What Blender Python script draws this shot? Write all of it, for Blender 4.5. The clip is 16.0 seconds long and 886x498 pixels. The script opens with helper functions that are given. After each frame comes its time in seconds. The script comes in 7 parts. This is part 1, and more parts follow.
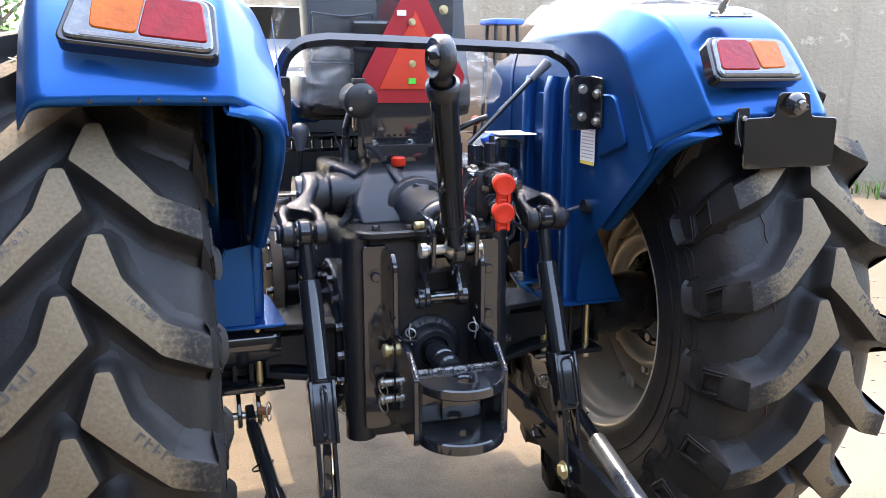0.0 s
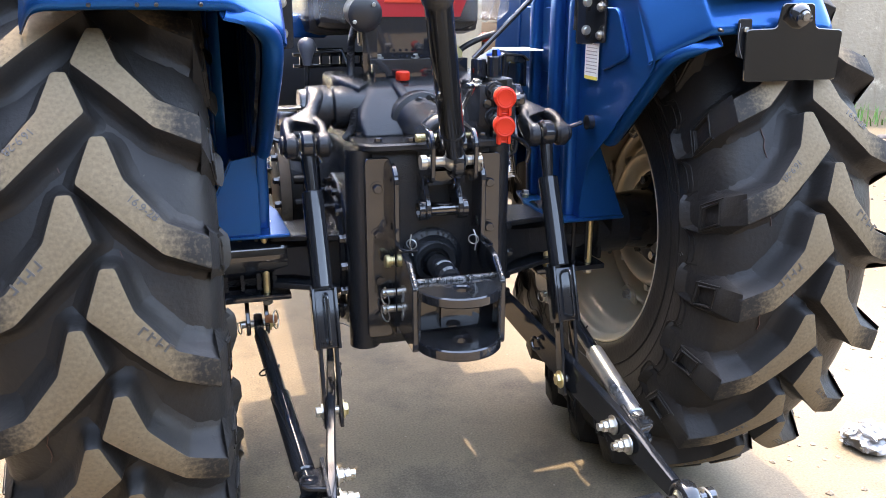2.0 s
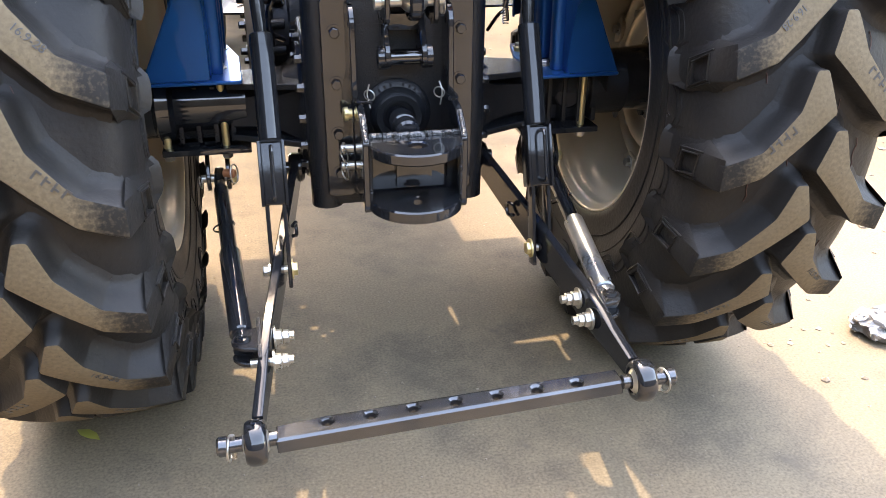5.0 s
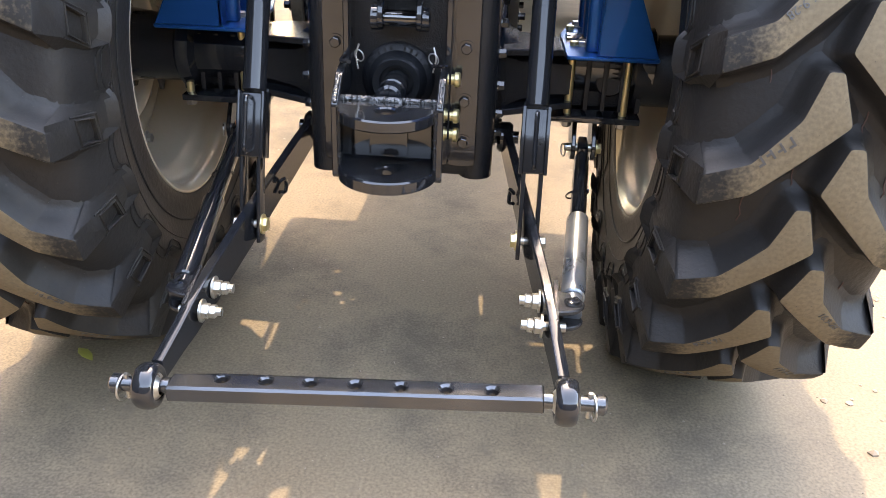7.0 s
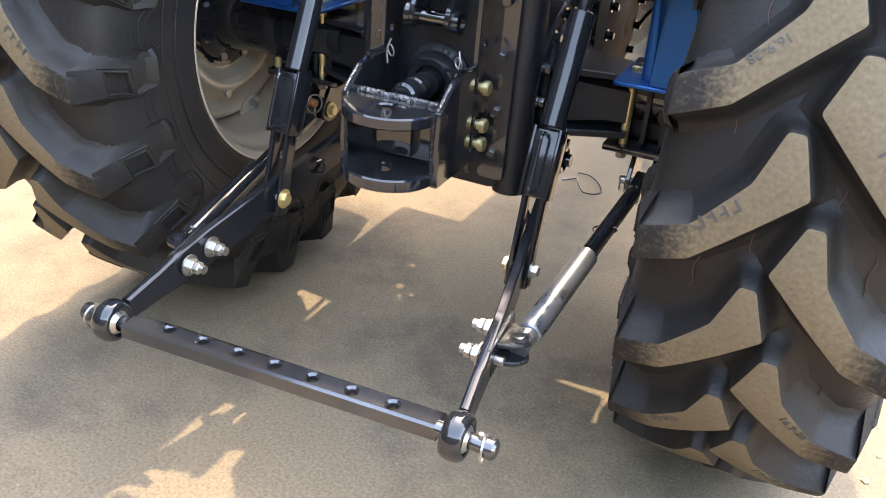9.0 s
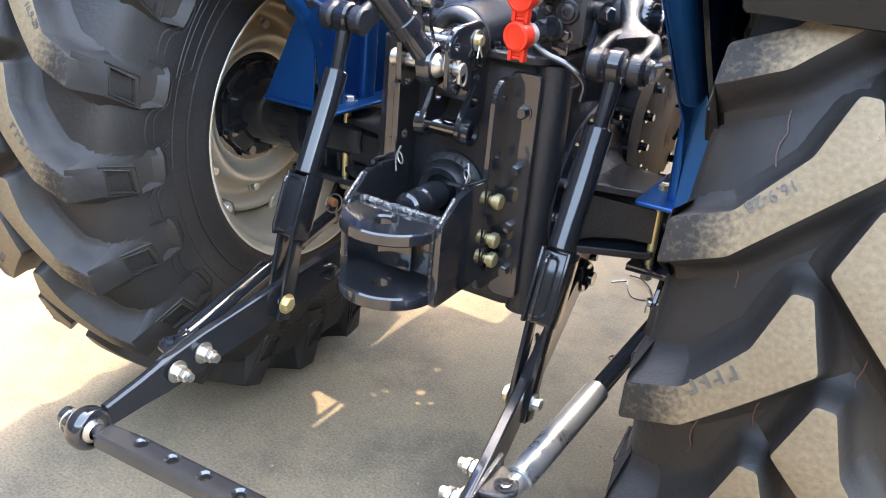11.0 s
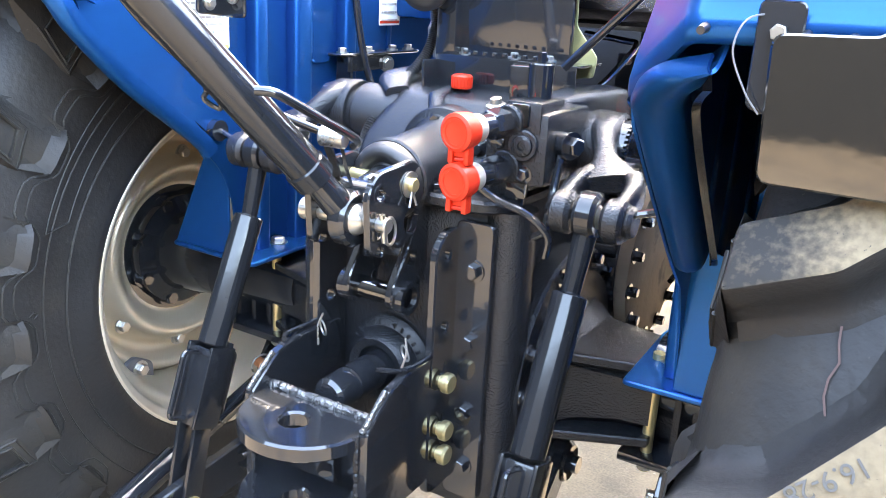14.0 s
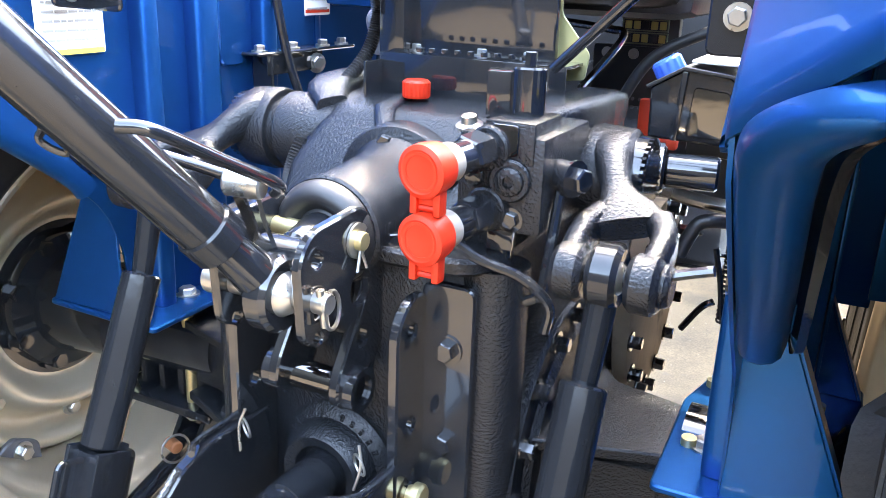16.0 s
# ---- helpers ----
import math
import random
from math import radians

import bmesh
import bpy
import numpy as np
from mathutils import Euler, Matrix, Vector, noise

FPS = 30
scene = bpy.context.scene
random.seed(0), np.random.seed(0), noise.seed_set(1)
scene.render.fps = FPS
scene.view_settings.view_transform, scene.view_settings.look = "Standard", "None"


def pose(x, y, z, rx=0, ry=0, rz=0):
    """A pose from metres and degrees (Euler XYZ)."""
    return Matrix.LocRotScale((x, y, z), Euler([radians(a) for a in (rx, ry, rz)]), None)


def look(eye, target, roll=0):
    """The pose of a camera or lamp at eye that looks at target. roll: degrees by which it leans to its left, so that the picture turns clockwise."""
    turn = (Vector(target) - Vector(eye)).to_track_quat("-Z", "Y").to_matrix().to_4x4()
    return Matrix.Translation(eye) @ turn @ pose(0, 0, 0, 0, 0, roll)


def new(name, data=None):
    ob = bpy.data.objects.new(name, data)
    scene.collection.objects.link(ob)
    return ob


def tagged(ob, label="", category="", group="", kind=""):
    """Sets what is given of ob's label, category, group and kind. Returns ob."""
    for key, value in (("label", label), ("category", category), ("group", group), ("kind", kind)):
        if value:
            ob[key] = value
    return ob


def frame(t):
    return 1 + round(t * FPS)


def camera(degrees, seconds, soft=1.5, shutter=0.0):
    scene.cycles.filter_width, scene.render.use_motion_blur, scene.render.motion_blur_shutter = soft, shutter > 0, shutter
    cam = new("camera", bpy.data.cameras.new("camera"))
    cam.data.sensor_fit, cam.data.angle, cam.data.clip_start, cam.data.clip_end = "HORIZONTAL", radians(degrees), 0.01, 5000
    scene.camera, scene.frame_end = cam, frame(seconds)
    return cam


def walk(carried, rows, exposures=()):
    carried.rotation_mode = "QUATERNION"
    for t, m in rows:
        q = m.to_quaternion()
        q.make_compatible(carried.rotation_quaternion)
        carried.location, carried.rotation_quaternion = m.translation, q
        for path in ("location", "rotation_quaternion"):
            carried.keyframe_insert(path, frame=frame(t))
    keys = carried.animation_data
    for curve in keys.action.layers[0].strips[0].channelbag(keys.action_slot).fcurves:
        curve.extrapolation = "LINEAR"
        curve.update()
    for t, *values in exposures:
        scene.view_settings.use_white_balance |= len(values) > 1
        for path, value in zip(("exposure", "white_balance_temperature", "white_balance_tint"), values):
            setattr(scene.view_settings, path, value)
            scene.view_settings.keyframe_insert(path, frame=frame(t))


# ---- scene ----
cam = camera(56.2, 16.0, soft=0.55)
PATH = [
    (0, (-0.529, -1.898, 1.277), (0.075, -0.078, 0.852), -0.0),
    (0.5, (-0.522, -1.906, 1.266), (0.067, -0.088, 0.808), -0.1),
    (1, (-0.515, -1.919, 1.260), (0.060, -0.107, 0.765), -0.0),
    (1.5, (-0.499, -1.939, 1.249), (0.053, -0.132, 0.719), 0.0),
    (2, (-0.490, -1.953, 1.242), (0.044, -0.153, 0.664), 0.1),
    (2.5, (-0.494, -1.956, 1.233), (0.030, -0.171, 0.604), 0.2),
    (3, (-0.492, -1.956, 1.218), (0.022, -0.189, 0.533), 0.2),
    (3.5, (-0.477, -1.965, 1.207), (0.024, -0.216, 0.466), 0.3),
    (4, (-0.442, -1.951, 1.192), (0.037, -0.219, 0.401), 0.4),
    (4.5, (-0.364, -1.917, 1.178), (0.074, -0.193, 0.344), 0.4),
    (4.7, (-0.324, -1.904, 1.176), (0.090, -0.182, 0.329), 0.4),
    (6.8, (0.147, -1.858, 1.120), (0.099, -0.108, 0.231), 1.9),
    (7, (0.196, -1.831, 1.119), (0.088, -0.087, 0.224), 2.2),
    (7.5, (0.302, -1.771, 1.111), (0.035, -0.049, 0.204), 2.9),
    (8, (0.420, -1.739, 1.102), (-0.003, -0.057, 0.181), 3.7),
    (8.5, (0.586, -1.721, 1.119), (0.021, -0.084, 0.193), 4.2),
    (8.7, (0.625, -1.702, 1.124), (0.006, -0.082, 0.199), 4.5),
    (10.8, (0.723, -1.491, 1.148), (-0.178, 0.073, 0.373), 5.3),
    (11, (0.723, -1.488, 1.169), (-0.182, 0.075, 0.395), 5.1),
    (11.5, (0.700, -1.487, 1.179), (-0.200, 0.101, 0.458), 4.8),
    (12, (0.670, -1.478, 1.184), (-0.226, 0.134, 0.509), 4.4),
    (12.5, (0.664, -1.430, 1.183), (-0.240, 0.194, 0.549), 4.2),
    (13, (0.651, -1.332, 1.184), (-0.277, 0.290, 0.579), 3.9),
    (13.5, (0.648, -1.229, 1.192), (-0.304, 0.383, 0.602), 3.5),
    (14, (0.624, -1.144, 1.196), (-0.336, 0.464, 0.602), 3.0),
    (14.5, (0.559, -1.045, 1.191), (-0.381, 0.573, 0.593), 2.5),
    (15, (0.503, -0.986, 1.193), (-0.394, 0.652, 0.585), 2.2),
    (15.5, (0.457, -0.945, 1.191), (-0.395, 0.715, 0.576), 2.1),
    (16, (0.448, -0.898, 1.190), (-0.376, 0.773, 0.566), 2.1),
]
# the clip's camera opens up as it closes in on the black castings
LIGHTING = [(0, 3.80, 8450, 14), (2, 4.06, 8800, 14), (3.5, 4.06, 9250, 14), (7, 3.98, 9650, 15), (8.7, 4.06, 9500, 14), (11, 4.68, 9100, 12), (12.5, 4.90, 8850, 11), (14.5, 5.28, 8700, 10), (16, 5.20, 8600, 10)]
walk(cam, [(t, look(eye, target, roll)) for t, eye, target, roll in PATH], LIGHTING)

# ---- world, sun ----
SUN_ELEV, SUN_AZ = 60.0, -5.0  # degrees; azimuth measured from +y towards +x
world = bpy.data.worlds.new("sky")
scene.world = world
world.use_nodes = True
wn = world.node_tree.nodes
sky = wn.new("ShaderNodeTexSky")
sky.sky_type = "NISHITA"
sky.sun_disc = False
sky.dust_density, sky.air_density = 0.8, 0.9
sky.sun_elevation = radians(SUN_ELEV)
sky.sun_rotation = radians(SUN_AZ)
wn["Background"].inputs["Strength"].default_value = 0.20
world.node_tree.links.new(sky.outputs[0], wn["Background"].inputs["Color"])
sun_data = bpy.data.lights.new("sun", "SUN")
sun_data.energy, sun_data.angle, sun_data.color = 0.47, radians(0.55), (1.0, 0.95, 0.86)
sun = new("sun", sun_data)
sun_dir = Vector((math.sin(radians(SUN_AZ)) * math.cos(radians(SUN_ELEV)), math.cos(radians(SUN_AZ)) * math.cos(radians(SUN_ELEV)), math.sin(radians(SUN_ELEV))))
sun.matrix_world = look(sun_dir * 20, (0, 0, 0))

# ---- materials ----


def material(name, color, rough=0.5, metal=0.0, coat=0.0, var=0.25, scale=6.0, bump=0.0, bump_scale=120.0, spots=None, rough_var=0.1, coords="Object", spot_scale=3.0, spot_at=0.55, spot_soft=0.12, spec=0.5):
    """Principled material with colour variation at two scales, roughness variation, fine relief, and optional stains."""
    m = bpy.data.materials.new(name)
    m.use_nodes = True
    t = m.node_tree
    n, k = t.nodes, t.links
    b = n["Principled BSDF"]
    tc = n.new("ShaderNodeTexCoord")
    big, fine = n.new("ShaderNodeTexNoise"), n.new("ShaderNodeTexNoise")
    big.inputs["Scale"].default_value, big.inputs["Detail"].default_value = scale, 6
    fine.inputs["Scale"].default_value, fine.inputs["Detail"].default_value = bump_scale, 4
    for q in (big, fine):
        k.new(tc.outputs[coords], q.inputs["Vector"])
    mix = n.new("ShaderNodeMix")
    mix.data_type = "RGBA"
    c = Vector(color)
    mix.inputs["A"].default_value = (*(c * (1 - var)), 1)
    mix.inputs["B"].default_value = (*[min(1, v * (1 + var)) for v in c], 1)
    k.new(big.outputs["Fac"], mix.inputs["Factor"])
    last = mix.outputs["Result"]
    if spots:
        sp = n.new("ShaderNodeTexNoise")
        sp.inputs["Scale"].default_value, sp.inputs["Detail"].default_value = spot_scale, 8
        sp.inputs["Roughness"].default_value = 0.65
        k.new(tc.outputs[coords], sp.inputs["Vector"])
        ramp = n.new("ShaderNodeMapRange")
        ramp.inputs["From Min"].default_value, ramp.inputs["From Max"].default_value = spot_at, spot_at + spot_soft
        k.new(sp.outputs["Fac"], ramp.inputs["Value"])
        m2 = n.new("ShaderNodeMix")
        m2.data_type = "RGBA"
        k.new(ramp.outputs[0], m2.inputs["Factor"])
        k.new(last, m2.inputs["A"])
        m2.inputs["B"].default_value = (*spots, 1)
        last = m2.outputs["Result"]
    k.new(last, b.inputs["Base Color"])
    rr = n.new("ShaderNodeMapRange")
    rr.inputs["To Min"].default_value, rr.inputs["To Max"].default_value = max(0.03, rough - rough_var), min(1, rough + rough_var)
    k.new(big.outputs["Fac"], rr.inputs["Value"])
    k.new(rr.outputs[0], b.inputs["Roughness"])
    b.inputs["Metallic"].default_value = metal
    b.inputs["Coat Weight"].default_value = coat
    b.inputs["Specular IOR Level"].default_value = spec
    b.inputs["Coat Roughness"].default_value = 0.035
    if bump:
        bp = n.new("ShaderNodeBump")
        bp.inputs["Strength"].default_value, bp.inputs["Distance"].default_value = 1.0, bump
        k.new(fine.outputs["Fac"], bp.inputs["Height"])
        k.new(bp.outputs[0], b.inputs["Normal"])
    return m


BLACK = material("black_gloss_paint", (0.0122, 0.0135, 0.0160), 0.10, coat=0.55, spec=0.5, bump=0.00022, bump_scale=45, rough_var=0.05, spots=(0.016, 0.016, 0.016), spot_at=0.62)
CAST = material("black_painted_casting", (0.0115, 0.0128, 0.0150), 0.09, spec=0.42, bump=0.0017, bump_scale=330, rough_var=0.05, spots=(0.016, 0.0155, 0.014), spot_at=0.6)
SATIN = material("black_satin_paint", (0.0112, 0.0124, 0.0145), 0.13, coat=0.0, spec=0.5, bump=0.0001, bump_scale=70, rough_var=0.07, spots=(0.016, 0.016, 0.016), spot_at=0.62)
FORGED = material("black_painted_forging", (0.0115, 0.0128, 0.0150), 0.11, spec=0.42, bump=0.0017, bump_scale=330, rough_var=0.05, spots=(0.016, 0.0155, 0.014), spot_at=0.6)
BLUE = material("blue_gloss_paint", (0.0001, 0.066, 0.235), 0.32, metal=0.65, coat=0.20, spec=0.05, var=0.08, bump=0.00025, bump_scale=10, rough_var=0.05)
RUBBER = material("tyre_rubber", (0.0165, 0.0155, 0.0150), 0.50, spec=0.32, var=0.5, scale=9, bump=0.0010, bump_scale=110, rough_var=0.12, spots=(0.034, 0.028, 0.021), spot_scale=4.5, spot_at=0.54, spot_soft=0.24)
TREADLINE = material("faded_red_marking", (0.065, 0.030, 0.024), 0.7)
RIM = material("rim_paint", (0.58, 0.495, 0.375), 0.32, metal=0.45, var=0.12, coat=0.2, bump=0.0002, spots=(0.2, 0.17, 0.13), spot_at=0.66)
ZINC = material("zinc_plated_steel", (0.47, 0.455, 0.42), 0.30, metal=0.9, var=0.2, scale=40)
STEEL = material("bare_steel", (0.5, 0.5, 0.5), 0.25, metal=1.0, var=0.2, scale=30, bump=0.0002)
YZINC = material("yellow_zinc_plated_steel", (0.62, 0.52, 0.28), 0.35, metal=0.85, var=0.2, scale=40)
RED = material("red_plastic", (0.60, 0.028, 0.010), 0.42, spec=0.3, var=0.12, bump=0.0004, bump_scale=60)
SMVRED = material("red_reflective_border", (0.36, 0.006, 0.012), 0.4, var=0.1, coat=0.2)
SMVORANGE = material("orange_red_fluorescent_film", (0.60, 0.035, 0.010), 0.45, var=0.08)
AMBER = material("amber_lens", (0.44, 0.085, 0.0003), 0.10, var=0.5, scale=30, spec=0.25, coat=0.12, bump=0.0012, bump_scale=75)
REDLENS = material("red_lens", (0.22, 0.0005, 0.003), 0.10, var=0.5, scale=30, spec=0.25, coat=0.12, bump=0.0012, bump_scale=75)
CHROMELENS = material("smoky_clear_lens_over_reflector", (0.11, 0.115, 0.115), 0.12, metal=0.6, coat=0.9, var=0.7, scale=60, bump=0.0008, bump_scale=160)
CHROME = material("chrome", (0.7, 0.7, 0.7), 0.08, metal=1.0, var=0.1)
SLEEVE = material("milky_plastic", (0.30, 0.28, 0.24), 0.4, var=0.2, scale=30)
PLASTIC = material("black_plastic", (0.016, 0.016, 0.017), 0.4, var=0.2, bump=0.0003)
WHITE = material("white_label", (0.75, 0.75, 0.72), 0.45, var=0.05)
YELLOW = material("yellow_label", (0.75, 0.6, 0.1), 0.45, var=0.05)
GREEN = material("green_label", (0.03, 0.6, 0.05), 0.45, var=0.05)
INK = material("label_ink", (0.06, 0.055, 0.05), 0.5)
PRINT = material("fine_grey_print", (0.34, 0.33, 0.31), 0.5)
NPLATE = material("black_enamel_plate", (0.004, 0.004, 0.004), 0.05, coat=1.0, spec=0.9, bump=0.0006, bump_scale=9, rough_var=0.02)
TINMAT = material("yellow_passivated_tin", (0.50, 0.46, 0.22), 0.35, metal=0.6, var=0.35, scale=12)
OLIVE = material("olive_plastic", (0.17, 0.19, 0.11), 0.45)
FUSEMAT = material("yellow_fuse", (0.55, 0.45, 0.12), 0.45)
BLUECAP = material("blue_plastic", (0.02, 0.12, 0.6), 0.4)
SEATFAB = material("black_vinyl", (0.009, 0.009, 0.010), 0.38, spec=0.3, bump=0.0004)
DARKGREY = material("grey_plastic", (0.12, 0.12, 0.13), 0.4)
FILM = bpy.data.materials.new("clear_plastic_film")
FILM.use_nodes = True
_b = FILM.node_tree.nodes["Principled BSDF"]
_b.inputs["Base Color"].default_value = (0.55, 0.53, 0.49, 1)
_b.inputs["Roughness"].default_value = 0.18
_b.inputs["Transmission Weight"].default_value = 0.0
_b.inputs["Alpha"].default_value = 0.22
CLEARFILM = FILM.copy()
CLEARFILM.name = "thin_clear_plastic_film"
CLEARFILM.node_tree.nodes["Principled BSDF"].inputs["Alpha"].default_value = 0.06
CLEARFILM.node_tree.nodes["Principled BSDF"].inputs["Roughness"].default_value = 0.10


def scuffed(m, color, scale, at, soft, amount=1.0):
    """Adds small pale scuffs and grit over a material."""
    t = m.node_tree
    n, k = t.nodes, t.links
    b = n["Principled BSDF"]
    old = b.inputs["Base Color"].links[0].from_socket
    tc, sp, rm, mx = n.new("ShaderNodeTexCoord"), n.new("ShaderNodeTexNoise"), n.new("ShaderNodeMapRange"), n.new("ShaderNodeMix")
    sp.inputs["Scale"].default_value, sp.inputs["Detail"].default_value, sp.inputs["Roughness"].default_value = scale, 10, 0.75
    k.new(tc.outputs["Object"], sp.inputs["Vector"])
    rm.inputs["From Min"].default_value, rm.inputs["From Max"].default_value, rm.inputs["To Max"].default_value = at, at + soft, amount
    k.new(sp.outputs["Fac"], rm.inputs["Value"])
    mx.data_type = "RGBA"
    k.new(rm.outputs[0], mx.inputs["Factor"])
    k.new(old, mx.inputs["A"])
    mx.inputs["B"].default_value = (*color, 1)
    k.new(mx.outputs["Result"], b.inputs["Base Color"])
    return m


RUBBER.node_tree.nodes["Principled BSDF"].inputs["Specular IOR Level"].default_value = 0.28
scuffed(RUBBER, (0.10, 0.088, 0.072), 30, 0.66, 0.05, 0.6)
scuffed(RUBBER, (0.10, 0.085, 0.065), 150, 0.64, 0.05, 0.55)


def lug_material():
    """Rubber lug: dusty tan crown that fades to scraped black rubber towards the shoulder."""
    m = material("tread_lug_rubber", (0.020, 0.0180, 0.0160), 0.68, spec=0.2, var=0.35, scale=14, bump=0.0008, bump_scale=80)
    t = m.node_tree
    n, k = t.nodes, t.links
    b = n["Principled BSDF"]
    old = b.inputs["Base Color"].links[0].from_socket
    tc = n.new("ShaderNodeTexCoord")
    sep = n.new("ShaderNodeSeparateXYZ")
    k.new(tc.outputs["Object"], sep.inputs[0])
    noise_t = n.new("ShaderNodeTexNoise")
    noise_t.inputs["Scale"].default_value, noise_t.inputs["Detail"].default_value = 150, 8
    k.new(tc.outputs["Object"], noise_t.inputs["Vector"])
    # crown: high radius (z) and low lateral distance (x)
    ur = n.new("ShaderNodeMapRange")
    ur.inputs["From Min"].default_value, ur.inputs["From Max"].default_value = 0.150, 0.085
    ur.inputs["To Max"].default_value = 1.3
    lateral = n.new("ShaderNodeMath")
    lateral.operation = "ABSOLUTE"
    k.new(sep.outputs["X"], lateral.inputs[0])
    k.new(lateral.outputs[0], ur.inputs["Value"])
    add = n.new("ShaderNodeMath")
    add.operation = "ADD"
    k.new(ur.outputs[0], add.inputs[0])
    sc = n.new("ShaderNodeMath")
    sc.operation = "MULTIPLY_ADD"
    sc.inputs[1].default_value, sc.inputs[2].default_value = 1.3, -0.65
    k.new(noise_t.outputs["Fac"], sc.inputs[0])
    k.new(sc.outputs[0], add.inputs[1])
    cl = n.new("ShaderNodeClamp")
    k.new(add.outputs[0], cl.inputs[0])
    dust = n.new("ShaderNodeMix")
    dust.data_type = "RGBA"
    dust.inputs["A"].default_value = (0.088, 0.066, 0.042, 1)
    dust.inputs["B"].default_value = (0.215, 0.160, 0.097, 1)
    k.new(noise_t.outputs["Fac"], dust.inputs["Factor"])
    mx = n.new("ShaderNodeMix")
    mx.data_type = "RGBA"
    k.new(cl.outputs[0], mx.inputs["Factor"])
    k.new(old, mx.inputs["A"])
    k.new(dust.outputs["Result"], mx.inputs["B"])
    k.new(mx.outputs["Result"], b.inputs["Base Color"])
    return m


RUBBER = scuffed(scuffed(RUBBER, (0.050, 0.043, 0.034), 42, 0.63, 0.06, 0.6), (0.11, 0.098, 0.082), 130, 0.70, 0.03, 0.55)
BLACK = scuffed(BLACK, (0.036, 0.034, 0.030), 34, 0.62, 0.10, 0.35)
SATIN = scuffed(SATIN, (0.036, 0.034, 0.030), 34, 0.62, 0.10, 0.35)
LUGTOP = scuffed(scuffed(lug_material(), (0.045, 0.038, 0.032), 170, 0.63, 0.04, 0.85), (0.06, 0.05, 0.042), 30, 0.66, 0.05, 0.6)


def ground_material():
    """Worn concrete apron under the tractor that gives way to pale sandy soil on the far side, with grit, stains and pits."""
    m = material("concrete_and_sand", (0.190, 0.143, 0.090), 0.85, var=0.30, scale=2.2, bump=0.0004, bump_scale=150, spots=(0.104, 0.082, 0.056), spot_scale=2.1, spot_at=0.47, spot_soft=0.16)
    t = m.node_tree
    n, k = t.nodes, t.links
    b = n["Principled BSDF"]
    old = b.inputs["Base Color"].links[0].from_socket
    tc = n.new("ShaderNodeTexCoord")
    grit = n.new("ShaderNodeTexVoronoi")
    grit.inputs["Scale"].default_value = 70
    k.new(tc.outputs["Object"], grit.inputs["Vector"])
    fine_n = n.new("ShaderNodeTexNoise")
    fine_n.inputs["Scale"].default_value, fine_n.inputs["Detail"].default_value = 160, 6
    k.new(tc.outputs["Object"], fine_n.inputs["Vector"])
    r1 = n.new("ShaderNodeMapRange")
    r1.inputs["From Min"].default_value, r1.inputs["From Max"].default_value = 0.35, 0.7
    r1.inputs["To Min"].default_value, r1.inputs["To Max"].default_value = 0.74, 1.24
    k.new(fine_n.outputs["Fac"], r1.inputs["Value"])
    mul = n.new("ShaderNodeMix")
    mul.data_type, mul.blend_type = "RGBA", "MULTIPLY"
    mul.inputs["Factor"].default_value = 1.0
    k.new(old, mul.inputs["A"])
    k.new(r1.outputs[0], mul.inputs["B"])
    # pale soil patches by a large soft noise
    sep = n.new("ShaderNodeSeparateXYZ")
    k.new(tc.outputs["Object"], sep.inputs[0])
    soil = n.new("ShaderNodeMapRange")
    soil.inputs["From Min"].default_value, soil.inputs["From Max"].default_value = 1.0, 2.4
    wob = n.new("ShaderNodeTexNoise")
    wob.inputs["Scale"].default_value, wob.inputs["Detail"].default_value = 1.4, 6
    k.new(tc.outputs["Object"], wob.inputs["Vector"])
    ad = n.new("ShaderNodeMath")
    ad.operation = "ADD"
    k.new(sep.outputs["X"], ad.inputs[0])
    k.new(wob.outputs["Fac"], ad.inputs[1])
    k.new(ad.outputs[0], soil.inputs["Value"])
    so = n.new("ShaderNodeMix")
    so.data_type = "RGBA"
    k.new(soil.outputs[0], so.inputs["Factor"])
    k.new(mul.outputs["Result"], so.inputs["A"])
    sandc = n.new("ShaderNodeMix")
    sandc.data_type = "RGBA"
    sandc.inputs["A"].default_value, sandc.inputs["B"].default_value = (0.07, 0.054, 0.035, 1), (0.255, 0.198, 0.130, 1)
    k.new(fine_n.outputs["Fac"], sandc.inputs["Factor"])
    k.new(sandc.outputs["Result"], so.inputs["B"])
    # darker brown tint ahead of the axle, tones down over-bright sunlit ground
    ad2, front_tint, em = n.new("ShaderNodeMath"), n.new("ShaderNodeMapRange"), n.new("ShaderNodeMix")
    ad2.operation = "ADD"
    k.new(sep.outputs["Y"], ad2.inputs[0])
    k.new(wob.outputs["Fac"], ad2.inputs[1])
    front_tint.inputs["From Min"].default_value, front_tint.inputs["From Max"].default_value = 0.8, 1.5
    k.new(ad2.outputs[0], front_tint.inputs["Value"])
    em.data_type, em.blend_type = "RGBA", "MULTIPLY"
    k.new(front_tint.outputs[0], em.inputs["Factor"])
    k.new(so.outputs["Result"], em.inputs["A"])
    em.inputs["B"].default_value = (0.74, 0.69, 0.61, 1)
    k.new(em.outputs["Result"], b.inputs["Base Color"])
    return m


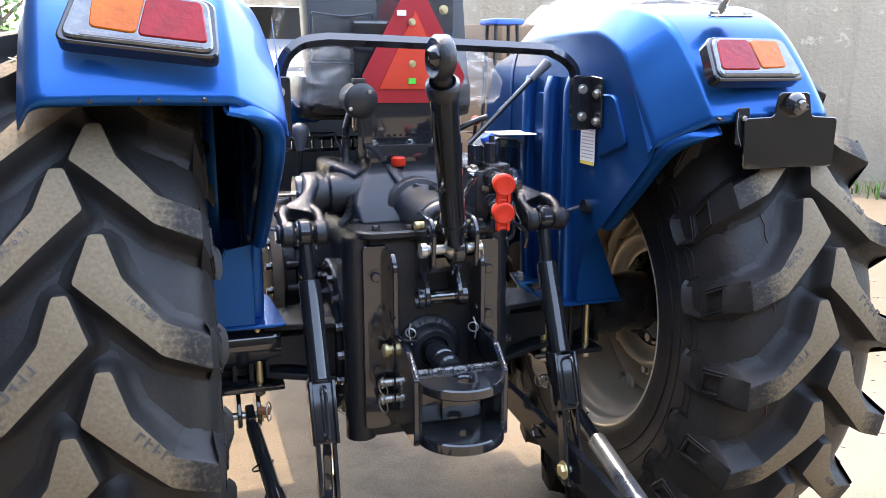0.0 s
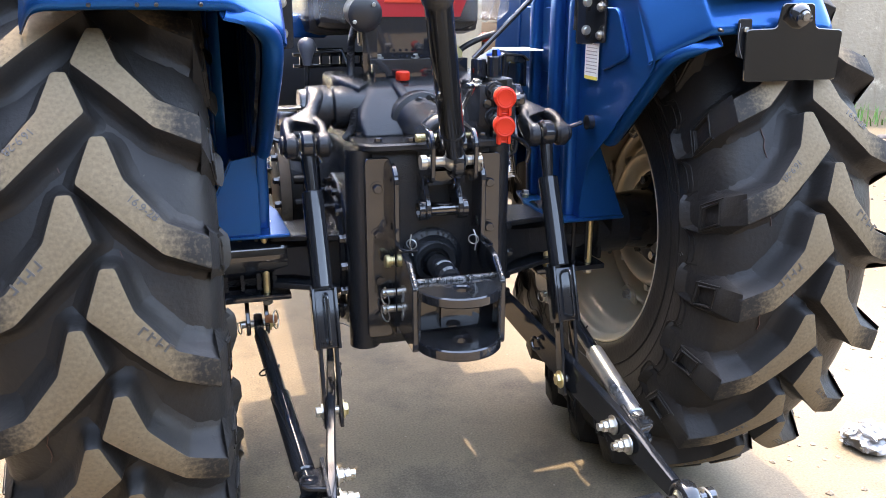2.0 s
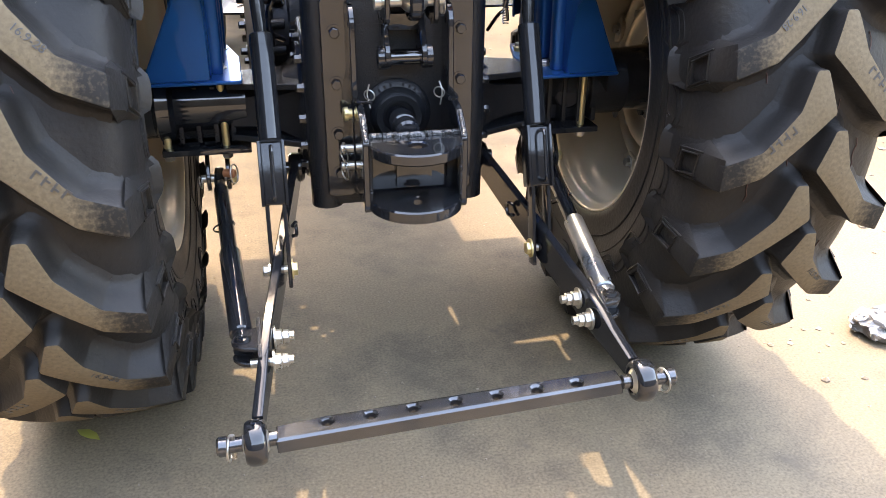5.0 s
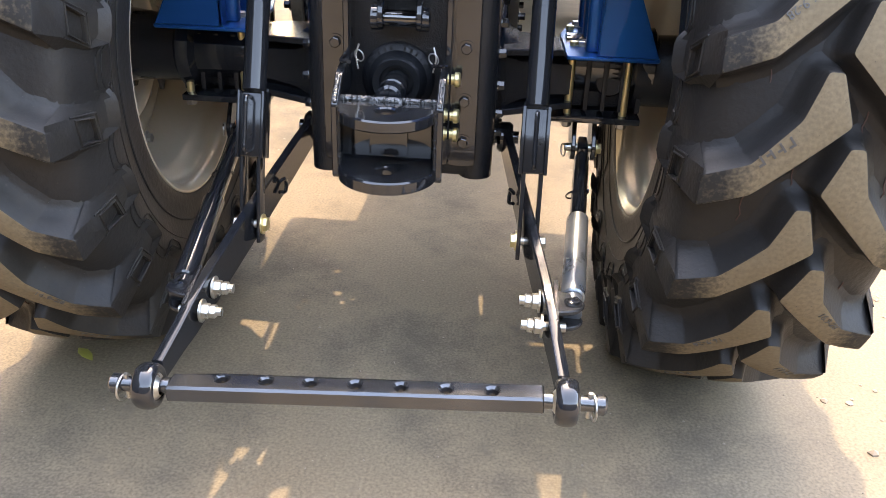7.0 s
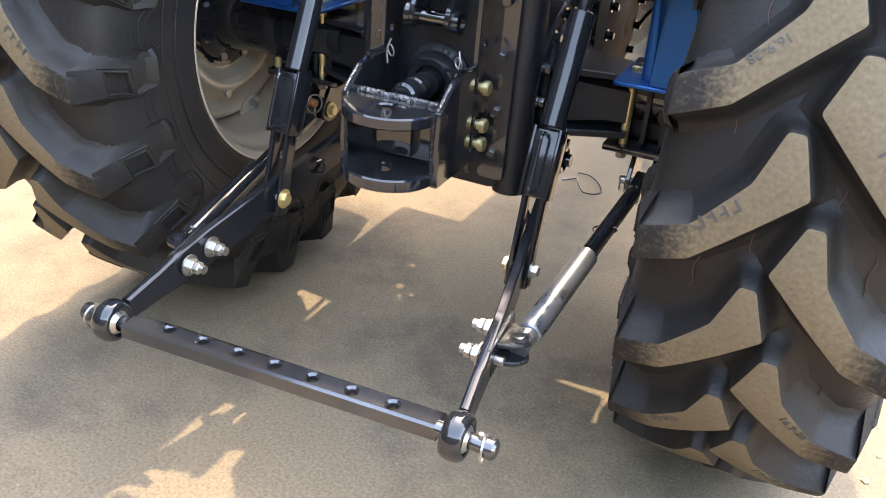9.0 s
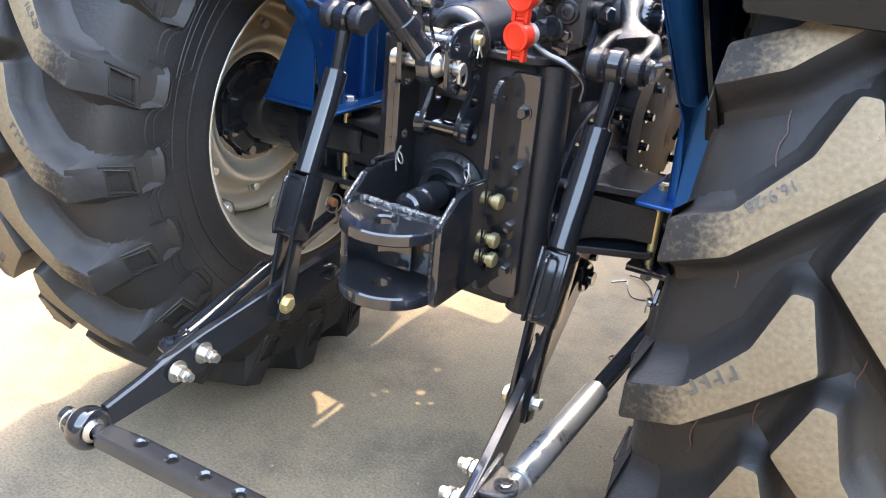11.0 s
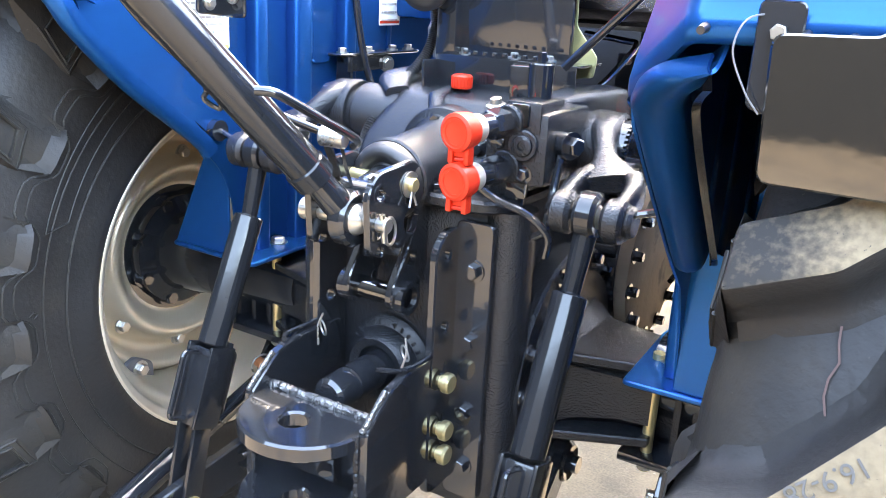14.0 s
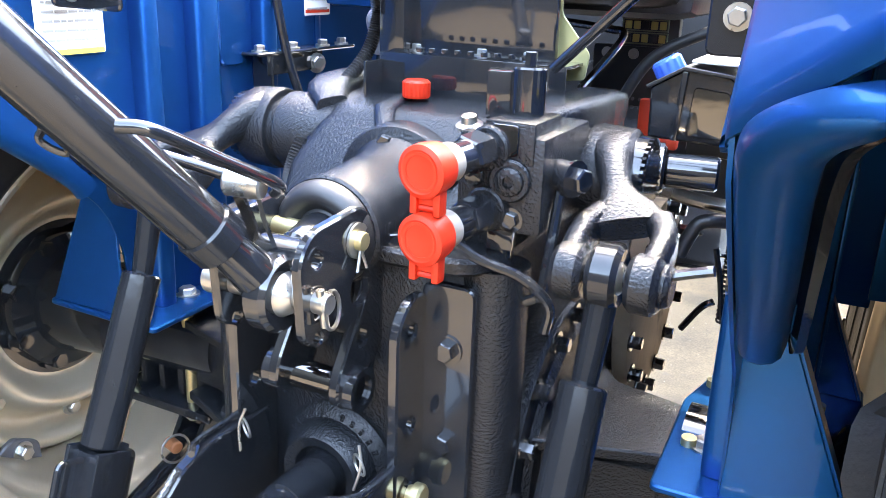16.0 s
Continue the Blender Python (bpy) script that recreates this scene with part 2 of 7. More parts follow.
GROUND = scuffed(scuffed(scuffed(ground_material(), (0.085, 0.070, 0.052), 5, 0.60, 0.10, 0.7), (0.38, 0.31, 0.22), 55, 0.64, 0.04, 0.75), (0.05, 0.042, 0.034), 95, 0.64, 0.04, 0.75)
# dark finish of the unseen added walls, chosen to keep reflections dark
DARKWALL = material("unseen_dark_wall", (0.026, 0.024, 0.020), 0.8, var=0.4, scale=1.2, bump=0.01, bump_scale=12, spots=(0.012, 0.012, 0.012), spot_scale=0.8)
def streaked(m):
    """Rain streaks down a wall, and pale patches."""
    t = m.node_tree
    n, k = t.nodes, t.links
    b = n["Principled BSDF"]
    old = b.inputs["Base Color"].links[0].from_socket
    tc, mp, sp, rm, mx = n.new("ShaderNodeTexCoord"), n.new("ShaderNodeMapping"), n.new("ShaderNodeTexNoise"), n.new("ShaderNodeMapRange"), n.new("ShaderNodeMix")
    mp.inputs["Scale"].default_value = (3.2, 3.2, 0.28)
    k.new(tc.outputs["Object"], mp.inputs["Vector"])
    k.new(mp.outputs[0], sp.inputs["Vector"])
    sp.inputs["Scale"].default_value, sp.inputs["Detail"].default_value, sp.inputs["Roughness"].default_value = 1.6, 9, 0.7
    rm.inputs["From Min"].default_value, rm.inputs["From Max"].default_value, rm.inputs["To Max"].default_value = 0.46, 0.66, 0.75
    k.new(sp.outputs["Fac"], rm.inputs["Value"])
    mx.data_type = "RGBA"
    k.new(rm.outputs[0], mx.inputs["Factor"])
    k.new(old, mx.inputs["A"])
    mx.inputs["B"].default_value = (0.20, 0.158, 0.112, 1)
    k.new(mx.outputs["Result"], b.inputs["Base Color"])
    return scuffed(m, (0.60, 0.50, 0.37), 5, 0.58, 0.1, 0.6)


WALLMAT = streaked(material("stained_cement_plaster", (0.30, 0.245, 0.18), 0.9, var=0.3, scale=0.9, bump=0.010, bump_scale=24, spots=(0.27, 0.21, 0.145), spot_scale=1.3, spot_at=0.5, spot_soft=0.25))
LEAFMAT = material("green_leaves", (0.07, 0.16, 0.025), 0.55, var=0.5, scale=8)
BARK = material("bark", (0.12, 0.09, 0.06), 0.9, bump=0.004, bump_scale=40)
STONE = material("grey_gravel", (0.24, 0.19, 0.14), 0.9, var=0.5, scale=9)
DUSTY = material("dusty_brown_plate", (0.20, 0.150, 0.105), 0.75, var=0.4, scale=18, bump=0.0008, bump_scale=90, spots=(0.07, 0.055, 0.042), spot_scale=14, spot_at=0.56)
RUST = material("rusty_bolt_steel", (0.30, 0.105, 0.040), 0.7, var=0.4, scale=60)
WELD = material("rough_weld_steel", (0.13, 0.13, 0.13), 0.28, metal=0.8, var=0.5, scale=60, bump=0.003, bump_scale=200)
LITTER = material("silvery_plastic_wrapper", (0.27, 0.26, 0.25), 0.25, metal=0.3, var=0.6, scale=25)
DRYLEAF = material("yellowing_leaf", (0.30, 0.28, 0.05), 0.6, var=0.3, scale=30)
DARKSTONE = material("dark_stone", (0.09, 0.08, 0.075), 0.9, var=0.4, scale=10, bump=0.004, bump_scale=40)
CRATE = material("brown_wood", (0.20, 0.12, 0.065), 0.75, var=0.3, scale=4, bump=0.002, bump_scale=60)
VANPAINT = material("grey_car_paint", (0.13, 0.135, 0.14), 0.3, coat=0.8, var=0.05)

# ---- building tools ----
CACHE = {}


def thing(name, loc, label, category, group="", kind=""):
    ob = new(name)
    ob.location = loc
    ob.empty_display_size = 0.05
    return tagged(ob, label, category, group, kind)


def root_of(ob):
    while ob.parent:
        ob = ob.parent
    return ob


def thicken(bm, t):
    """Give a sheet its thickness, away from its outward side."""
    bm.normal_update()
    bmesh.ops.solidify(bm, geom=list(bm.faces), thickness=t)


def mesh_from(name, bm, mats, angle=35):
    bmesh.ops.recalc_face_normals(bm, faces=bm.faces)
    me = bpy.data.meshes.new(name)
    bm.to_mesh(me)
    bm.free()
    for m in mats if isinstance(mats, (list, tuple)) else [mats]:
        me.materials.append(m)
    me.polygons.foreach_set("use_smooth", [True] * len(me.polygons))
    me.set_sharp_from_angle(angle=radians(angle))
    return me


def part(name, bm, mats, parent, label="", angle=35):
    """One mesh object under a thing or a part; bm is in world coordinates."""
    base = root_of(parent).location
    bmesh.ops.translate(bm, verts=bm.verts, vec=-base)
    ob = new(name, mesh_from(name, bm, mats, angle))
    ob.parent = parent
    return tagged(ob, label)


def solid(name, bm, mats, label, category, kind="", group="", angle=35):
    """A top-level object of one mesh, in world coordinates."""
    return tagged(new(name, mesh_from(name, bm, mats, angle)), label, category, group, kind)


def axes(d):
    d = Vector(d).normalized()
    a = d.orthogonal().normalized()
    return d, a, d.cross(a)


def box(bm, c, s, rot=(0, 0, 0), bevel=0.003):
    r = bmesh.ops.create_cube(bm, size=1.0)
    vs = r["verts"]
    m = pose(*c, *rot) @ Matrix.Diagonal((*s, 1))
    bmesh.ops.transform(bm, matrix=m, verts=vs)
    if bevel:
        es = list({e for v in vs for e in v.link_edges})
        bmesh.ops.bevel(bm, geom=es, offset=min(bevel, min(s) * 0.3), segments=2, affect="EDGES", profile=0.6)
    return bm


def rod(bm, p0, p1, r0, r1=None, n=20, chamfer=0.0):
    """A round bar, or a cone, from p0 to p1."""
    p0, p1 = Vector(p0), Vector(p1)
    r1 = r0 if r1 is None else r1
    d, a, b = axes(p1 - p0)
    rings = []
    st = [(p0, r0), (p1, r1)]
    if chamfer:
        st = [(p0, r0 - chamfer), (p0 + d * chamfer, r0), (p1 - d * chamfer, r1), (p1, r1 - chamfer)]
    for p, r in st:
        rings.append([bm.verts.new(p + (a * math.cos(2 * math.pi * i / n) + b * math.sin(2 * math.pi * i / n)) * r) for i in range(n)])
    for q, w in zip(rings, rings[1:]):
        for i in range(n):
            bm.faces.new((q[i], q[(i + 1) % n], w[(i + 1) % n], w[i]))
    bm.faces.new(rings[0][::-1])
    bm.faces.new(rings[-1])
    return bm


def smooth_path(pts, k=6):
    """Catmull-Rom through the points."""
    P = [Vector(p) for p in pts]
    P = [P[0] * 2 - P[1]] + P + [P[-1] * 2 - P[-2]]
    out = []
    for i in range(1, len(P) - 2):
        a, b, c, d = P[i - 1:i + 3]
        for j in range(k):
            t = j / k
            out.append(0.5 * ((2 * b) + (c - a) * t + (2 * a - 5 * b + 4 * c - d) * t * t + (3 * b - a - 3 * c + d) * t ** 3))
    return out + [P[-2]]


def tube(bm, pts, r, n=10, closed=False, flat=None):
    """A round wire or pipe along the points; flat=(w, h) makes it a flat bar; r may be a list."""
    P = [Vector(p) for p in pts]
    rings = []
    up = None
    for i, p in enumerate(P):
        q = P[(i + 1) % len(P)] if closed or i + 1 < len(P) else p
        o = P[i - 1] if closed or i else p
        d = (q - o).normalized()
        if up is None:
            up = d.orthogonal().normalized() if abs(d.z) > 0.9 or not flat else Vector((0, 0, 1))
        up = (up - d * up.dot(d)).normalized()
        s = d.cross(up)
        rr = r[min(i, len(r) - 1)] if isinstance(r, (list, tuple)) else r
        if flat:
            w, h = flat
            ring = [bm.verts.new(p + s * x * w / 2 + up * y * h / 2) for x, y in ((-1, -1), (1, -1), (1, 1), (-1, 1))]
        else:
            ring = [bm.verts.new(p + (s * math.cos(2 * math.pi * k / n) + up * math.sin(2 * math.pi * k / n)) * rr) for k in range(n)]
        rings.append(ring)
    m = len(rings[0])
    pairs = list(zip(rings, rings[1:])) + ([(rings[-1], rings[0])] if closed else [])
    for q, w in pairs:
        for k in range(m):
            bm.faces.new((q[k], q[(k + 1) % m], w[(k + 1) % m], w[k]))
    if not closed:
        bm.faces.new(rings[0][::-1])
        bm.faces.new(rings[-1])
    return bm


def lathe(bm, prof, c, axis=(1, 0, 0), n=64, closed=False):
    """Turn the profile [(along, radius)] about the axis through c."""
    d = Vector(axis).normalized()
    a = Vector((0, 0, 1)) if abs(d.z) < 0.9 else Vector((1, 0, 0))
    a = (a - d * a.dot(d)).normalized()
    b = d.cross(a)
    c = Vector(c)
    rings = []
    for x, r in prof:
        if r < 1e-5:
            rings.append([bm.verts.new(c + d * x)])
        else:
            rings.append([bm.verts.new(c + d * x + (a * math.cos(2 * math.pi * i / n) + b * math.sin(2 * math.pi * i / n)) * r) for i in range(n)])
    pairs = list(zip(rings, rings[1:])) + ([(rings[-1], rings[0])] if closed else [])
    for q, w in pairs:
        for i in range(n):
            j = (i + 1) % n
            if len(q) == 1 and len(w) == 1:
                continue
            if len(q) == 1:
                bm.faces.new((q[0], w[j], w[i]))
            elif len(w) == 1:
                bm.faces.new((q[i], q[j], w[0]))
            else:
                bm.faces.new((q[i], q[j], w[j], w[i]))
    return bm


def plate(bm, poly, plane, at, thick, holes=(), bevel=0.002, skew=None):
    """A flat plate: the polygon in the plane "yz", "xz" or "xy" at `at`, thick along the normal both ways, with round holes (u, v, r)."""
    t = bmesh.new()
    edges = []

    def loop(pts):
        vs = [t.verts.new((u, v, 0)) for u, v in pts]
        for i in range(len(vs)):
            edges.append(t.edges.new((vs[i], vs[(i + 1) % len(vs)])))

    loop(poly)
    for u, v, r in holes:
        loop([(u + r * math.cos(k * math.pi / 8), v + r * math.sin(k * math.pi / 8)) for k in range(16)])
    bmesh.ops.triangle_fill(t, use_beauty=True, use_dissolve=False, edges=edges, normal=(0, 0, 1))
    ext = bmesh.ops.extrude_face_region(t, geom=list(t.faces))
    bmesh.ops.translate(t, verts=[e for e in ext["geom"] if isinstance(e, bmesh.types.BMVert)], vec=(0, 0, thick))
    bmesh.ops.translate(t, verts=t.verts, vec=(0, 0, -thick / 2))
    bmesh.ops.recalc_face_normals(t, faces=t.faces)
    if bevel:
        es = [e for e in t.edges if len(e.link_faces) == 2 and e.calc_face_angle(0) > 1.2 and abs(e.verts[0].co.z - e.verts[1].co.z) < 1e-6]
        bmesh.ops.bevel(t, geom=es, offset=min(bevel, thick * 0.3), segments=1, affect="EDGES")
    for v in t.verts:
        u, w, h = v.co
        v.co = {"yz": (at + h, u, w), "xz": (u, at + h, w), "xy": (u, w, at + h)}[plane]
    if skew:
        bmesh.ops.transform(t, matrix=skew, verts=t.verts)
    me = bpy.data.meshes.new("tmp")
    t.to_mesh(me)
    t.free()
    bm.from_mesh(me)
    bpy.data.meshes.remove(me)
    return bm


def rounded(pts, r, k=4):
    """The polygon with its corners rounded."""
    out = []
    n = len(pts)
    for i in range(n):
        p, a, b = Vector(pts[i]).to_2d(), Vector(pts[i - 1]).to_2d(), Vector(pts[(i + 1) % n]).to_2d()
        u, v = (a - p), (b - p)
        q = min(r, u.length * 0.45, v.length * 0.45)
        s, e = p + u.normalized() * q, p + v.normalized() * q
        for j in range(k + 1):
            t = j / k
            w = s * (1 - t) ** 2 + p * 2 * t * (1 - t) + e * t * t
            out.append((w.x, w.y))
    return out


def bolt(parent, p, d, r=0.009, h=0.008, mat=None, name="bolt", washer=True):
    """A hexagon bolt head, with washer, standing at p along d: one shared mesh for each size and finish."""
    mat = mat or BLACK
    key = (r, h, mat.name, washer)
    if key not in CACHE:
        bm = bmesh.new()
        if washer:
            rod(bm, (0, 0, -0.001), (0, 0, 0.0022), r * 1.45, n=16)
        hexn = []
        for z, q in ((0.002, r), (0.002 + h * 0.85, r), (0.002 + h, r * 0.85)):
            hexn.append([bm.verts.new((q * math.cos(math.pi / 3 * i), q * math.sin(math.pi / 3 * i), z)) for i in range(6)])
        for q, w in zip(hexn, hexn[1:]):
            for i in range(6):
                bm.faces.new((q[i], q[(i + 1) % 6], w[(i + 1) % 6], w[i]))
        bm.faces.new(hexn[-1])
        CACHE[key] = mesh_from("bolt", bm, mat, 25)
    ob = new(name, CACHE[key])
    ob.parent = parent
    z, a, b = axes(d)
    m = Matrix((a, b, z)).transposed().to_4x4()
    m.translation = Vector(p) - root_of(parent).location
    ob.matrix_local = m
    return ob


def ring_clip(bm, c, r, wire, d):
    """A wire ring about c in the plane square to d."""
    z, a, b = axes(d)
    c = Vector(c)
    tube(bm, [c + (a * math.cos(t) + b * math.sin(t)) * r for t in [2 * math.pi * i / 18 for i in range(18)]], wire, n=6, closed=True)


def writing(name, text, size, m, mat, parent, depth=0.0004):
    """Words in the built-in font, as a mesh, at the pose m in world coordinates."""
    cu = bpy.data.curves.new(name, "FONT")
    cu.body, cu.size, cu.extrude, cu.align_x, cu.align_y = text, size, depth, "CENTER", "CENTER"
    tmp = bpy.data.objects.new(name, cu)
    me = bpy.data.meshes.new_from_object(tmp)
    bpy.data.objects.remove(tmp)
    me.materials.append(mat)
    ob = new(name, me)
    ob.parent = parent
    mm = m.copy()
    mm.translation = mm.translation - root_of(parent).location
    ob.matrix_local = mm
    return ob


def loft(bm, secs, n=16, power=2.6, side=(1, 0, 0)):
    """A body through rounded sections (centre, half width along side, half height across the path)."""
    X = Vector(side)
    C = [Vector(q[0]) for q in secs]
    prev = None
    for i, (p, w, h) in enumerate(secs):
        d = (C[min(i + 1, len(C) - 1)] - C[max(i - 1, 0)]).normalized()
        sd = (X - d * X.dot(d)).normalized()
        up = d.cross(sd)
        ring = []
        for k in range(n):
            t = 2 * math.pi * k / n
            cx, cy = math.cos(t), math.sin(t)
            ring.append(bm.verts.new(C[i] + sd * math.copysign(abs(cx) ** (2 / power), cx) * w + up * math.copysign(abs(cy) ** (2 / power), cy) * h))
        if prev:
            for k in range(n):
                bm.faces.new((prev[k], prev[(k + 1) % n], ring[(k + 1) % n], ring[k]))
        else:
            bm.faces.new(ring[::-1])
        prev = ring
    bm.faces.new(prev)
    return bm


def dense(rows, k=5):
    """Smooth list of (point, w, h) between the rows given."""
    P = smooth_path([q[0] for q in rows], k)
    W = smooth_path([(q[1], q[2], 0) for q in rows], k)
    return [(p, w.x, w.y) for p, w in zip(P, W)]

# ---- ground, wall ----
def uneven_ground():
    bm = bmesh.new()
    xs = [-60, -25, -12] + [-6 + 0.25 * i for i in range(65)] + [14, 25, 60]
    ys = [-60, -20, -8] + [-4 + 0.25 * i for i in range(57)] + [14, 25, 60]
    grid = []
    for y in ys:
        row = []
        for x in xs:
            far = max(0.0, min(1.0, (max(abs(x) - 1.3, abs(y) - 1.3)) / 1.5))
            z = 0.03 * far * noise.noise((x * 0.7, y * 0.7, 2.0)) + 0.012 * far * noise.noise((x * 3, y * 3, 0.0))
            row.append(bm.verts.new((x, y, z)))
        grid.append(row)
    for a, b in zip(grid, grid[1:]):
        for i in range(len(xs) - 1):
            bm.faces.new((a[i], a[i + 1], b[i + 1], b[i]))
    return solid("ground", bm, GROUND, "worn concrete apron blending into pale sandy soil", "ground", "structure", angle=80)


uneven_ground()
bm = bmesh.new()
box(bm, (6.9, 5.6, 1.6), (26.0, 0.25, 3.6), (0, 0, -43), 0.02)
solid("wall_north", bm, WALLMAT, "tall stained cement-plastered compound wall", "wall", "structure")
# unseen wall behind the camera, added so black paint reflects something dark
bm = bmesh.new()
box(bm, (3.0, -8.0, 1.9), (36.0, 0.25, 4.2), (0, 0, 2), 0.02)
solid("wall_south", bm, DARKWALL, "unseen dark wall behind the camera, added to darken reflections", "wall", "structure")
# unseen wall added to cut skylight reaching the ground from the left
bm = bmesh.new()
box(bm, (-3.9, 0.5, 2.8), (0.25, 17.0, 6.0), (0, 0, 0), 0.02)
solid("wall_west", bm, DARKWALL, "unseen dark wall on the left, added to block skylight", "wall", "structure")

# ---- tractor ----
AX_Z, AX_Y, TR, TW = 0.676, -0.02, 0.966, 0.86  # axle height and place; tyre scale, radial and lateral
tractor = thing("tractor", (0, 0, 0), "blue and black tractor seen from behind, new, parked on concrete", "tractor")


CARCASS = [(0.0, 0.656), (0.06, 0.654), (0.12, 0.646), (0.165, 0.636), (0.195, 0.622), (0.210, 0.600), (0.219, 0.570), (0.2245, 0.535), (0.226, 0.505)]


def carcass_radius(u):
    u = min(abs(u), 0.2259)
    for (u0, r0), (u1, r1) in zip(CARCASS, CARCASS[1:]):
        if u <= u1:
            return r0 + (r1 - r0) * (u - u0) / (u1 - u0)
    return CARCASS[-1][1]


def lug_mesh():
    """One tread lug; x outwards from the tyre's middle line, y along the tread, z the radius."""
    top = rounded([(-0.012, -0.008), (0.018, 0.068), (0.043, 0.068), (0.069, -0.004), (0.135, -0.077), (0.208, -0.104), (0.208, -0.158), (0.126, -0.128)], 0.006, 3)
    line = []
    for i, p in enumerate(top):
        q = top[(i + 1) % len(top)]
        k = max(1, int(math.hypot(q[0] - p[0], q[1] - p[1]) / 0.016))
        line += [(p[0] + (q[0] - p[0]) * j / k, p[1] + (q[1] - p[1]) * j / k) for j in range(k)]
    n = len(line)
    outward = []
    for i in range(n):
        p, q = line[i - 1], line[(i + 1) % n]
        v = Vector((-(q[1] - p[1]), q[0] - p[0]))
        outward.append(v.normalized())
    bm = bmesh.new()

    def at(u, s, r):
        a = s / 0.70
        return bm.verts.new((u * TW, TR * r * math.sin(a), TR * r * math.cos(a)))

    def rt(u):
        return 0.706 - 0.42 * u * u

    # crown, rounded edge, leaning flank, and a fillet that runs out into the carcass
    rings = []
    for off, down, f in ((-0.0035, 0.0, 0.0), (-0.0008, 0.0007, 0.0), (0.0008, 0.003, 0.0), (0.006, 0.0, 0.55), (0.013, 0.0, 0.83), (0.021, 0.0, 0.955), (0.032, 0.0, 1.01), (0.040, 0.004, 1.02)):
        ring = []
        for (u, v), o in zip(line, outward):
            uu, vv = u + o.x * off, v + o.y * off
            hi, lo = rt(uu) - 0.003, carcass_radius(uu)
            r = rt(uu) - down if f == 0.0 else hi + (lo - hi) * f - down
            ring.append(at(uu, vv, r))
        rings.append(ring)
    edges = [bm.edges.new((rings[0][i], rings[0][(i + 1) % n])) for i in range(n)]
    fill = bmesh.ops.triangle_fill(bm, use_beauty=True, edges=edges, normal=(0, 0, 1))
    crown = [f for f in fill["geom"] if isinstance(f, bmesh.types.BMFace)]
    for f in crown:
        f.material_index = 0
    for k, (a, b) in enumerate(zip(rings, rings[1:])):
        for i in range(n):
            f = bm.faces.new((a[i], a[(i + 1) % n], b[(i + 1) % n], b[i]))
            f.material_index = 0 if k < 1 else 1
    # shoulder block: from the outer end down to the side wall, with a trapezoid pocket in its face
    h0, h1 = at(0.207, -0.094, 0.686), at(0.207, -0.158, 0.684)
    e = [at(0.2205, -0.098, 0.628), at(0.2205, -0.164, 0.618), at(0.229, -0.112, 0.555), at(0.229, -0.186, 0.545), at(0.218, -0.118, 0.538), at(0.218, -0.192, 0.528)]
    inner = [(0.2245, -0.109, 0.615), (0.2245, -0.156, 0.609), (0.2288, -0.121, 0.567), (0.2288, -0.174, 0.559)]
    rim_v = [at(*q) for q in inner]
    deep = [at(q[0] - 0.014, q[1] * 0.98 - 0.003, q[2]) for q in inner]
    side_faces = [(h0, h1, e[1], e[0])]
    for p, q in ((0, 1), (1, 3), (3, 2), (2, 0)):
        side_faces += [(e[p], e[q], rim_v[q], rim_v[p]), (rim_v[p], rim_v[q], deep[q], deep[p])]
    side_faces.append((deep[0], deep[1], deep[3], deep[2]))
    side_faces.append((e[2], e[3], e[5], e[4]))
    bi5, bi6 = at(0.200, -0.072, 0.60), at(0.200, -0.20, 0.585)
    side_faces += [(h0, e[0], bi5), (e[0], e[2], bi5), (e[2], e[4], bi5), (h1, bi6, e[1]), (e[1], bi6, e[3]), (e[3], bi6, e[5])]
    for q in side_faces:
        bm.faces.new(q).material_index = 1
    # raised lips round the pocket and along the foot of the block
    before = len(bm.faces)
    lip = [rim_v[k].co.lerp(e[k].co, 0.22) + Vector((0.0008, 0, 0)) for k in (0, 1, 3, 2)]
    tube(bm, lip, 0.0024, n=6, closed=True)
    tube(bm, [e[0].co, e[2].co, e[3].co, e[1].co], 0.0022, n=6)
    bm.faces.ensure_lookup_table()
    for f in bm.faces[before:]:
        f.material_index = 1
    return bm


def mirrored(bm):
    bmesh.ops.scale(bm, vec=(-1, 1, 1), verts=bm.verts)
    return bm


LUG_OUT = mesh_from("tread_lug", lug_mesh(), [LUGTOP, RUBBER], 28)
LUG_IN = mesh_from("tread_lug", mirrored(lug_mesh()), [LUGTOP, RUBBER], 28)
TYRE_X = {-1: 0.664, 1: 0.681}
CAMBER = {-1: 0.0, 1: 1.6}  # lean of the wheel, degrees
SAG = Vector((0, -0.012, -0.018))  # the rim sits low in the loaded tyre


SIZE_MARK = writing("size_marking", "16.9-28", 0.018, Matrix(), INK, tractor)
size_mesh = SIZE_MARK.data
bpy.data.objects.remove(SIZE_MARK)
SIZE_MARK = size_mesh
mark_bm = bmesh.new()
for k in range(4):
    box(mark_bm, (-0.024 + 0.016 * k, 0, 0), (0.0035, 0.016, 0.0008), (0, 0, 0), 0)
    box(mark_bm, (-0.019 + 0.016 * k, 0.006 - 0.004 * (k % 3), 0), (0.007, 0.0035, 0.0008), (0, 0, 0), 0)
BAR_MARK = mesh_from("maker_mark", mark_bm, INK)
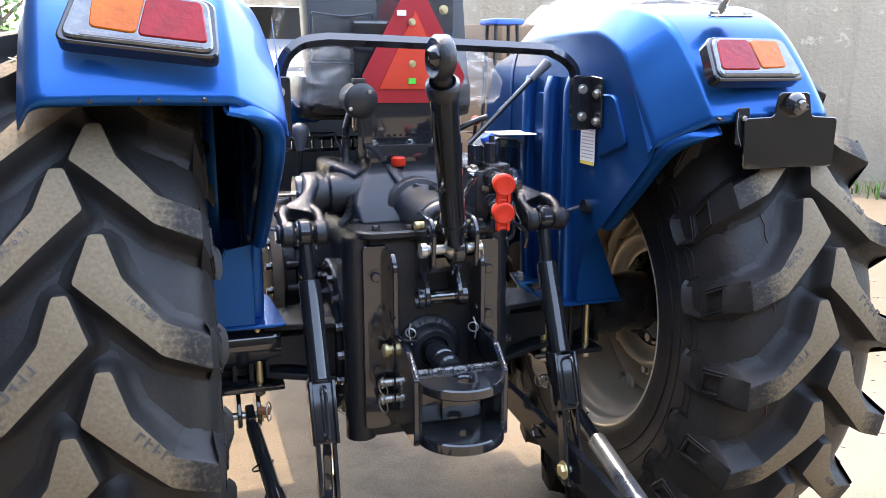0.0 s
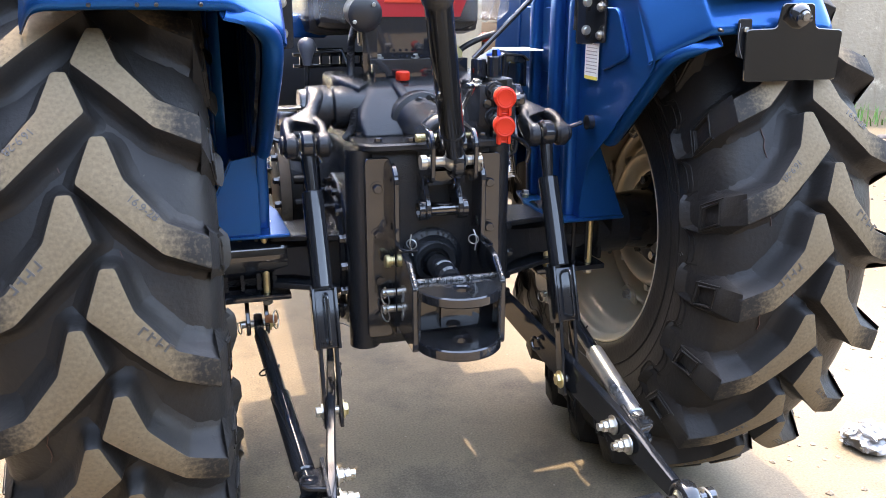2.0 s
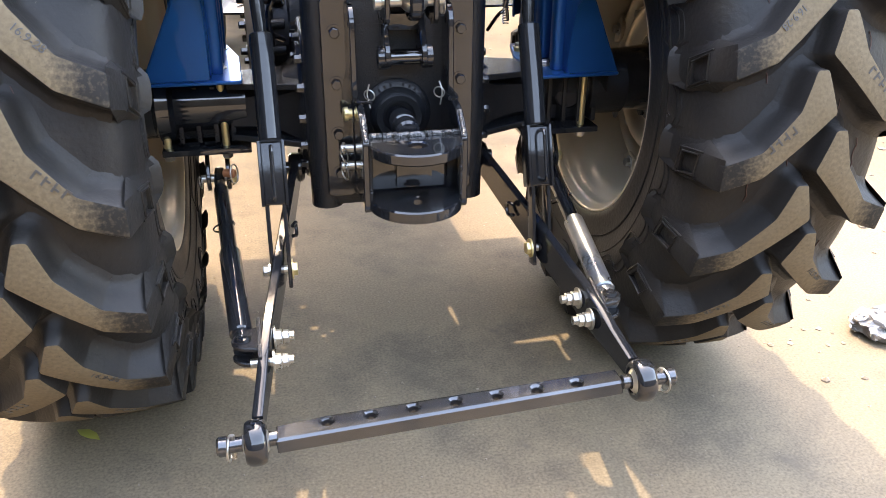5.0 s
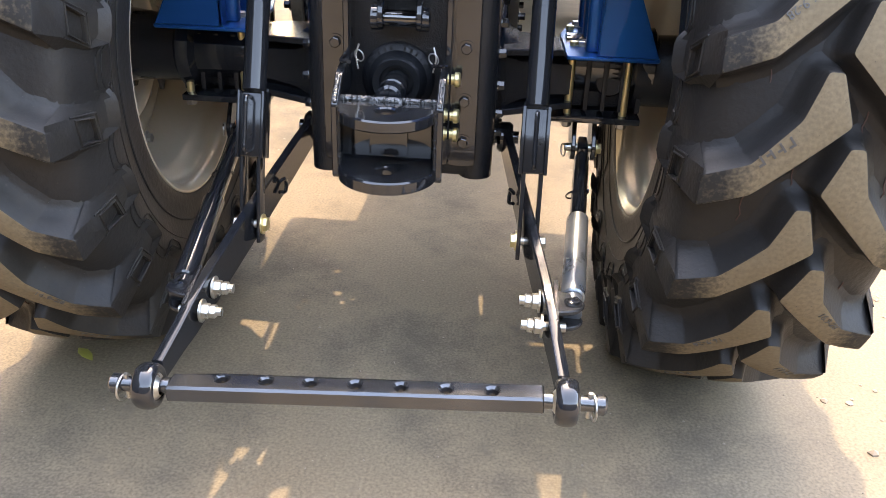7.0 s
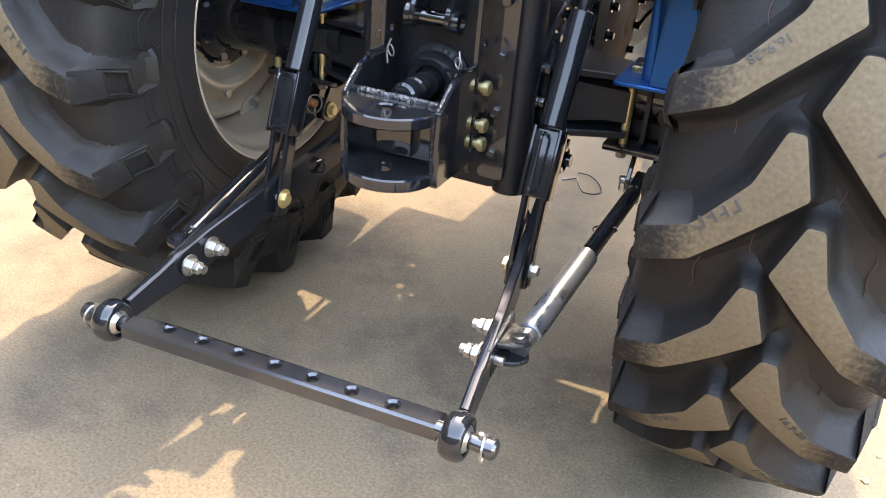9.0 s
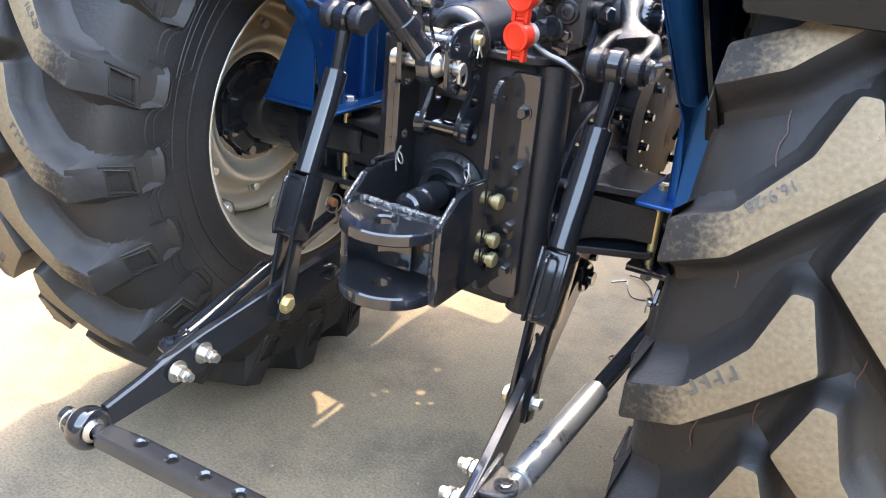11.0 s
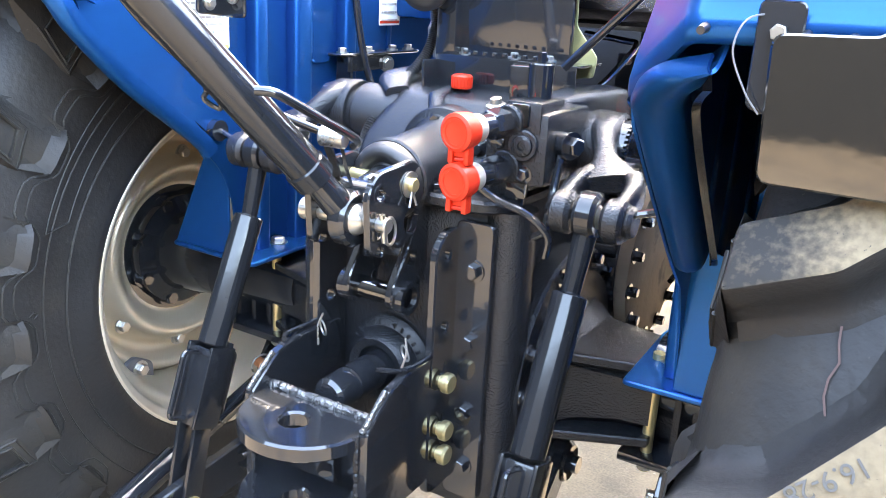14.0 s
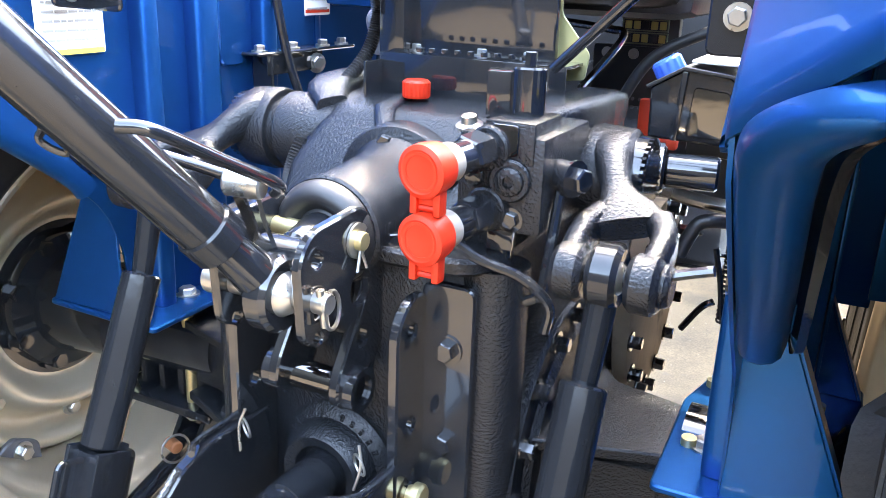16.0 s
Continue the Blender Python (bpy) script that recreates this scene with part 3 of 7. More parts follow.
def wall_profile(r):
    """Half width of the bare tyre at a radius."""
    pts = [(0.384, 0.206), (0.44, 0.214), (0.475, 0.223), (0.505, 0.226), (0.535, 0.2245), (0.57, 0.219), (0.60, 0.210), (0.622, 0.195), (0.636, 0.165), (0.646, 0.12)]
    q = r / TR
    for (r0, x0), (r1, x1) in zip(pts, pts[1:]):
        if r0 <= q <= r1:
            return (x0 + (x1 - x0) * (q - r0) / (r1 - r0)) * TW
    return pts[-1][1] * TW


def pad_mesh(sg):
    """Raised rounded lobe of the side wall between two lug ends."""
    bm = bmesh.new()
    nu, nv = 12, 12
    grid = []
    for j in range(nv + 1):
        v = j / nv
        r = (0.628 - 0.118 * v) * TR
        half = 0.088 * (1 - 0.10 * v) * math.sqrt(max(0.0, 1 - max(0.0, (v - 0.45) / 0.55) ** 2.6))
        row = []
        for i in range(nu + 1):
            u = 2 * i / nu - 1
            a = -0.046 - 0.10 * v * 0.5 + u * half
            edge = min(1.0, (1 - abs(u)) * 5.0) * min(1.0, (1 - v) * 5.0)
            off = 0.010 * edge ** 0.6 - 0.008 * (1 - u * u) * edge - 0.001
            row.append(bm.verts.new((sg * (wall_profile(r) + off), r * math.sin(a), r * math.cos(a))))
        grid.append(row)
    for p, q in zip(grid, grid[1:]):
        for i in range(nu):
            if p[i].co != q[i].co or p[i + 1].co != q[i + 1].co:
                bm.faces.new((p[i], p[i + 1], q[i + 1], q[i]))
    bmesh.ops.remove_doubles(bm, verts=bm.verts, dist=1e-5)
    return bm


PAD = {sg: mesh_from("sidewall_lobe", pad_mesh(sg), RUBBER, 40) for sg in (-1, 1)}
PHASE = {(-1, 1): 12.4, (-1, -1): 2.8, (1, 1): 5.3, (1, -1): 13.7}  # degrees: side of the tractor, half of the tread


def wheel(s):
    c = Vector((s * TYRE_X[s], AX_Y + (0.02 if s > 0 else 0.0), AX_Z))
    out = (s, 0, 0)
    hubc = c + SAG
    # rim: inner flange, barrel, well, outer flange
    bm = bmesh.new()
    prof = [(-0.196, 0.340), (-0.203, 0.347), (-0.199, 0.353), (-0.190, 0.350), (-0.180, 0.338), (-0.15, 0.332), (-0.11, 0.305), (0.06, 0.301), (0.12, 0.325), (0.188, 0.338), (0.205, 0.352), (0.205, 0.344), (0.188, 0.330), (0.12, 0.316), (0.06, 0.290), (-0.11, 0.294), (-0.15, 0.322), (-0.182, 0.328)]
    prof = [(v.x * 0.86, v.y * 0.925) for v in smooth_path([(x, r, 0) for x, r in prof + prof[:1]], 3)[:-1]]
    lathe(bm, prof, hubc, out, 96, closed=True)
    rim = part("rear_wheel", bm, RIM, tractor, "rear wheel with beige-grey steel rim and heavy lugged tyre", 50)
    # dished disc with rolled steps round the hub
    bm = bmesh.new()
    face = [(0.070, 0.272), (0.030, 0.268), (0.006, 0.258), (0.000, 0.244), (0.012, 0.232), (0.030, 0.224), (0.034, 0.212), (0.018, 0.198), (-0.006, 0.188), (-0.018, 0.176), (-0.012, 0.160), (0.004, 0.146), (0.012, 0.136), (0.014, 0.126)]
    face = [(v.x, v.y) for v in smooth_path([(x, r, 0) for x, r in face], 4)]
    prof = face + [(0.016, 0.124), (0.022, 0.124)] + [(x + 0.012, r) for x, r in face[::-1]]
    lathe(bm, prof, hubc, out, 96, closed=True)
    disc_p = part("wheel_disc", bm, RIM, rim, "beige-grey dished steel wheel disc", 60)
    bm = bmesh.new()
    lathe(bm, [(0.012, 0.130), (0.012, 0.08), (0.026, 0.08), (0.026, 0.130)], hubc, out, 64, closed=True)
    part("mounting_ring", bm, BLACK, rim, "dark recessed mounting ring")
    # tyre carcass
    bm = bmesh.new()
    half = [(0.0, 0.656), (0.06, 0.654), (0.12, 0.646), (0.165, 0.636), (0.195, 0.622), (0.210, 0.600), (0.219, 0.570), (0.2245, 0.535), (0.226, 0.505), (0.223, 0.475), (0.214, 0.44), (0.207, 0.405), (0.206, 0.375), (0.208, 0.355), (0.206, 0.342), (0.2, 0.334), (0.18, 0.332)]
    half = [(x * TW, r * TR) for x, r in half]
    prof = [(-x, r) for x, r in half[::-1]] + half[1:] + [(0.12, 0.31), (-0.12, 0.31)]
    lathe(bm, prof, c, out, 120, closed=True)
    for v in bm.verts:
        r = math.hypot(v.co.y - c.y, v.co.z - c.z)
        v.co += SAG * max(0.0, min(1.0, (0.50 - r) / 0.14))
    tyre = part("tyre", bm, RUBBER, rim, "black lugged tractor tyre with dusty tan lug faces", 50)
    N = 21
    for i in range(N):
        for sd, me in ((1, LUG_OUT), (-1, LUG_IN)):
            lug = new("tread_lug", me)
            lug.parent = rim
            a = 2 * math.pi * i / N + radians(PHASE[(s, sd)])
            # z of the lug points outwards from the axle; y climbs at the rear of the wheel
            lug.matrix_local = Matrix.Translation(c) @ Matrix.Rotation(a, 4, "X")
            pad = new("sidewall_lobe", PAD[sd])
            pad.parent = rim
            pad.matrix_local = lug.matrix_local.copy()
            # moulded size marking on some lugs, maker's mark as bars on others
            if i % 3 != 2:
                u, sv = 0.098, -0.052
                r = (0.706 - 0.42 * u * u) * TR
                dv = Vector((sd * 0.11 * TW, -0.085, 0.0)).normalized()
                m = Matrix.Rotation(-sv / 0.70, 4, "X") @ Matrix.Translation((sd * u * TW, 0, r + 0.0006))
                nv = Vector((sd * 0.06, 0, 1)).normalized()
                dv = (dv - nv * dv.dot(nv)).normalized()
                uv = nv.cross(dv)
                m = m @ Matrix((dv, uv, nv)).transposed().to_4x4()
                mark = new("size_marking" if i % 3 == 0 else "maker_mark", SIZE_MARK if i % 3 == 0 else BAR_MARK)
                mark.parent = rim
                mark.matrix_local = Matrix.Translation(c) @ Matrix.Rotation(a, 4, "X") @ m
    # moulded lines on the side walls: scalloped line round the blocks, plain rings, bead lines
    bm = bmesh.new()

    def wall_x(r):
        pts = sorted((rr, xx) for xx, rr in half)
        for (r0, x0), (r1, x1) in zip(pts, pts[1:]):
            if r0 <= r <= r1:
                return x0 + (x1 - x0) * (r - r0) / max(1e-6, r1 - r0)
        return pts[-1][1]

    for sd in (-1, 1):
        for base, amp, wire in ((0.508, 0.020, 0.0022), (0.492, 0.018, 0.0016)):
            pts = []
            M = N * 14
            for k in range(M):
                a = 2 * math.pi * k / M
                ph = (a - radians(PHASE[(s, sd)])) * N - 0.19 * N + 3.1
                w = math.tanh(2.4 * math.cos(ph))
                r = (base + amp * w) * TR
                pts.append(c + Vector((sd * (wall_x(r) + 0.0004), -r * math.sin(a), r * math.cos(a))))
            tube(bm, pts, wire, n=5, closed=True)
        for r, wire in ((0.452, 0.0016), (0.402, 0.0024)):
            x = wall_x(r * TR)
            tube(bm, [c + SAG * max(0.0, (0.50 - r * TR) / 0.14) + Vector((sd * (x + 0.0003), r * TR * math.cos(2 * math.pi * k / 90), r * TR * math.sin(2 * math.pi * k / 90))) for k in range(90)], wire, n=5, closed=True)
        # maker's raised panel, and a small diamond mark
        for a0, a1 in ((0.6, 1.25), (3.7, 4.4)):
            arcs = [(0.466, a0 + (a1 - a0) * k / 12) for k in range(13)] + [(0.425, a1 - 0.05 - (a1 - a0 - 0.1) * k / 12) for k in range(13)]
            tube(bm, [c + Vector((sd * (wall_x(r * TR) + 0.0004), -r * TR * math.sin(a), r * TR * math.cos(a))) for r, a in arcs], 0.0013, n=4, closed=True)
        for a in (1.52, 4.3):
            dm = [(0.484, a), (0.476, a + 0.011), (0.468, a), (0.476, a - 0.011)]
            tube(bm, [c + Vector((sd * (wall_x(r * TR) + 0.0004), -r * TR * math.sin(b), r * TR * math.cos(b))) for r, b in dm], 0.001, n=4, closed=True)
    part("sidewall_moulding", bm, RUBBER, rim)
    # hair-thin red marking lines round the tread
    bm = bmesh.new()
    rnd = random.Random(5 + s)
    for u in (-0.115, -0.045, 0.052, 0.12):
        for k in range(26):
            if rnd.random() < 0.45:
                continue
            a = 2 * math.pi * (k + rnd.random()) / 26
            r = (0.6585 - 0.75 * u * u) * TR
            seg = [c + Vector(((u + 0.003 * math.sin(q * 2 + k)) * TW, -r * math.sin(a + q * 0.02), r * math.cos(a + q * 0.02))) for q in range(6)]
            tube(bm, seg, 0.0011, n=4)
    tagged(part("marking_line", bm, TREADLINE, tyre), "thin faded red marking lines", kind="stuff")
    # hub with bolt circle
    bm = bmesh.new()
    lathe(bm, [(-0.35, 0.0), (-0.35, 0.060), (-0.2, 0.064), (-0.19, 0.080), (-0.165, 0.084), (-0.155, 0.070), (-0.1, 0.073), (-0.02, 0.083), (-0.008, 0.112), (0.010, 0.116), (0.02, 0.1), (0.03, 0.09), (0.03, 0.0)], hubc, out, 48)
    hub = part("hub", bm, BLACK, rim, "black axle hub")
    for i in range(8):
        a = 2 * math.pi * (i + 0.5) / 8
        bolt(rim, hubc + Vector((-s * -0.004, 0.104 * math.cos(a), 0.104 * math.sin(a))), (-s, 0, 0), 0.014, 0.018, BLACK, "wheel_nut")
    # rounded stay plates between rim and disc, bolt heads in the dish
    for i in range(8):
        a = 2 * math.pi * (i + 0.35) / 8
        rr = 0.256
        p = hubc + Vector((-s * 0.002, rr * math.cos(a), rr * math.sin(a)))
        bm = bmesh.new()
        plate(bm, rounded([(-0.05, 0.018), (0.05, 0.018), (0.026, -0.02), (-0.026, -0.02)], 0.012), "xy", 0, 0.012, bevel=0.003)
        box(bm, (0, 0.012, 0.028 * s), (0.05, 0.012, 0.05), (0, 0, 0), 0.003)
        m = Matrix.Translation(p) @ Matrix.Rotation(a - math.pi / 2, 4, "X") @ Matrix(((0, 0, 1, 0), (1, 0, 0, 0), (0, 1, 0, 0), (0, 0, 0, 1)))
        bmesh.ops.transform(bm, matrix=m, verts=bm.verts)
        part("rim_clamp", bm, DARKGREY if i % 2 else RIM, rim)
        bolt(rim, p + Vector((-s * 0.006, 0, 0)), (-s, 0, 0), 0.012, 0.012, ZINC, "clamp_bolt")
        b = a + 0.42
        bolt(rim, hubc + Vector((s * 0.006, 0.196 * math.cos(b), 0.196 * math.sin(b))), (-s, 0, 0), 0.011, 0.012, ZINC, "disc_bolt")
    rim.matrix_local = Matrix.Translation(c) @ Matrix.Rotation(radians(CAMBER[s]), 4, "Y") @ Matrix.Translation(-c)
    return rim


for s in (-1, 1):
    wheel(s)

FOOT_Z = {-1: 0.736, 1: 0.712}  # tops of the fender feet on the axle
# ---- rear axle and transmission ----
bm = bmesh.new()
box(bm, (0, 0.10, 0.69), (0.30, 0.64, 0.46), (0, 0, 0), 0.03)
box(bm, (0, 0.75, 0.72), (0.26, 0.9, 0.40), (0, 0, 0), 0.03)
box(bm, (0, 1.9, 0.85), (0.36, 1.6, 0.5), (0, 0, 0), 0.05)
part("transmission_housing", bm, CAST, tractor, "black cast transmission housing")
bm = bmesh.new()
plate(bm, rounded([(-0.165, -0.245), (0.165, -0.245), (0.165, 0.3), (-0.165, 0.3)], 0.05), "xy", 0.927, 0.018, bevel=0.004)
cover = part("top_plate", bm, CAST, tractor, "thick black cover plate")
for x, y in ((-0.12, -0.215), (-0.05, -0.225), (0.06, -0.225), (0.12, -0.205), (0.14, -0.13), (-0.145, -0.13)):
    bolt(cover, (x, y, 0.936), (0, 0, 1), 0.009, 0.008)
# rounded rear corner posts of the housing
for x in (-0.155, 0.155):
    bm = bmesh.new()
    rod(bm, (x, -0.185, 0.46), (x, -0.185, 0.92), 0.035, n=20)
    part("corner_post", bm, CAST, tractor)
# side flanges that carry the axle trumpets
for s in (-1, 1):
    bm = bmesh.new()
    lathe(bm, [(0.15, 0.0), (0.15, 0.170), (0.158, 0.178), (0.186, 0.180), (0.191, 0.176), (0.192, 0.148), (0.20, 0.142), (0.20, 0.0)], (0, AX_Y, 0.652), (s, 0, 0), 56)
    fl = part("axle_flange", bm, CAST, tractor, "round bolted axle flange")
    for i in range(16):
        a = 2 * math.pi * i / 16
        bolt(fl, (s * 0.1915, AX_Y + 0.162 * math.cos(a), 0.652 + 0.162 * math.sin(a)), (s, 0, 0), 0.0095, 0.013, BLACK)
    bm = bmesh.new()
    # tapering ribbed trumpet
    secs = [(0.195, 0.115, 0.095), (0.24, 0.09, 0.066), (0.30, 0.068, 0.054), (0.345, 0.064, 0.052)]
    prev = None
    for x, hy, hz in secs:
        ring = [bm.verts.new((s * x, AX_Y + hy * u, 0.645 + hz * v)) for u, v in ((-1, -0.6), (-0.6, -1), (0.6, -1), (1, -0.6), (1, 0.6), (0.6, 1), (-0.6, 1), (-1, 0.6))]
        if prev:
            for i in range(8):
                bm.faces.new((prev[i], prev[(i + 1) % 8], ring[(i + 1) % 8], ring[i]))
        prev = ring
    bm.faces.new(prev)
    trumpet = part("axle_trumpet", bm, CAST, tractor, "black cast axle trumpet")
    for z0, z1, fwd in ((0.585, 0.592, 0.0), (0.712, 0.704, 0.085)):
        bm = bmesh.new()
        plate(bm, [(s * 0.195, AX_Y - 0.135), (s * 0.35, AX_Y - 0.075), (s * 0.35, AX_Y + 0.085 - fwd * 0.6), (s * 0.195, AX_Y + 0.14 - fwd)], "xy", 0, 0.014)
        for v in bm.verts:
            v.co.z += z0 + (z1 - z0) * (abs(v.co.x) - 0.195) / 0.155
        part("web", bm, CAST, trumpet)
    bm = bmesh.new()
    box(bm, (s * 0.42, 0.02, 0.635), (0.17, 0.11, 0.125), (0, 0, 0), 0.012)
    rod(bm, (s * 0.48, AX_Y, 0.655), (s * 0.57, AX_Y, 0.655), 0.075, n=32)
    part("saddle", bm, CAST, trumpet)
    for k in range(5):
        bm = bmesh.new()
        box(bm, (s * (0.345 + 0.037 * k), -0.055, 0.64), (0.011, 0.05, 0.125), (0, 0, 0), 0.003)
        part("rib", bm, CAST, trumpet)
    bm = bmesh.new()
    rod(bm, (s * 0.43, -0.035, 0.64), (s * 0.43, -0.072, 0.64), 0.032, n=24, chamfer=0.004)
    part("boss", bm, CAST, trumpet)
    bm = bmesh.new()
    box(bm, (s * 0.405, -0.005, 0.563), (0.19, 0.19, 0.014), (0, 0, 0), 0.003)
    clampp = part("axle_clamp_plate", bm, BLACK, tractor, "black clamp plate under the axle")
    for x in ((0.364, 0.488) if s < 0 else (0.345, 0.464)):
        for y in (-0.075, 0.078):
            bm = bmesh.new()
            rod(bm, (s * x, y, 0.54), (s * x, y, 0.725), 0.0085, n=12)
            part("stud", bm, YZINC, clampp, "yellow-zinc threaded stud")
            bolt(clampp, (s * x, y, 0.5555), (0, 0, -1), 0.012, 0.012, ZINC, "nut")
    # bracket for the stabiliser below the clamp plate
    bm = bmesh.new()
    for x in (0.368, 0.412):
        plate(bm, rounded([(-0.03, 0.557), (0.05, 0.557), (0.03, 0.48), (-0.03, 0.45), (-0.07, 0.46), (-0.075, 0.49)], 0.012), "yz", s * x, 0.01)
    part("stabiliser_bracket", bm, BLACK, clampp)

# ---- rear face: hanger angles, hitch clevis, power take-off ----
for s in (-1, 1):
    bm = bmesh.new()
    plate(bm, rounded([(s * 0.098, 0.492), (s * 0.155, 0.492), (s * 0.155, 0.905), (s * 0.098, 0.905)], 0.012), "xz", -0.225, 0.012)
    plate(bm, rounded([(-0.22, 0.51), (-0.285, 0.51), (-0.285, 0.87), (-0.262, 0.895), (-0.22, 0.895)], 0.02), "yz", s * 0.097, 0.012, holes=((-0.257, 0.862, 0.008), (-0.257, 0.62, 0.009), (-0.257, 0.76, 0.009), (-0.257, 0.70, 0.009)))
    ang = part("hitch_hanger", bm, BLACK, tractor, "black angle-iron hitch hanger bolted to the housing")
    for z in (0.838, 0.735, 0.63, 0.545):
        bolt(ang, (s * 0.128, -0.231, z), (0, -1, 0), 0.011, 0.009, BLACK)

bm = bmesh.new()
disc = [(0.09 * math.cos(t), -0.415 - 0.088 * math.sin(t)) for t in [math.pi * i / 20 for i in range(21)]] + [(-0.09, -0.385), (0.09, -0.385)]
plate(bm, disc, "xy", 0.658, 0.022, holes=((0, -0.44, 0.019),), bevel=0.003)
clevis = part("hitch_clevis", bm, BLACK, tractor, "black welded drawbar clevis with two pin-holed tongues")
bm = bmesh.new()
plate(bm, disc, "xy", 0.545, 0.024, holes=((0, -0.44, 0.019),), bevel=0.003)
part("lower_tongue", bm, BLACK, clevis)
for s in (-1, 1):
    bm = bmesh.new()
    plate(bm, rounded([(-0.235, 0.535), (-0.425, 0.53), (-0.425, 0.672), (-0.375, 0.712), (-0.335, 0.722), (-0.235, 0.72)], 0.008), "yz", s * 0.094, 0.014)
    sp = part("side_plate", bm, BLACK, clevis)
    for y, z in ((-0.257, 0.68), (-0.257, 0.607), (-0.257, 0.569)):
        bm = bmesh.new()
        if s < 0 and z < 0.65:
            rod(bm, (s * 0.10, y, z), (s * 0.128, y, z), 0.0085, n=16, chamfer=0.0015)
            pin_p = part("hitch_pin", bm, ZINC, clevis, "zinc hitch pin with wire ring")
            bm = bmesh.new()
            ring_clip(bm, (s * 0.121, y - 0.002, z - 0.012), 0.017, 0.0018, (1, 0.35, 0.1))
            rod(bm, (s * 0.121, y, z + 0.013), (s * 0.121, y, z - 0.012), 0.003, n=8)
            part("linch_pin", bm, ZINC, pin_p)
            continue
        lathe(bm, [(0.0, 0.0), (0.0, 0.010), (0.007, 0.010), (0.008, 0.0145), (0.016, 0.0145), (0.019, 0.012), (0.020, 0.0)], (s * 0.101, y, z), (s, 0, 0), 20)
        part("round_bolt", bm, YZINC, clevis, "yellow-zinc round bolt head")
    bm = bmesh.new()
    ring_clip(bm, (s * 0.07, -0.30, 0.728), 0.011, 0.0014, (0.6, 1, 0.2))
    tube(bm, smooth_path([(s * 0.07, -0.30, 0.75), (s * 0.075, -0.305, 0.73), (s * 0.07, -0.31, 0.705)]), 0.0016, 6)
    part("linch_pin", bm, ZINC, clevis, "zinc linch pin")
    bm = bmesh.new()
    tube(bm, smooth_path([(s * 0.098, -0.24, 0.735), (s * 0.1, -0.29, 0.725), (s * 0.096, -0.345, 0.728), (s * 0.075, -0.375, 0.735)]), 0.0035, 8)
    part("wire_link", bm, BLACK, clevis)
ripple = random.Random(3)


def weld_run(p0, p1, r, mat, label):
    """A rippled weld bead between two points."""
    bm = bmesh.new()
    p0, p1 = Vector(p0), Vector(p1)
    k = max(8, int((p1 - p0).length / 0.0028))
    tube(bm, [p0.lerp(p1, i / k) + Vector((ripple.uniform(-1, 1), ripple.uniform(-1, 1), ripple.uniform(-1, 1))) * r * 0.16 for i in range(k + 1)], [r * (0.82 + 0.28 * abs(math.sin(i * 1.3)) + 0.2 * ripple.random()) for i in range(k + 1)], 9)
    part("weld_bead", bm, mat, clevis, label)


weld_run((-0.088, -0.387, 0.671), (0.088, -0.387, 0.671), 0.0060, WELD, "rough silvery weld bead")
for s in (-1, 1):
    weld_run((s * 0.087, -0.423, 0.535), (s * 0.087, -0.427, 0.668), 0.0036, CAST, "painted weld bead")
    weld_run((s * 0.094, -0.425, 0.674), (s * 0.094, -0.378, 0.712), 0.0034, WELD, "rough silvery weld bead")
bm = bmesh.new()
box(bm, (0, -0.375, 0.60), (0.176, 0.012, 0.10), (0, 0, 0), 0.002)
box(bm, (0, -0.39, 0.60), (0.07, 0.03, 0.06), (0, 0, 0), 0.003)
part("back_plate", bm, BLACK, clevis)

bm = bmesh.new()
lathe(bm, [(0.0, 0.0), (0.0, 0.072), (0.012, 0.072), (0.018, 0.067), (0.022, 0.058), (0.04, 0.054), (0.048, 0.046), (0.044, 0.034), (0.03, 0.031), (0.03, 0.0)], (-0.005, -0.215, 0.668), (0, -1, 0), 44)
pto = part("pto_boss", bm, CAST, tractor, "black power take-off seal housing")
for i in range(11):
    a = radians(30 + i * 12)
    if i == 5:
        continue
    bm = bmesh.new()
    box(bm, (-0.005 + 0.0625 * math.cos(a), -0.2355, 0.668 + 0.0625 * math.sin(a)), (0.0045, 0.002, 0.008), (0, 90 - math.degrees(a), 0), 0.0005)
    part("raised_mark", bm, CAST, pto)
bm = bmesh.new()
lathe(bm, [(0.02, 0.0), (0.02, 0.026), (0.11, 0.026), (0.112, 0.022), (0.12, 0.022), (0.122, 0.026), (0.15, 0.025), (0.155, 0.02), (0.155, 0.0)], (-0.005, -0.215, 0.668), (0, -1, 0), 30)
part("pto_shaft", bm, BLACK, pto, "stubby splined power take-off shaft")

# ---- top link bracket ----
tlb = None
for x in (-0.036, 0.036):
    bm = bmesh.new()
    plate(bm, rounded([(-0.215, 0.925), (-0.25, 0.925), (-0.262, 0.87), (-0.30, 0.815), (-0.305, 0.79), (-0.285, 0.772), (-0.255, 0.782), (-0.215, 0.83)], 0.014), "yz", x + 0.005, 0.012, holes=((-0.258, 0.845, 0.011), (-0.24, 0.80, 0.008)))
    lathe(bm, [(-0.01, 0.016), (-0.01, 0.023), (0.01, 0.023), (0.01, 0.016)], (x + 0.005 + math.copysign(0.008, x), -0.275, 0.795), (1, 0, 0), 24, closed=True)
    ob = part("top_link_bracket", bm, BLACK, tractor, "black cheek of the top link bracket")
    tlb = tlb or ob
bm = bmesh.new()
rod(bm, (-0.045, -0.275, 0.795), (0.055, -0.275, 0.795), 0.0155, n=20)
part("roller", bm, NPLATE, tlb, "dark cross roller")
bm = bmesh.new()
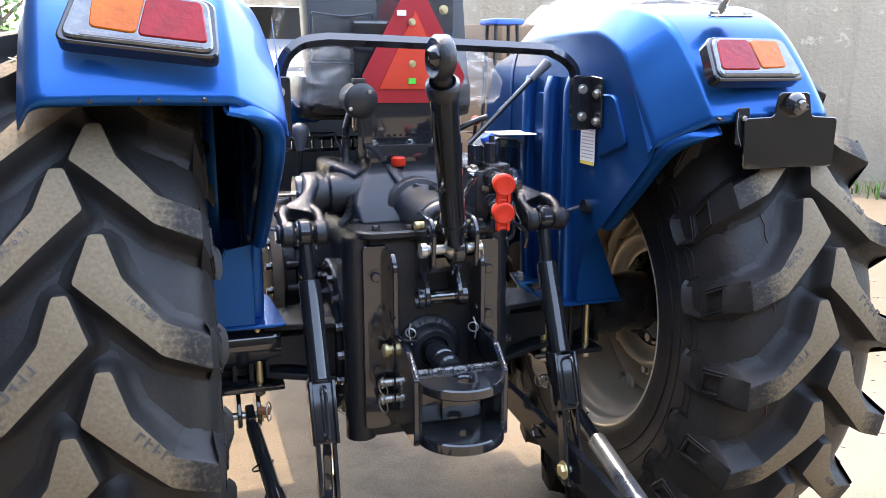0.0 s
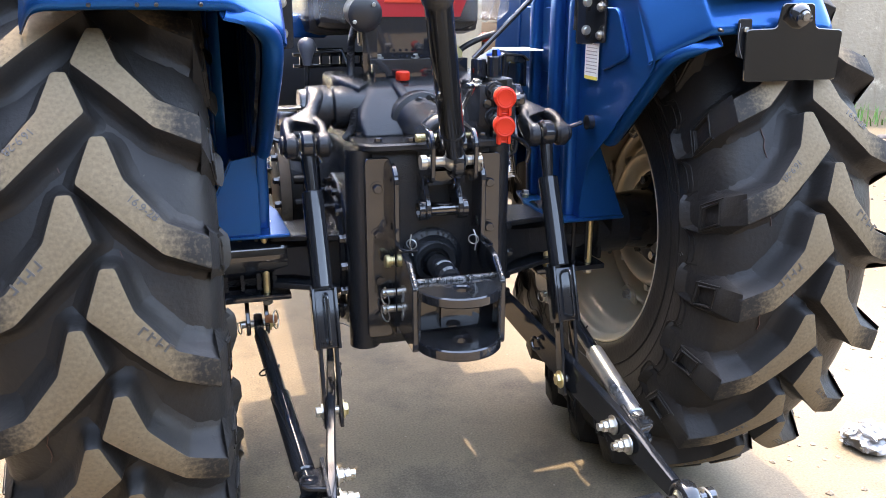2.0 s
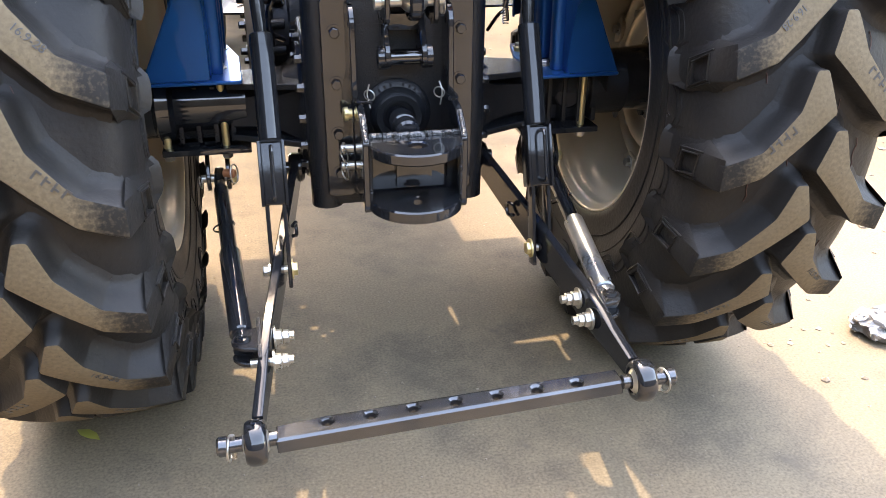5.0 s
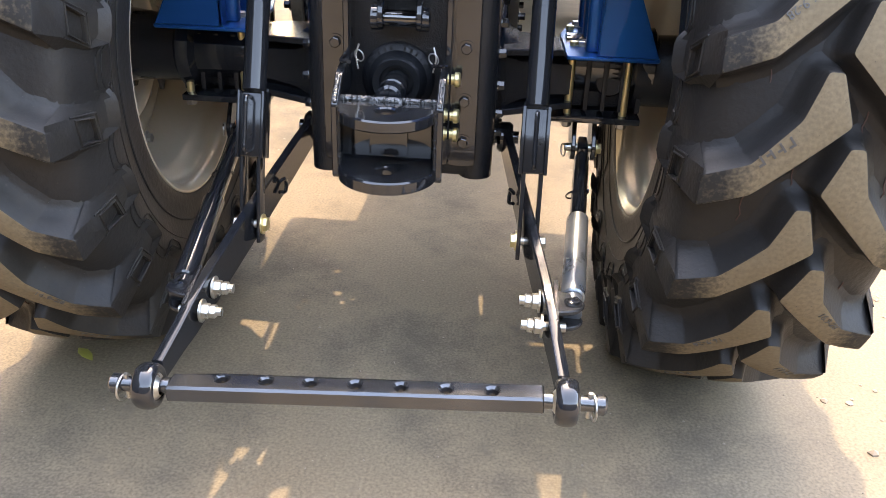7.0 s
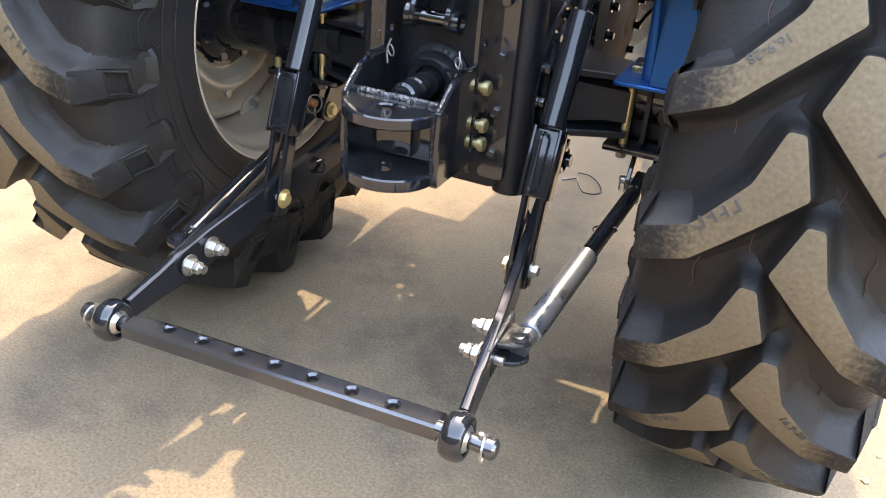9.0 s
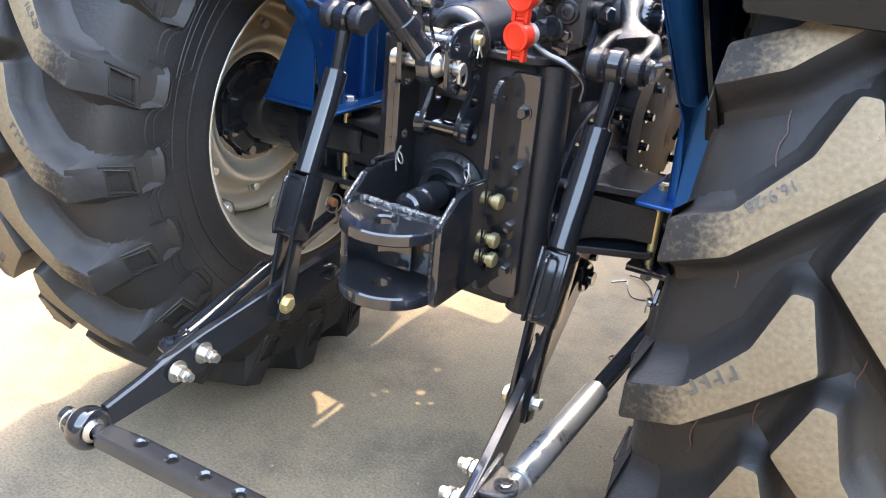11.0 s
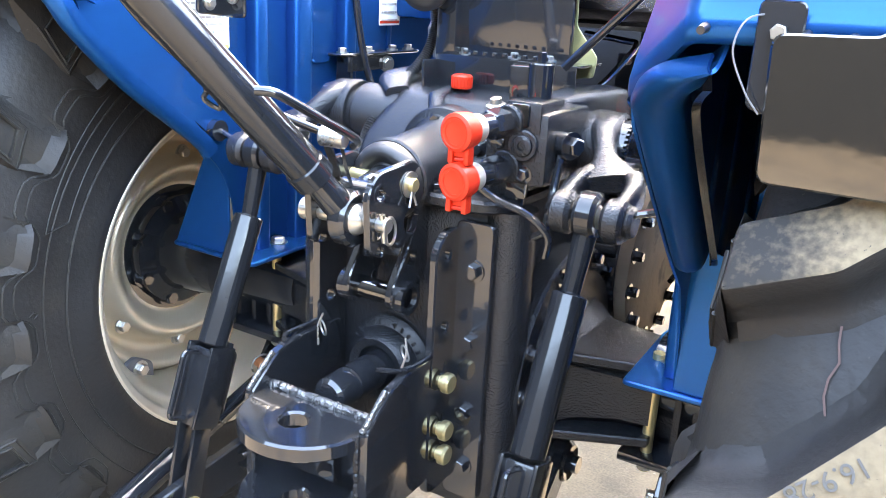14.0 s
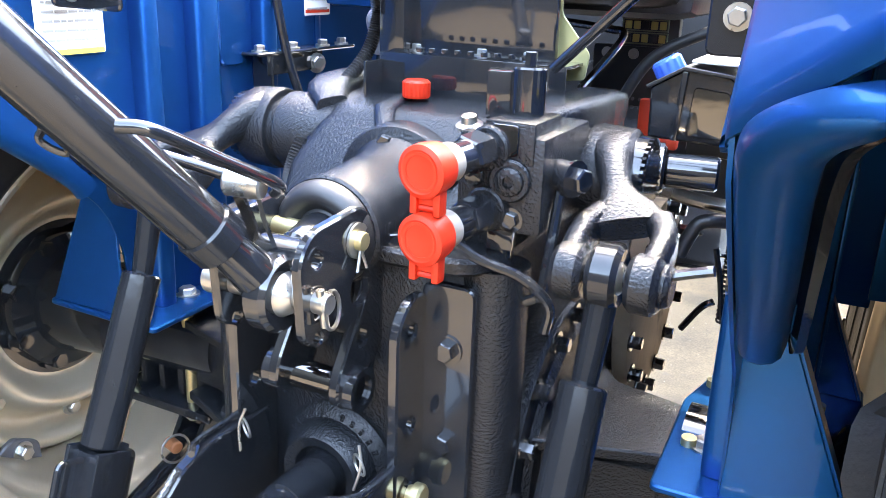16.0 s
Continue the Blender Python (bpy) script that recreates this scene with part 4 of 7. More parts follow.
box(bm, (0.005, -0.262, 0.862), (0.062, 0.010, 0.034), (12, 0, 0), 0.002)
part("cross_plate", bm, BLACK, tlb)
rocker = None
for x in (-0.040, 0.051):
    bm = bmesh.new()
    outline = rounded([(-0.366, 0.878), (-0.372, 0.955), (-0.352, 0.978), (-0.272, 0.984), (-0.252, 0.965), (-0.256, 0.925), (-0.262, 0.885), (-0.30, 0.868), (-0.318, 0.884), (-0.334, 0.866)], 0.014)
    plate(bm, outline, "yz", x, 0.010, holes=((-0.346, 0.951, 0.0085), (-0.275, 0.903, 0.017), (-0.345, 0.878, 0.006)))
    lathe(bm, [(-0.006, 0.0095), (-0.006, 0.0135), (0.006, 0.0135), (0.006, 0.0095)], (x, -0.346, 0.951), (1, 0, 0), 24, closed=True)
    ob = part("rocker_plate", bm, BLACK, tractor, "black rounded rocker plate with pin holes")
    rocker = rocker or ob
bm = bmesh.new()
rod(bm, (-0.058, -0.347, 0.914), (0.070, -0.347, 0.914), 0.0105, n=20, chamfer=0.002)
lathe(bm, [(0.0, 0.0), (0.0, 0.015), (0.012, 0.015), (0.014, 0.012), (0.014, 0.0)], (-0.062, -0.347, 0.914), (1, 0, 0), 24)
tpin = part("top_link_pin", bm, ZINC, tractor, "zinc-plated top link pin")
bm = bmesh.new()
ring_clip(bm, (0.0655, -0.338, 0.905), 0.017, 0.002, (1, 0.2, 0.1))
rod(bm, (0.063, -0.352, 0.928), (0.064, -0.346, 0.892), 0.004, n=8)
part("linch_pin", bm, ZINC, tpin, "zinc linch pin with wire ring")
bm = bmesh.new()
rod(bm, (-0.055, -0.284, 0.953), (0.066, -0.284, 0.953), 0.009, n=16, chamfer=0.001)
cpin = part("clevis_pin", bm, YZINC, tractor, "yellow-zinc clevis pin with split pin")
bm = bmesh.new()
lathe(bm, [(0.0, 0.009), (0.0, 0.017), (0.0025, 0.017), (0.0025, 0.009)], (0.0565, -0.284, 0.953), (1, 0, 0), 24, closed=True)
part("washer", bm, ZINC, cpin)
bm = bmesh.new()
for dy in (-0.010, 0.006):
    tube(bm, [(0.062, -0.284, 0.960), (0.062, -0.284 + dy * 0.3, 0.94), (0.064, -0.284 + dy, 0.926)], 0.0016, 6)
part("split_pin", bm, ZINC, cpin)

# ---- top link, raised and hooked up ----
TL0, TL1 = Vector((0.012, -0.347, 0.914)), Vector((-0.105, -0.62, 1.242))
td = (TL1 - TL0).normalized()
bm = bmesh.new()
rod(bm, TL0 + td * 0.075, TL1, 0.024, n=28, chamfer=0.002)
rod(bm, TL0 + td * 0.072, TL0 + td * 0.098, 0.0265, n=28, chamfer=0.002)
tl = part("top_link", bm, SATIN, tractor, "black tubular top link raised and hooked up")
bm = bmesh.new()
ax = Vector((1, 0, 0))
lathe(bm, [(-0.011, 0.020), (-0.013, 0.032), (-0.008, 0.036), (0.008, 0.036), (0.013, 0.032), (0.011, 0.020)], TL0, ax, 28, closed=True)
q = td.cross(ax)
rod(bm, TL0 + td * 0.03, TL0 + td * 0.08, 0.021, 0.016, n=16)
part("ball_end", bm, BLACK, tl)
bm = bmesh.new()
lathe(bm, [(-0.024, 0.011), (-0.018, 0.017), (-0.01, 0.0215), (0.0, 0.023), (0.01, 0.0215), (0.018, 0.017), (0.024, 0.011)], TL0, ax, 28)
part("ball", bm, ZINC, tl, "bright steel ball")
# second ball end at the top, with its shank and lock collar
TL2 = TL1 + td * 0.062
bm = bmesh.new()
lathe(bm, [(-0.011, 0.020), (-0.0135, 0.030), (-0.009, 0.035), (0.009, 0.035), (0.0135, 0.030), (0.011, 0.020)], TL2, (1, 0.12, 0), 32, closed=True)
rod(bm, TL1 - td * 0.005, TL1 + td * 0.034, 0.017, 0.0145, n=20)
lathe(bm, [(-0.012, 0.020), (-0.014, 0.027), (0.006, 0.028), (0.012, 0.022)], TL1 + td * 0.002, td, 24)
part("ball_end", bm, FORGED, tl, "black forged ball end", angle=50)
bm = bmesh.new()
lathe(bm, [(-0.022, 0.011), (-0.017, 0.016), (-0.01, 0.0205), (0.0, 0.022), (0.01, 0.0205), (0.017, 0.016), (0.022, 0.011)], TL2, (1, 0.12, 0), 28)
part("ball", bm, BLACK, tl, "dark painted ball")
# wire handle and its spring wire
side = Vector((0.6, -0.75, 0)).normalized()
bm = bmesh.new()
tube(bm, smooth_path([(-0.012, -0.487, 1.080), (0.006, -0.470, 1.076), (0.014, -0.41, 1.045), (0.021, -0.352, 1.015), (0.012, -0.345, 1.004)]), 0.0055, 16)
tube(bm, smooth_path([(-0.075, -0.46, 1.058), (-0.05, -0.42, 1.045), (-0.012, -0.375, 1.022)]), 0.005, 16)
part("handle", bm, BLACK, tl, "bent wire handle")
bm = bmesh.new()
rod(bm, (-0.014, -0.376, 1.018), (0.018, -0.366, 1.016), 0.0125, n=20, chamfer=0.002)
part("handle_clamp", bm, ZINC, tl, "dull zinc handle clamp")
bm = bmesh.new()
tube(bm, [(0.006, -0.362, 1.01), (0.004, -0.352, 0.985), (0.004, -0.338, 0.955)], 0.0, flat=(0.012, 0.004))
tube(bm, [(-0.014, -0.365, 1.01), (-0.018, -0.345, 0.98), (-0.02, -0.33, 0.95)], 0.0, flat=(0.010, 0.004))
part("handle_strap", bm, BLACK, tl)
bm = bmesh.new()
w0, w1 = TL0 + td * 0.39 + Vector((-0.024, -0.012, 0)), TL0 + td * 0.23 + Vector((-0.02, -0.018, 0))
tube(bm, smooth_path([w0, w0 * 0.5 + w1 * 0.5 + Vector((-0.006, -0.004, 0)), w1, w1 - td * 0.02 + Vector((-0.006, -0.01, -0.004)), w1 - td * 0.035 + Vector((-0.002, -0.004, -0.004)), w1 - td * 0.02 + Vector((0.004, -0.002, 0)), w1 + td * 0.01 + Vector((0.003, -0.004, 0))]), 0.003, 8)
part("hook_wire", bm, BLACK, tl, "looped black retaining wire")

# ---- hydraulic lift housing ----
bm = bmesh.new()
# angular casting: sloped rear face, leaning sides, flat top
rows = []
for y, wb, wt, zt in ((-0.150, 0.135, 0.114, 1.038), (-0.030, 0.172, 0.176, 1.045), (0.16, 0.178, 0.180, 1.047), (0.33, 0.12, 0.10, 1.035)):
    side = [(-wb, 0.934), (-wb - 0.004, 0.975), (-wt, zt - 0.022), (-wt + 0.024, zt)]
    rows.append([bm.verts.new((x, y + ((z - 0.934) * 0.75 if y < -0.12 else 0.0), z)) for x, z in side + [(-x, z) for x, z in side[::-1]]])
for p, q in zip(rows, rows[1:]):
    for i in range(8):
        bm.faces.new((p[i], p[(i + 1) % 8], q[(i + 1) % 8], q[i]))
bm.faces.new(rows[0][::-1])
bm.faces.new(rows[-1])
bmesh.ops.bevel(bm, geom=list(bm.edges), offset=0.009, segments=3, affect="EDGES", profile=0.5)
# raised bearing housings that carry the cross shaft
for sg in (-1, 1):
    loft(bm, dense([((sg * 0.118, -0.060, 1.024), 0.020, 0.020), ((sg * 0.146, -0.025, 1.033), 0.030, 0.027), ((sg * 0.158, 0.03, 1.036), 0.030, 0.027), ((sg * 0.160, 0.10, 1.036), 0.028, 0.026), ((sg * 0.150, 0.20, 1.025), 0.022, 0.022)], 3), 20, 4.0)
# rib down the rear face beside the sensing cover
loft(bm, [((-0.040, -0.02, 1.040), 0.014, 0.012), ((-0.040, -0.072, 1.034), 0.014, 0.012), ((-0.022, -0.102, 0.998), 0.012, 0.014), ((-0.012, -0.125, 0.97), 0.010, 0.014)], 14, 2.5)
lift = part("lift_housing", bm, CAST, tractor, "black cast hydraulic lift housing", 45)
for p in ((0.088, -0.108, 0.995), (0.176, -0.05, 1.03)):
    bolt(lift, p, (0.2, -1, 0.6), 0.009, 0.010)
bm = bmesh.new()
rod(bm, (-0.235, -0.045, 0.992), (0.235, -0.045, 0.992), 0.042, n=32)
for s in (-1, 1):
    lathe(bm, [(0.08, 0.0), (0.08, 0.044), (0.135, 0.045), (0.150, 0.049), (0.188, 0.049), (0.193, 0.044), (0.198, 0.0)], (0, -0.045, 0.992), (s, 0, 0), 36)
part("rockshaft", bm, CAST, tractor, "black cross shaft of the lift")
# draft sensing cylinder, pointing rearwards, with a bolted conical cover and a rubber end ring
DC, DD = Vector((0.010, -0.272, 0.947)), Vector((-0.05, 1, 0.07)).normalized()
bm = bmesh.new()
lathe(bm, [(0.010, 0.038), (0.010, 0.0535), (0.0125, 0.056), (0.018, 0.056), (0.0205, 0.0525), (0.090, 0.0520), (0.138, 0.0535), (0.150, 0.060), (0.154, 0.071), (0.158, 0.073), (0.178, 0.073), (0.180, 0.0)], DC, DD, 56)
cylp = part("draft_spring_housing", bm, CAST, tractor, "black cast draft sensing cylinder", 30)
bm = bmesh.new()
lathe(bm, [(-0.004, 0.0), (-0.004, 0.023), (-0.001, 0.026), (-0.003, 0.030), (-0.010, 0.036), (-0.010, 0.043), (-0.003, 0.050), (0.006, 0.053), (0.0095, 0.0525), (0.0095, 0.0)], DC, DD, 48)
part("rubber_ring", bm, PLASTIC, cylp, "black rubber end ring", 60)
bm = bmesh.new()
rod(bm, DC - DD * 0.05, DC, 0.019, 0.024, n=24, chamfer=0.003)
rod(bm, DC - DD * 0.055 + Vector((-0.03, 0, 0)), DC - DD * 0.055 + Vector((0.03, 0, 0)), 0.017, n=24, chamfer=0.003)
part("plunger", bm, BLACK, cylp, "black plunger eye")
for x, z in ((-0.008, 0.048), (-0.055, -0.02), (0.055, 0.02), (0.01, -0.058)):
    ear = DC + DD * 0.155 + Vector((x, 0, z)) * 1.12
    bm = bmesh.new()
    rod(bm, ear - DD * 0.004, ear + DD * 0.02, 0.0175, n=20, chamfer=0.003)
    part("bolt_ear", bm, CAST, cylp)
    bolt(cylp, ear - DD * 0.004, -DD, 0.0095, 0.010)
for k, w in enumerate((0.003, 0.006, 0.0, 0.006, 0.004, 0.006, 0.006, 0.003)):
    if w:
        bm = bmesh.new()
        box(bm, DC + DD * (0.034 + 0.0075 * k) + Vector((0.0515, 0, 0.002)), (0.0025, w, 0.010), (0, 0, 3), 0.0006)
        part("raised_mark", bm, CAST, cylp)
# filler plug
bm = bmesh.new()
prev = None
for z, r in ((1.048, 0.0150), (1.050, 0.0158), (1.066, 0.0158), (1.069, 0.0130), (1.069, 0.0125)):
    ring = [bm.verts.new((-0.02 + (r + (0.0009 if k % 4 < 2 and r > 0.0155 else 0)) * math.cos(2 * math.pi * k / 80), -0.035 + (r + (0.0009 if k % 4 < 2 and r > 0.0155 else 0)) * math.sin(2 * math.pi * k / 80), z)) for k in range(80)]
    if prev:
        for k in range(80):
            bm.faces.new((prev[k], prev[(k + 1) % 80], ring[(k + 1) % 80], ring[k]))
    prev = ring
bm.faces.new(prev)
part("filler_plug", bm, RED, lift, "red ribbed filler plug")
# rear tin box on the lift cover
bm = bmesh.new()
box(bm, (0.03, 0.05, 1.092), (0.24, 0.10, 0.004), (0, 0, 0), 0.001)
shelf = part("tin_shelf", bm, BLACK, lift, "folded black tin shelf")
bm = bmesh.new()
box(bm, (0.03, 0.0, 1.066), (0.24, 0.004, 0.056), (0, 0, 0), 0.001)
part("front_fold", bm, BLACK, lift)
bm = bmesh.new()
box(bm, (-0.088, 0.03, 1.06), (0.004, 0.14, 0.05), (0, 0, 0), 0.001)
part("side_fold", bm, BLACK, lift)

# ---- lift arms and lift rods ----
for s in (-1, 1):
    bm = bmesh.new()
    # collar on the cross shaft, serrated at its outer end
    lathe(bm, [(0.202, 0.0), (0.202, 0.05), (0.21, 0.052), (0.245, 0.05), (0.25, 0.045), (0.25, 0.0)], (0, -0.045, 0.992), (s, 0, 0), 40)
    # slim neck that swells into a wide fork with flat-sided prongs
    rows = [((s * 0.226, -0.025, 1.016), 0.030, 0.018), ((s * 0.229, -0.062, 1.018), 0.026, 0.023), ((s * 0.240, -0.094, 1.002), 0.017, 0.022), ((s * 0.252, -0.118, 0.987), 0.018, 0.018), ((s * 0.264, -0.138, 0.975), 0.034, 0.017), ((s * 0.271, -0.153, 0.966), 0.047, 0.015)]
    loft(bm, dense(rows), 22, 2.2)
    for k in (-1, 1):
        x0 = s * 0.273
        rows = [((x0 + k * 0.026, -0.140, 0.974), 0.013, 0.015), ((x0 + k * 0.036, -0.158, 0.963), 0.0125, 0.020), ((x0 + k * 0.038, -0.182, 0.950), 0.012, 0.0235), ((x0 + k * 0.035, -0.208, 0.937), 0.0125, 0.024)]
        loft(bm, dense(rows), 18, 2.8)
        lathe(bm, [(-0.0145, 0.0), (-0.0145, 0.022), (-0.009, 0.027), (0.009, 0.027), (0.0145, 0.022), (0.0145, 0.0)], (x0 + k * 0.034, -0.210, 0.936), (1, 0, 0), 36)
    arm = part("lift_arm", bm, FORGED, tractor, "black cast lift arm with forked end", 40)
    bm = bmesh.new()
    lathe(bm, [(0.25, 0.0), (0.25, 0.044), (0.262, 0.043), (0.262, 0.036), (0.266, 0.034), (0.266, 0.0)], (0, -0.045, 0.992), (s, 0, 0), 40)
    for k in range(36):
        a = 2 * math.pi * k / 36
        box(bm, (s * 0.263, -0.045 + 0.039 * math.cos(a), 0.992 + 0.039 * math.sin(a)), (0.006, 0.003, 0.008), (math.degrees(a) + 90, 0, 0), 0)
    part("serrated_ring", bm, BLACK, arm, "serrated black retaining ring")
    bm = bmesh.new()
    rod(bm, (s * 0.272 - 0.044, -0.208, 0.937), (s * 0.272 + 0.044, -0.208, 0.937), 0.011, n=18)
    lathe(bm, [(0.0, 0.0), (0.0, 0.019), (0.008, 0.02), (0.013, 0.017), (0.013, 0.0)], (s * 0.272 + s * 0.045, -0.208, 0.937), (s, 0, 0), 28)
    part("pin", bm, FORGED, arm, "dark pivot pin with round head")
    # lift rod
    top, mid, low, pin = Vector((s * 0.272, -0.208, 0.937)), Vector((s * 0.269, -0.238, 0.842)), Vector((s * 0.268, -0.323, 0.655)), Vector((s * 0.268, -0.367, 0.537))
    eye = Vector((s * 0.268, -0.398, 0.412))
    bm = bmesh.new()
    lathe(bm, [(-0.012, 0.014), (-0.014, 0.026), (-0.009, 0.030), (0.009, 0.030), (0.014, 0.026), (0.012, 0.014)], top, (1, 0, 0), 28, closed=True)
    rod(bm, top.lerp(mid, 0.2), mid, 0.015, 0.012, n=16)
    rodp = part("lift_rod", bm, SATIN, tractor, "black adjustable lift rod")
    bm = bmesh.new()
    rod(bm, mid, low, 0.0225, n=26, chamfer=0.0025)
    rod(bm, mid + (low - mid) * 0.10, mid + (low - mid) * 0.115, 0.0232, n=26)
    part("tube", bm, SATIN, rodp)
    bm = bmesh.new()
    rod(bm, top + Vector((-0.0165, 0, 0)), top + Vector((0.0165, 0, 0)), 0.0155, n=20, chamfer=0.004)
    part("ball", bm, ZINC, rodp)
    bm = bmesh.new()
    d = (pin - low).normalized()
    ang_x = math.degrees(math.atan2(-d.y, -d.z))
    c = (low + pin) / 2
    box(bm, (c.x, c.y - 0.004, c.z), (0.042, 0.03, (pin - low).length - 0.006), (-ang_x, 0, 0), 0.004)
    sleeve = part("square_sleeve", bm, SATIN, rodp)
    for off in (0.023, -0.023):
        bm = bmesh.new()
        box(bm, (c.x + off, c.y, c.z), (0.006, 0.05, (pin - low).length), (-ang_x, 0, 0), 0.002)
        part("side_plate", bm, SATIN, rodp)
    bm = bmesh.new()
    box(bm, (c.x, c.y + 0.02, c.z), (0.046, 0.006, (pin - low).length), (-ang_x, 0, 0), 0.002)
    part("back_plate", bm, SATIN, rodp)
    bm = bmesh.new()
    across = Vector((0, d.z, -d.y))
    for k in (-1, 1):
        q = across * (k * 0.024)
        a0, a1 = low + q + d * 0.012, pin + q - d * 0.012
        o = across * (k * 0.030)
        tube(bm, smooth_path([a0, a0 + o * 0.45, a0 + o * 0.85 + d * 0.001, a0 + o + d * 0.007, a0 + o + d * 0.02, a1 + o - d * 0.02, a1 + o - d * 0.007, a1 + o * 0.85 - d * 0.001, a1 + o * 0.45, a1], 3), 0.004, 8)
    part("wire_handle", bm, BLACK, rodp)
    # fork straps
    bm = bmesh.new()
    d2 = (eye - pin).normalized()
    a2 = math.degrees(math.atan2(-d2.y, -d2.z))
    for k in (-1, 1):
        cc = (pin + eye) / 2
        box(bm, (cc.x + k * 0.0165, cc.y, cc.z - 0.008), (0.008, 0.034, (eye - pin).length + 0.055), (-a2, 0, 0), 0.003)
    part("fork", bm, SATIN, rodp)
    bm = bmesh.new()
    rod(bm, eye + Vector((-0.032, 0, 0)), eye + Vector((0.032, 0, 0)), 0.008, n=14)
    part("fork_pin", bm, ZINC, rodp)
    bolt(rodp, eye + Vector((-s * 0.0215, 0, 0)), (-s, 0, 0), 0.014, 0.009, YZINC)
    bolt(rodp, eye + Vector((s * 0.0215, 0, 0)), (s, 0, 0), 0.011, 0.012, ZINC, "nut")

# ---- lower links ----
for s, bz, nz in ((-1, 0.305, 0.365), (1, 0.335, 0.383)):
    ball = Vector((s * 0.330, -0.79, bz))
    n1, n2 = Vector((s * 0.300, -0.572, nz)), Vector((s * 0.304, -0.63, nz - 0.014))
    front = Vector((s * 0.215, -0.07, 0.505))
    bm = bmesh.new()
    S = [(front, 0.028), (front.lerp(n1, 0.25), 0.033), (front.lerp(n1, 0.6), 0.037), (n1, 0.037), (n1.lerp(ball, 0.35), 0.033), (n1.lerp(ball, 0.55), 0.026), (n1.lerp(ball, 0.86), 0.02)]
    prev = None
    for i, (p, h) in enumerate(S):
        w = 0.009
        ring = [bm.verts.new(p + Vector((x * w, 0, z * h))) for x, z in ((-1, -0.93), (-0.7, -1), (0.7, -1), (1, -0.93), (1, 0.93), (0.7, 1), (-0.7, 1), (-1, 0.93))]
        if prev:
            for k in range(8):
                bm.faces.new((prev[k], prev[(k + 1) % 8], ring[(k + 1) % 8], ring[k]))
        else:
            bm.faces.new(ring[::-1])
        prev = ring
    bm.faces.new(prev)
    link = part("lower_link", bm, SATIN, tractor, "black flat-bar lower link arm")
    bm = bmesh.new()
    lathe(bm, [(-0.014, 0.02), (-0.018, 0.027), (-0.0165, 0.033), (-0.011, 0.0365), (-0.004, 0.038), (0.004, 0.038), (0.011, 0.0365), (0.0165, 0.033), (0.018, 0.027), (0.014, 0.02)], ball, (1, 0, 0), 32, closed=True)
    part("ball_end", bm, BLACK, link, angle=65)
    bm = bmesh.new()
    lathe(bm, [(-0.014, 0.018), (-0.017, 0.028), (-0.01, 0.034), (0.01, 0.034), (0.017, 0.028), (0.014, 0.018)], front, (1, 0, 0), 28, closed=True)
    rod(bm, front + Vector((-s * 0.045, 0, 0)), front + Vector((s * 0.03, 0, 0)), 0.014, n=18)
    box(bm, front + Vector((-s * 0.045, 0.03, 0.03)), (0.02, 0.1, 0.12), (0, 0, 0), 0.006)
    part("front_pivot", bm, BLACK, link)
    bm = bmesh.new()
    lathe(bm, [(-0.021, 0.014), (-0.014, 0.022), (0.0, 0.0245), (0.014, 0.022), (0.021, 0.014)], ball, (1, 0, 0), 28)
    part("ball", bm, ZINC, link, "bright steel ball")
    for p in (n1, n2):
        bm = bmesh.new()
        rod(bm, p + Vector((-s * 0.045, 0, 0)), p + Vector((s * 0.03, 0, 0)), 0.0085, n=14)
        part("bolt_shank", bm, ZINC, link, "zinc threaded bolt end")
        bolt(link, p + Vector((-s * 0.01, 0, 0)), (-s, 0, 0), 0.0145, 0.012, ZINC, "nut")
        bolt(link, p + Vector((-s * 0.024, 0, 0)), (-s, 0, 0), 0.0125, 0.010, ZINC, "nut", False)
    hm = front.lerp(n1, 0.42)
    bm = bmesh.new()
    tube(bm, smooth_path([hm + Vector((-s * 0.012, -0.014, 0.012)), hm + Vector((-s * 0.02, 0, 0.014)), hm + Vector((-s * 0.02, 0.012, 0)), hm + Vector((-s * 0.02, 0, -0.014)), hm + Vector((-s * 0.012, -0.014, -0.01))]), 0.004, 8)
    part("spring_clip", bm, BLACK, link)
    # bracket and telescopic stabiliser
    bm = bmesh.new()
    bp = Vector((s * 0.345, -0.60, (n1.z + n2.z) / 2 + 0.004))
    box(bm, (s * 0.316, -0.60, bp.z), (0.008, 0.10, 0.06), (14, 0, 0), 0.003)
    for k in (-1, 1):
        plate(bm, rounded([(s * 0.312, -0.635), (s * 0.312, -0.555), (s * 0.352, -0.57), (s * 0.368, -0.60), (s * 0.352, -0.625)], 0.012), "xy", bp.z + k * 0.016, 0.009)
    part("stabiliser_lug", bm, CAST, link)
    bolt(link, bp + Vector((0, 0, 0.0205)), (0, 0, 1), 0.011, 0.004, BLACK)
    st = Vector((s * 0.39, -0.045, 0.482))
    dv = (bp - st).normalized()
    bm = bmesh.new()
    rod(bm, st + dv * 0.05, st.lerp(bp, 0.62), 0.0165, n=22, chamfer=0.002)
    box(bm, st + dv * 0.02, (0.022, 0.06, 0.05), (10, 0, 0), 0.01)
    stab = part("stabiliser", bm, BLACK, tractor, "black telescopic check link")
    bm = bmesh.new()
    a, b = st.lerp(bp, 0.50), st.lerp(bp, 0.93)
    rod(bm, a, b, 0.0215, n=24, chamfer=0.003)
    rod(bm, b, bp, 0.016, 0.018, n=14)
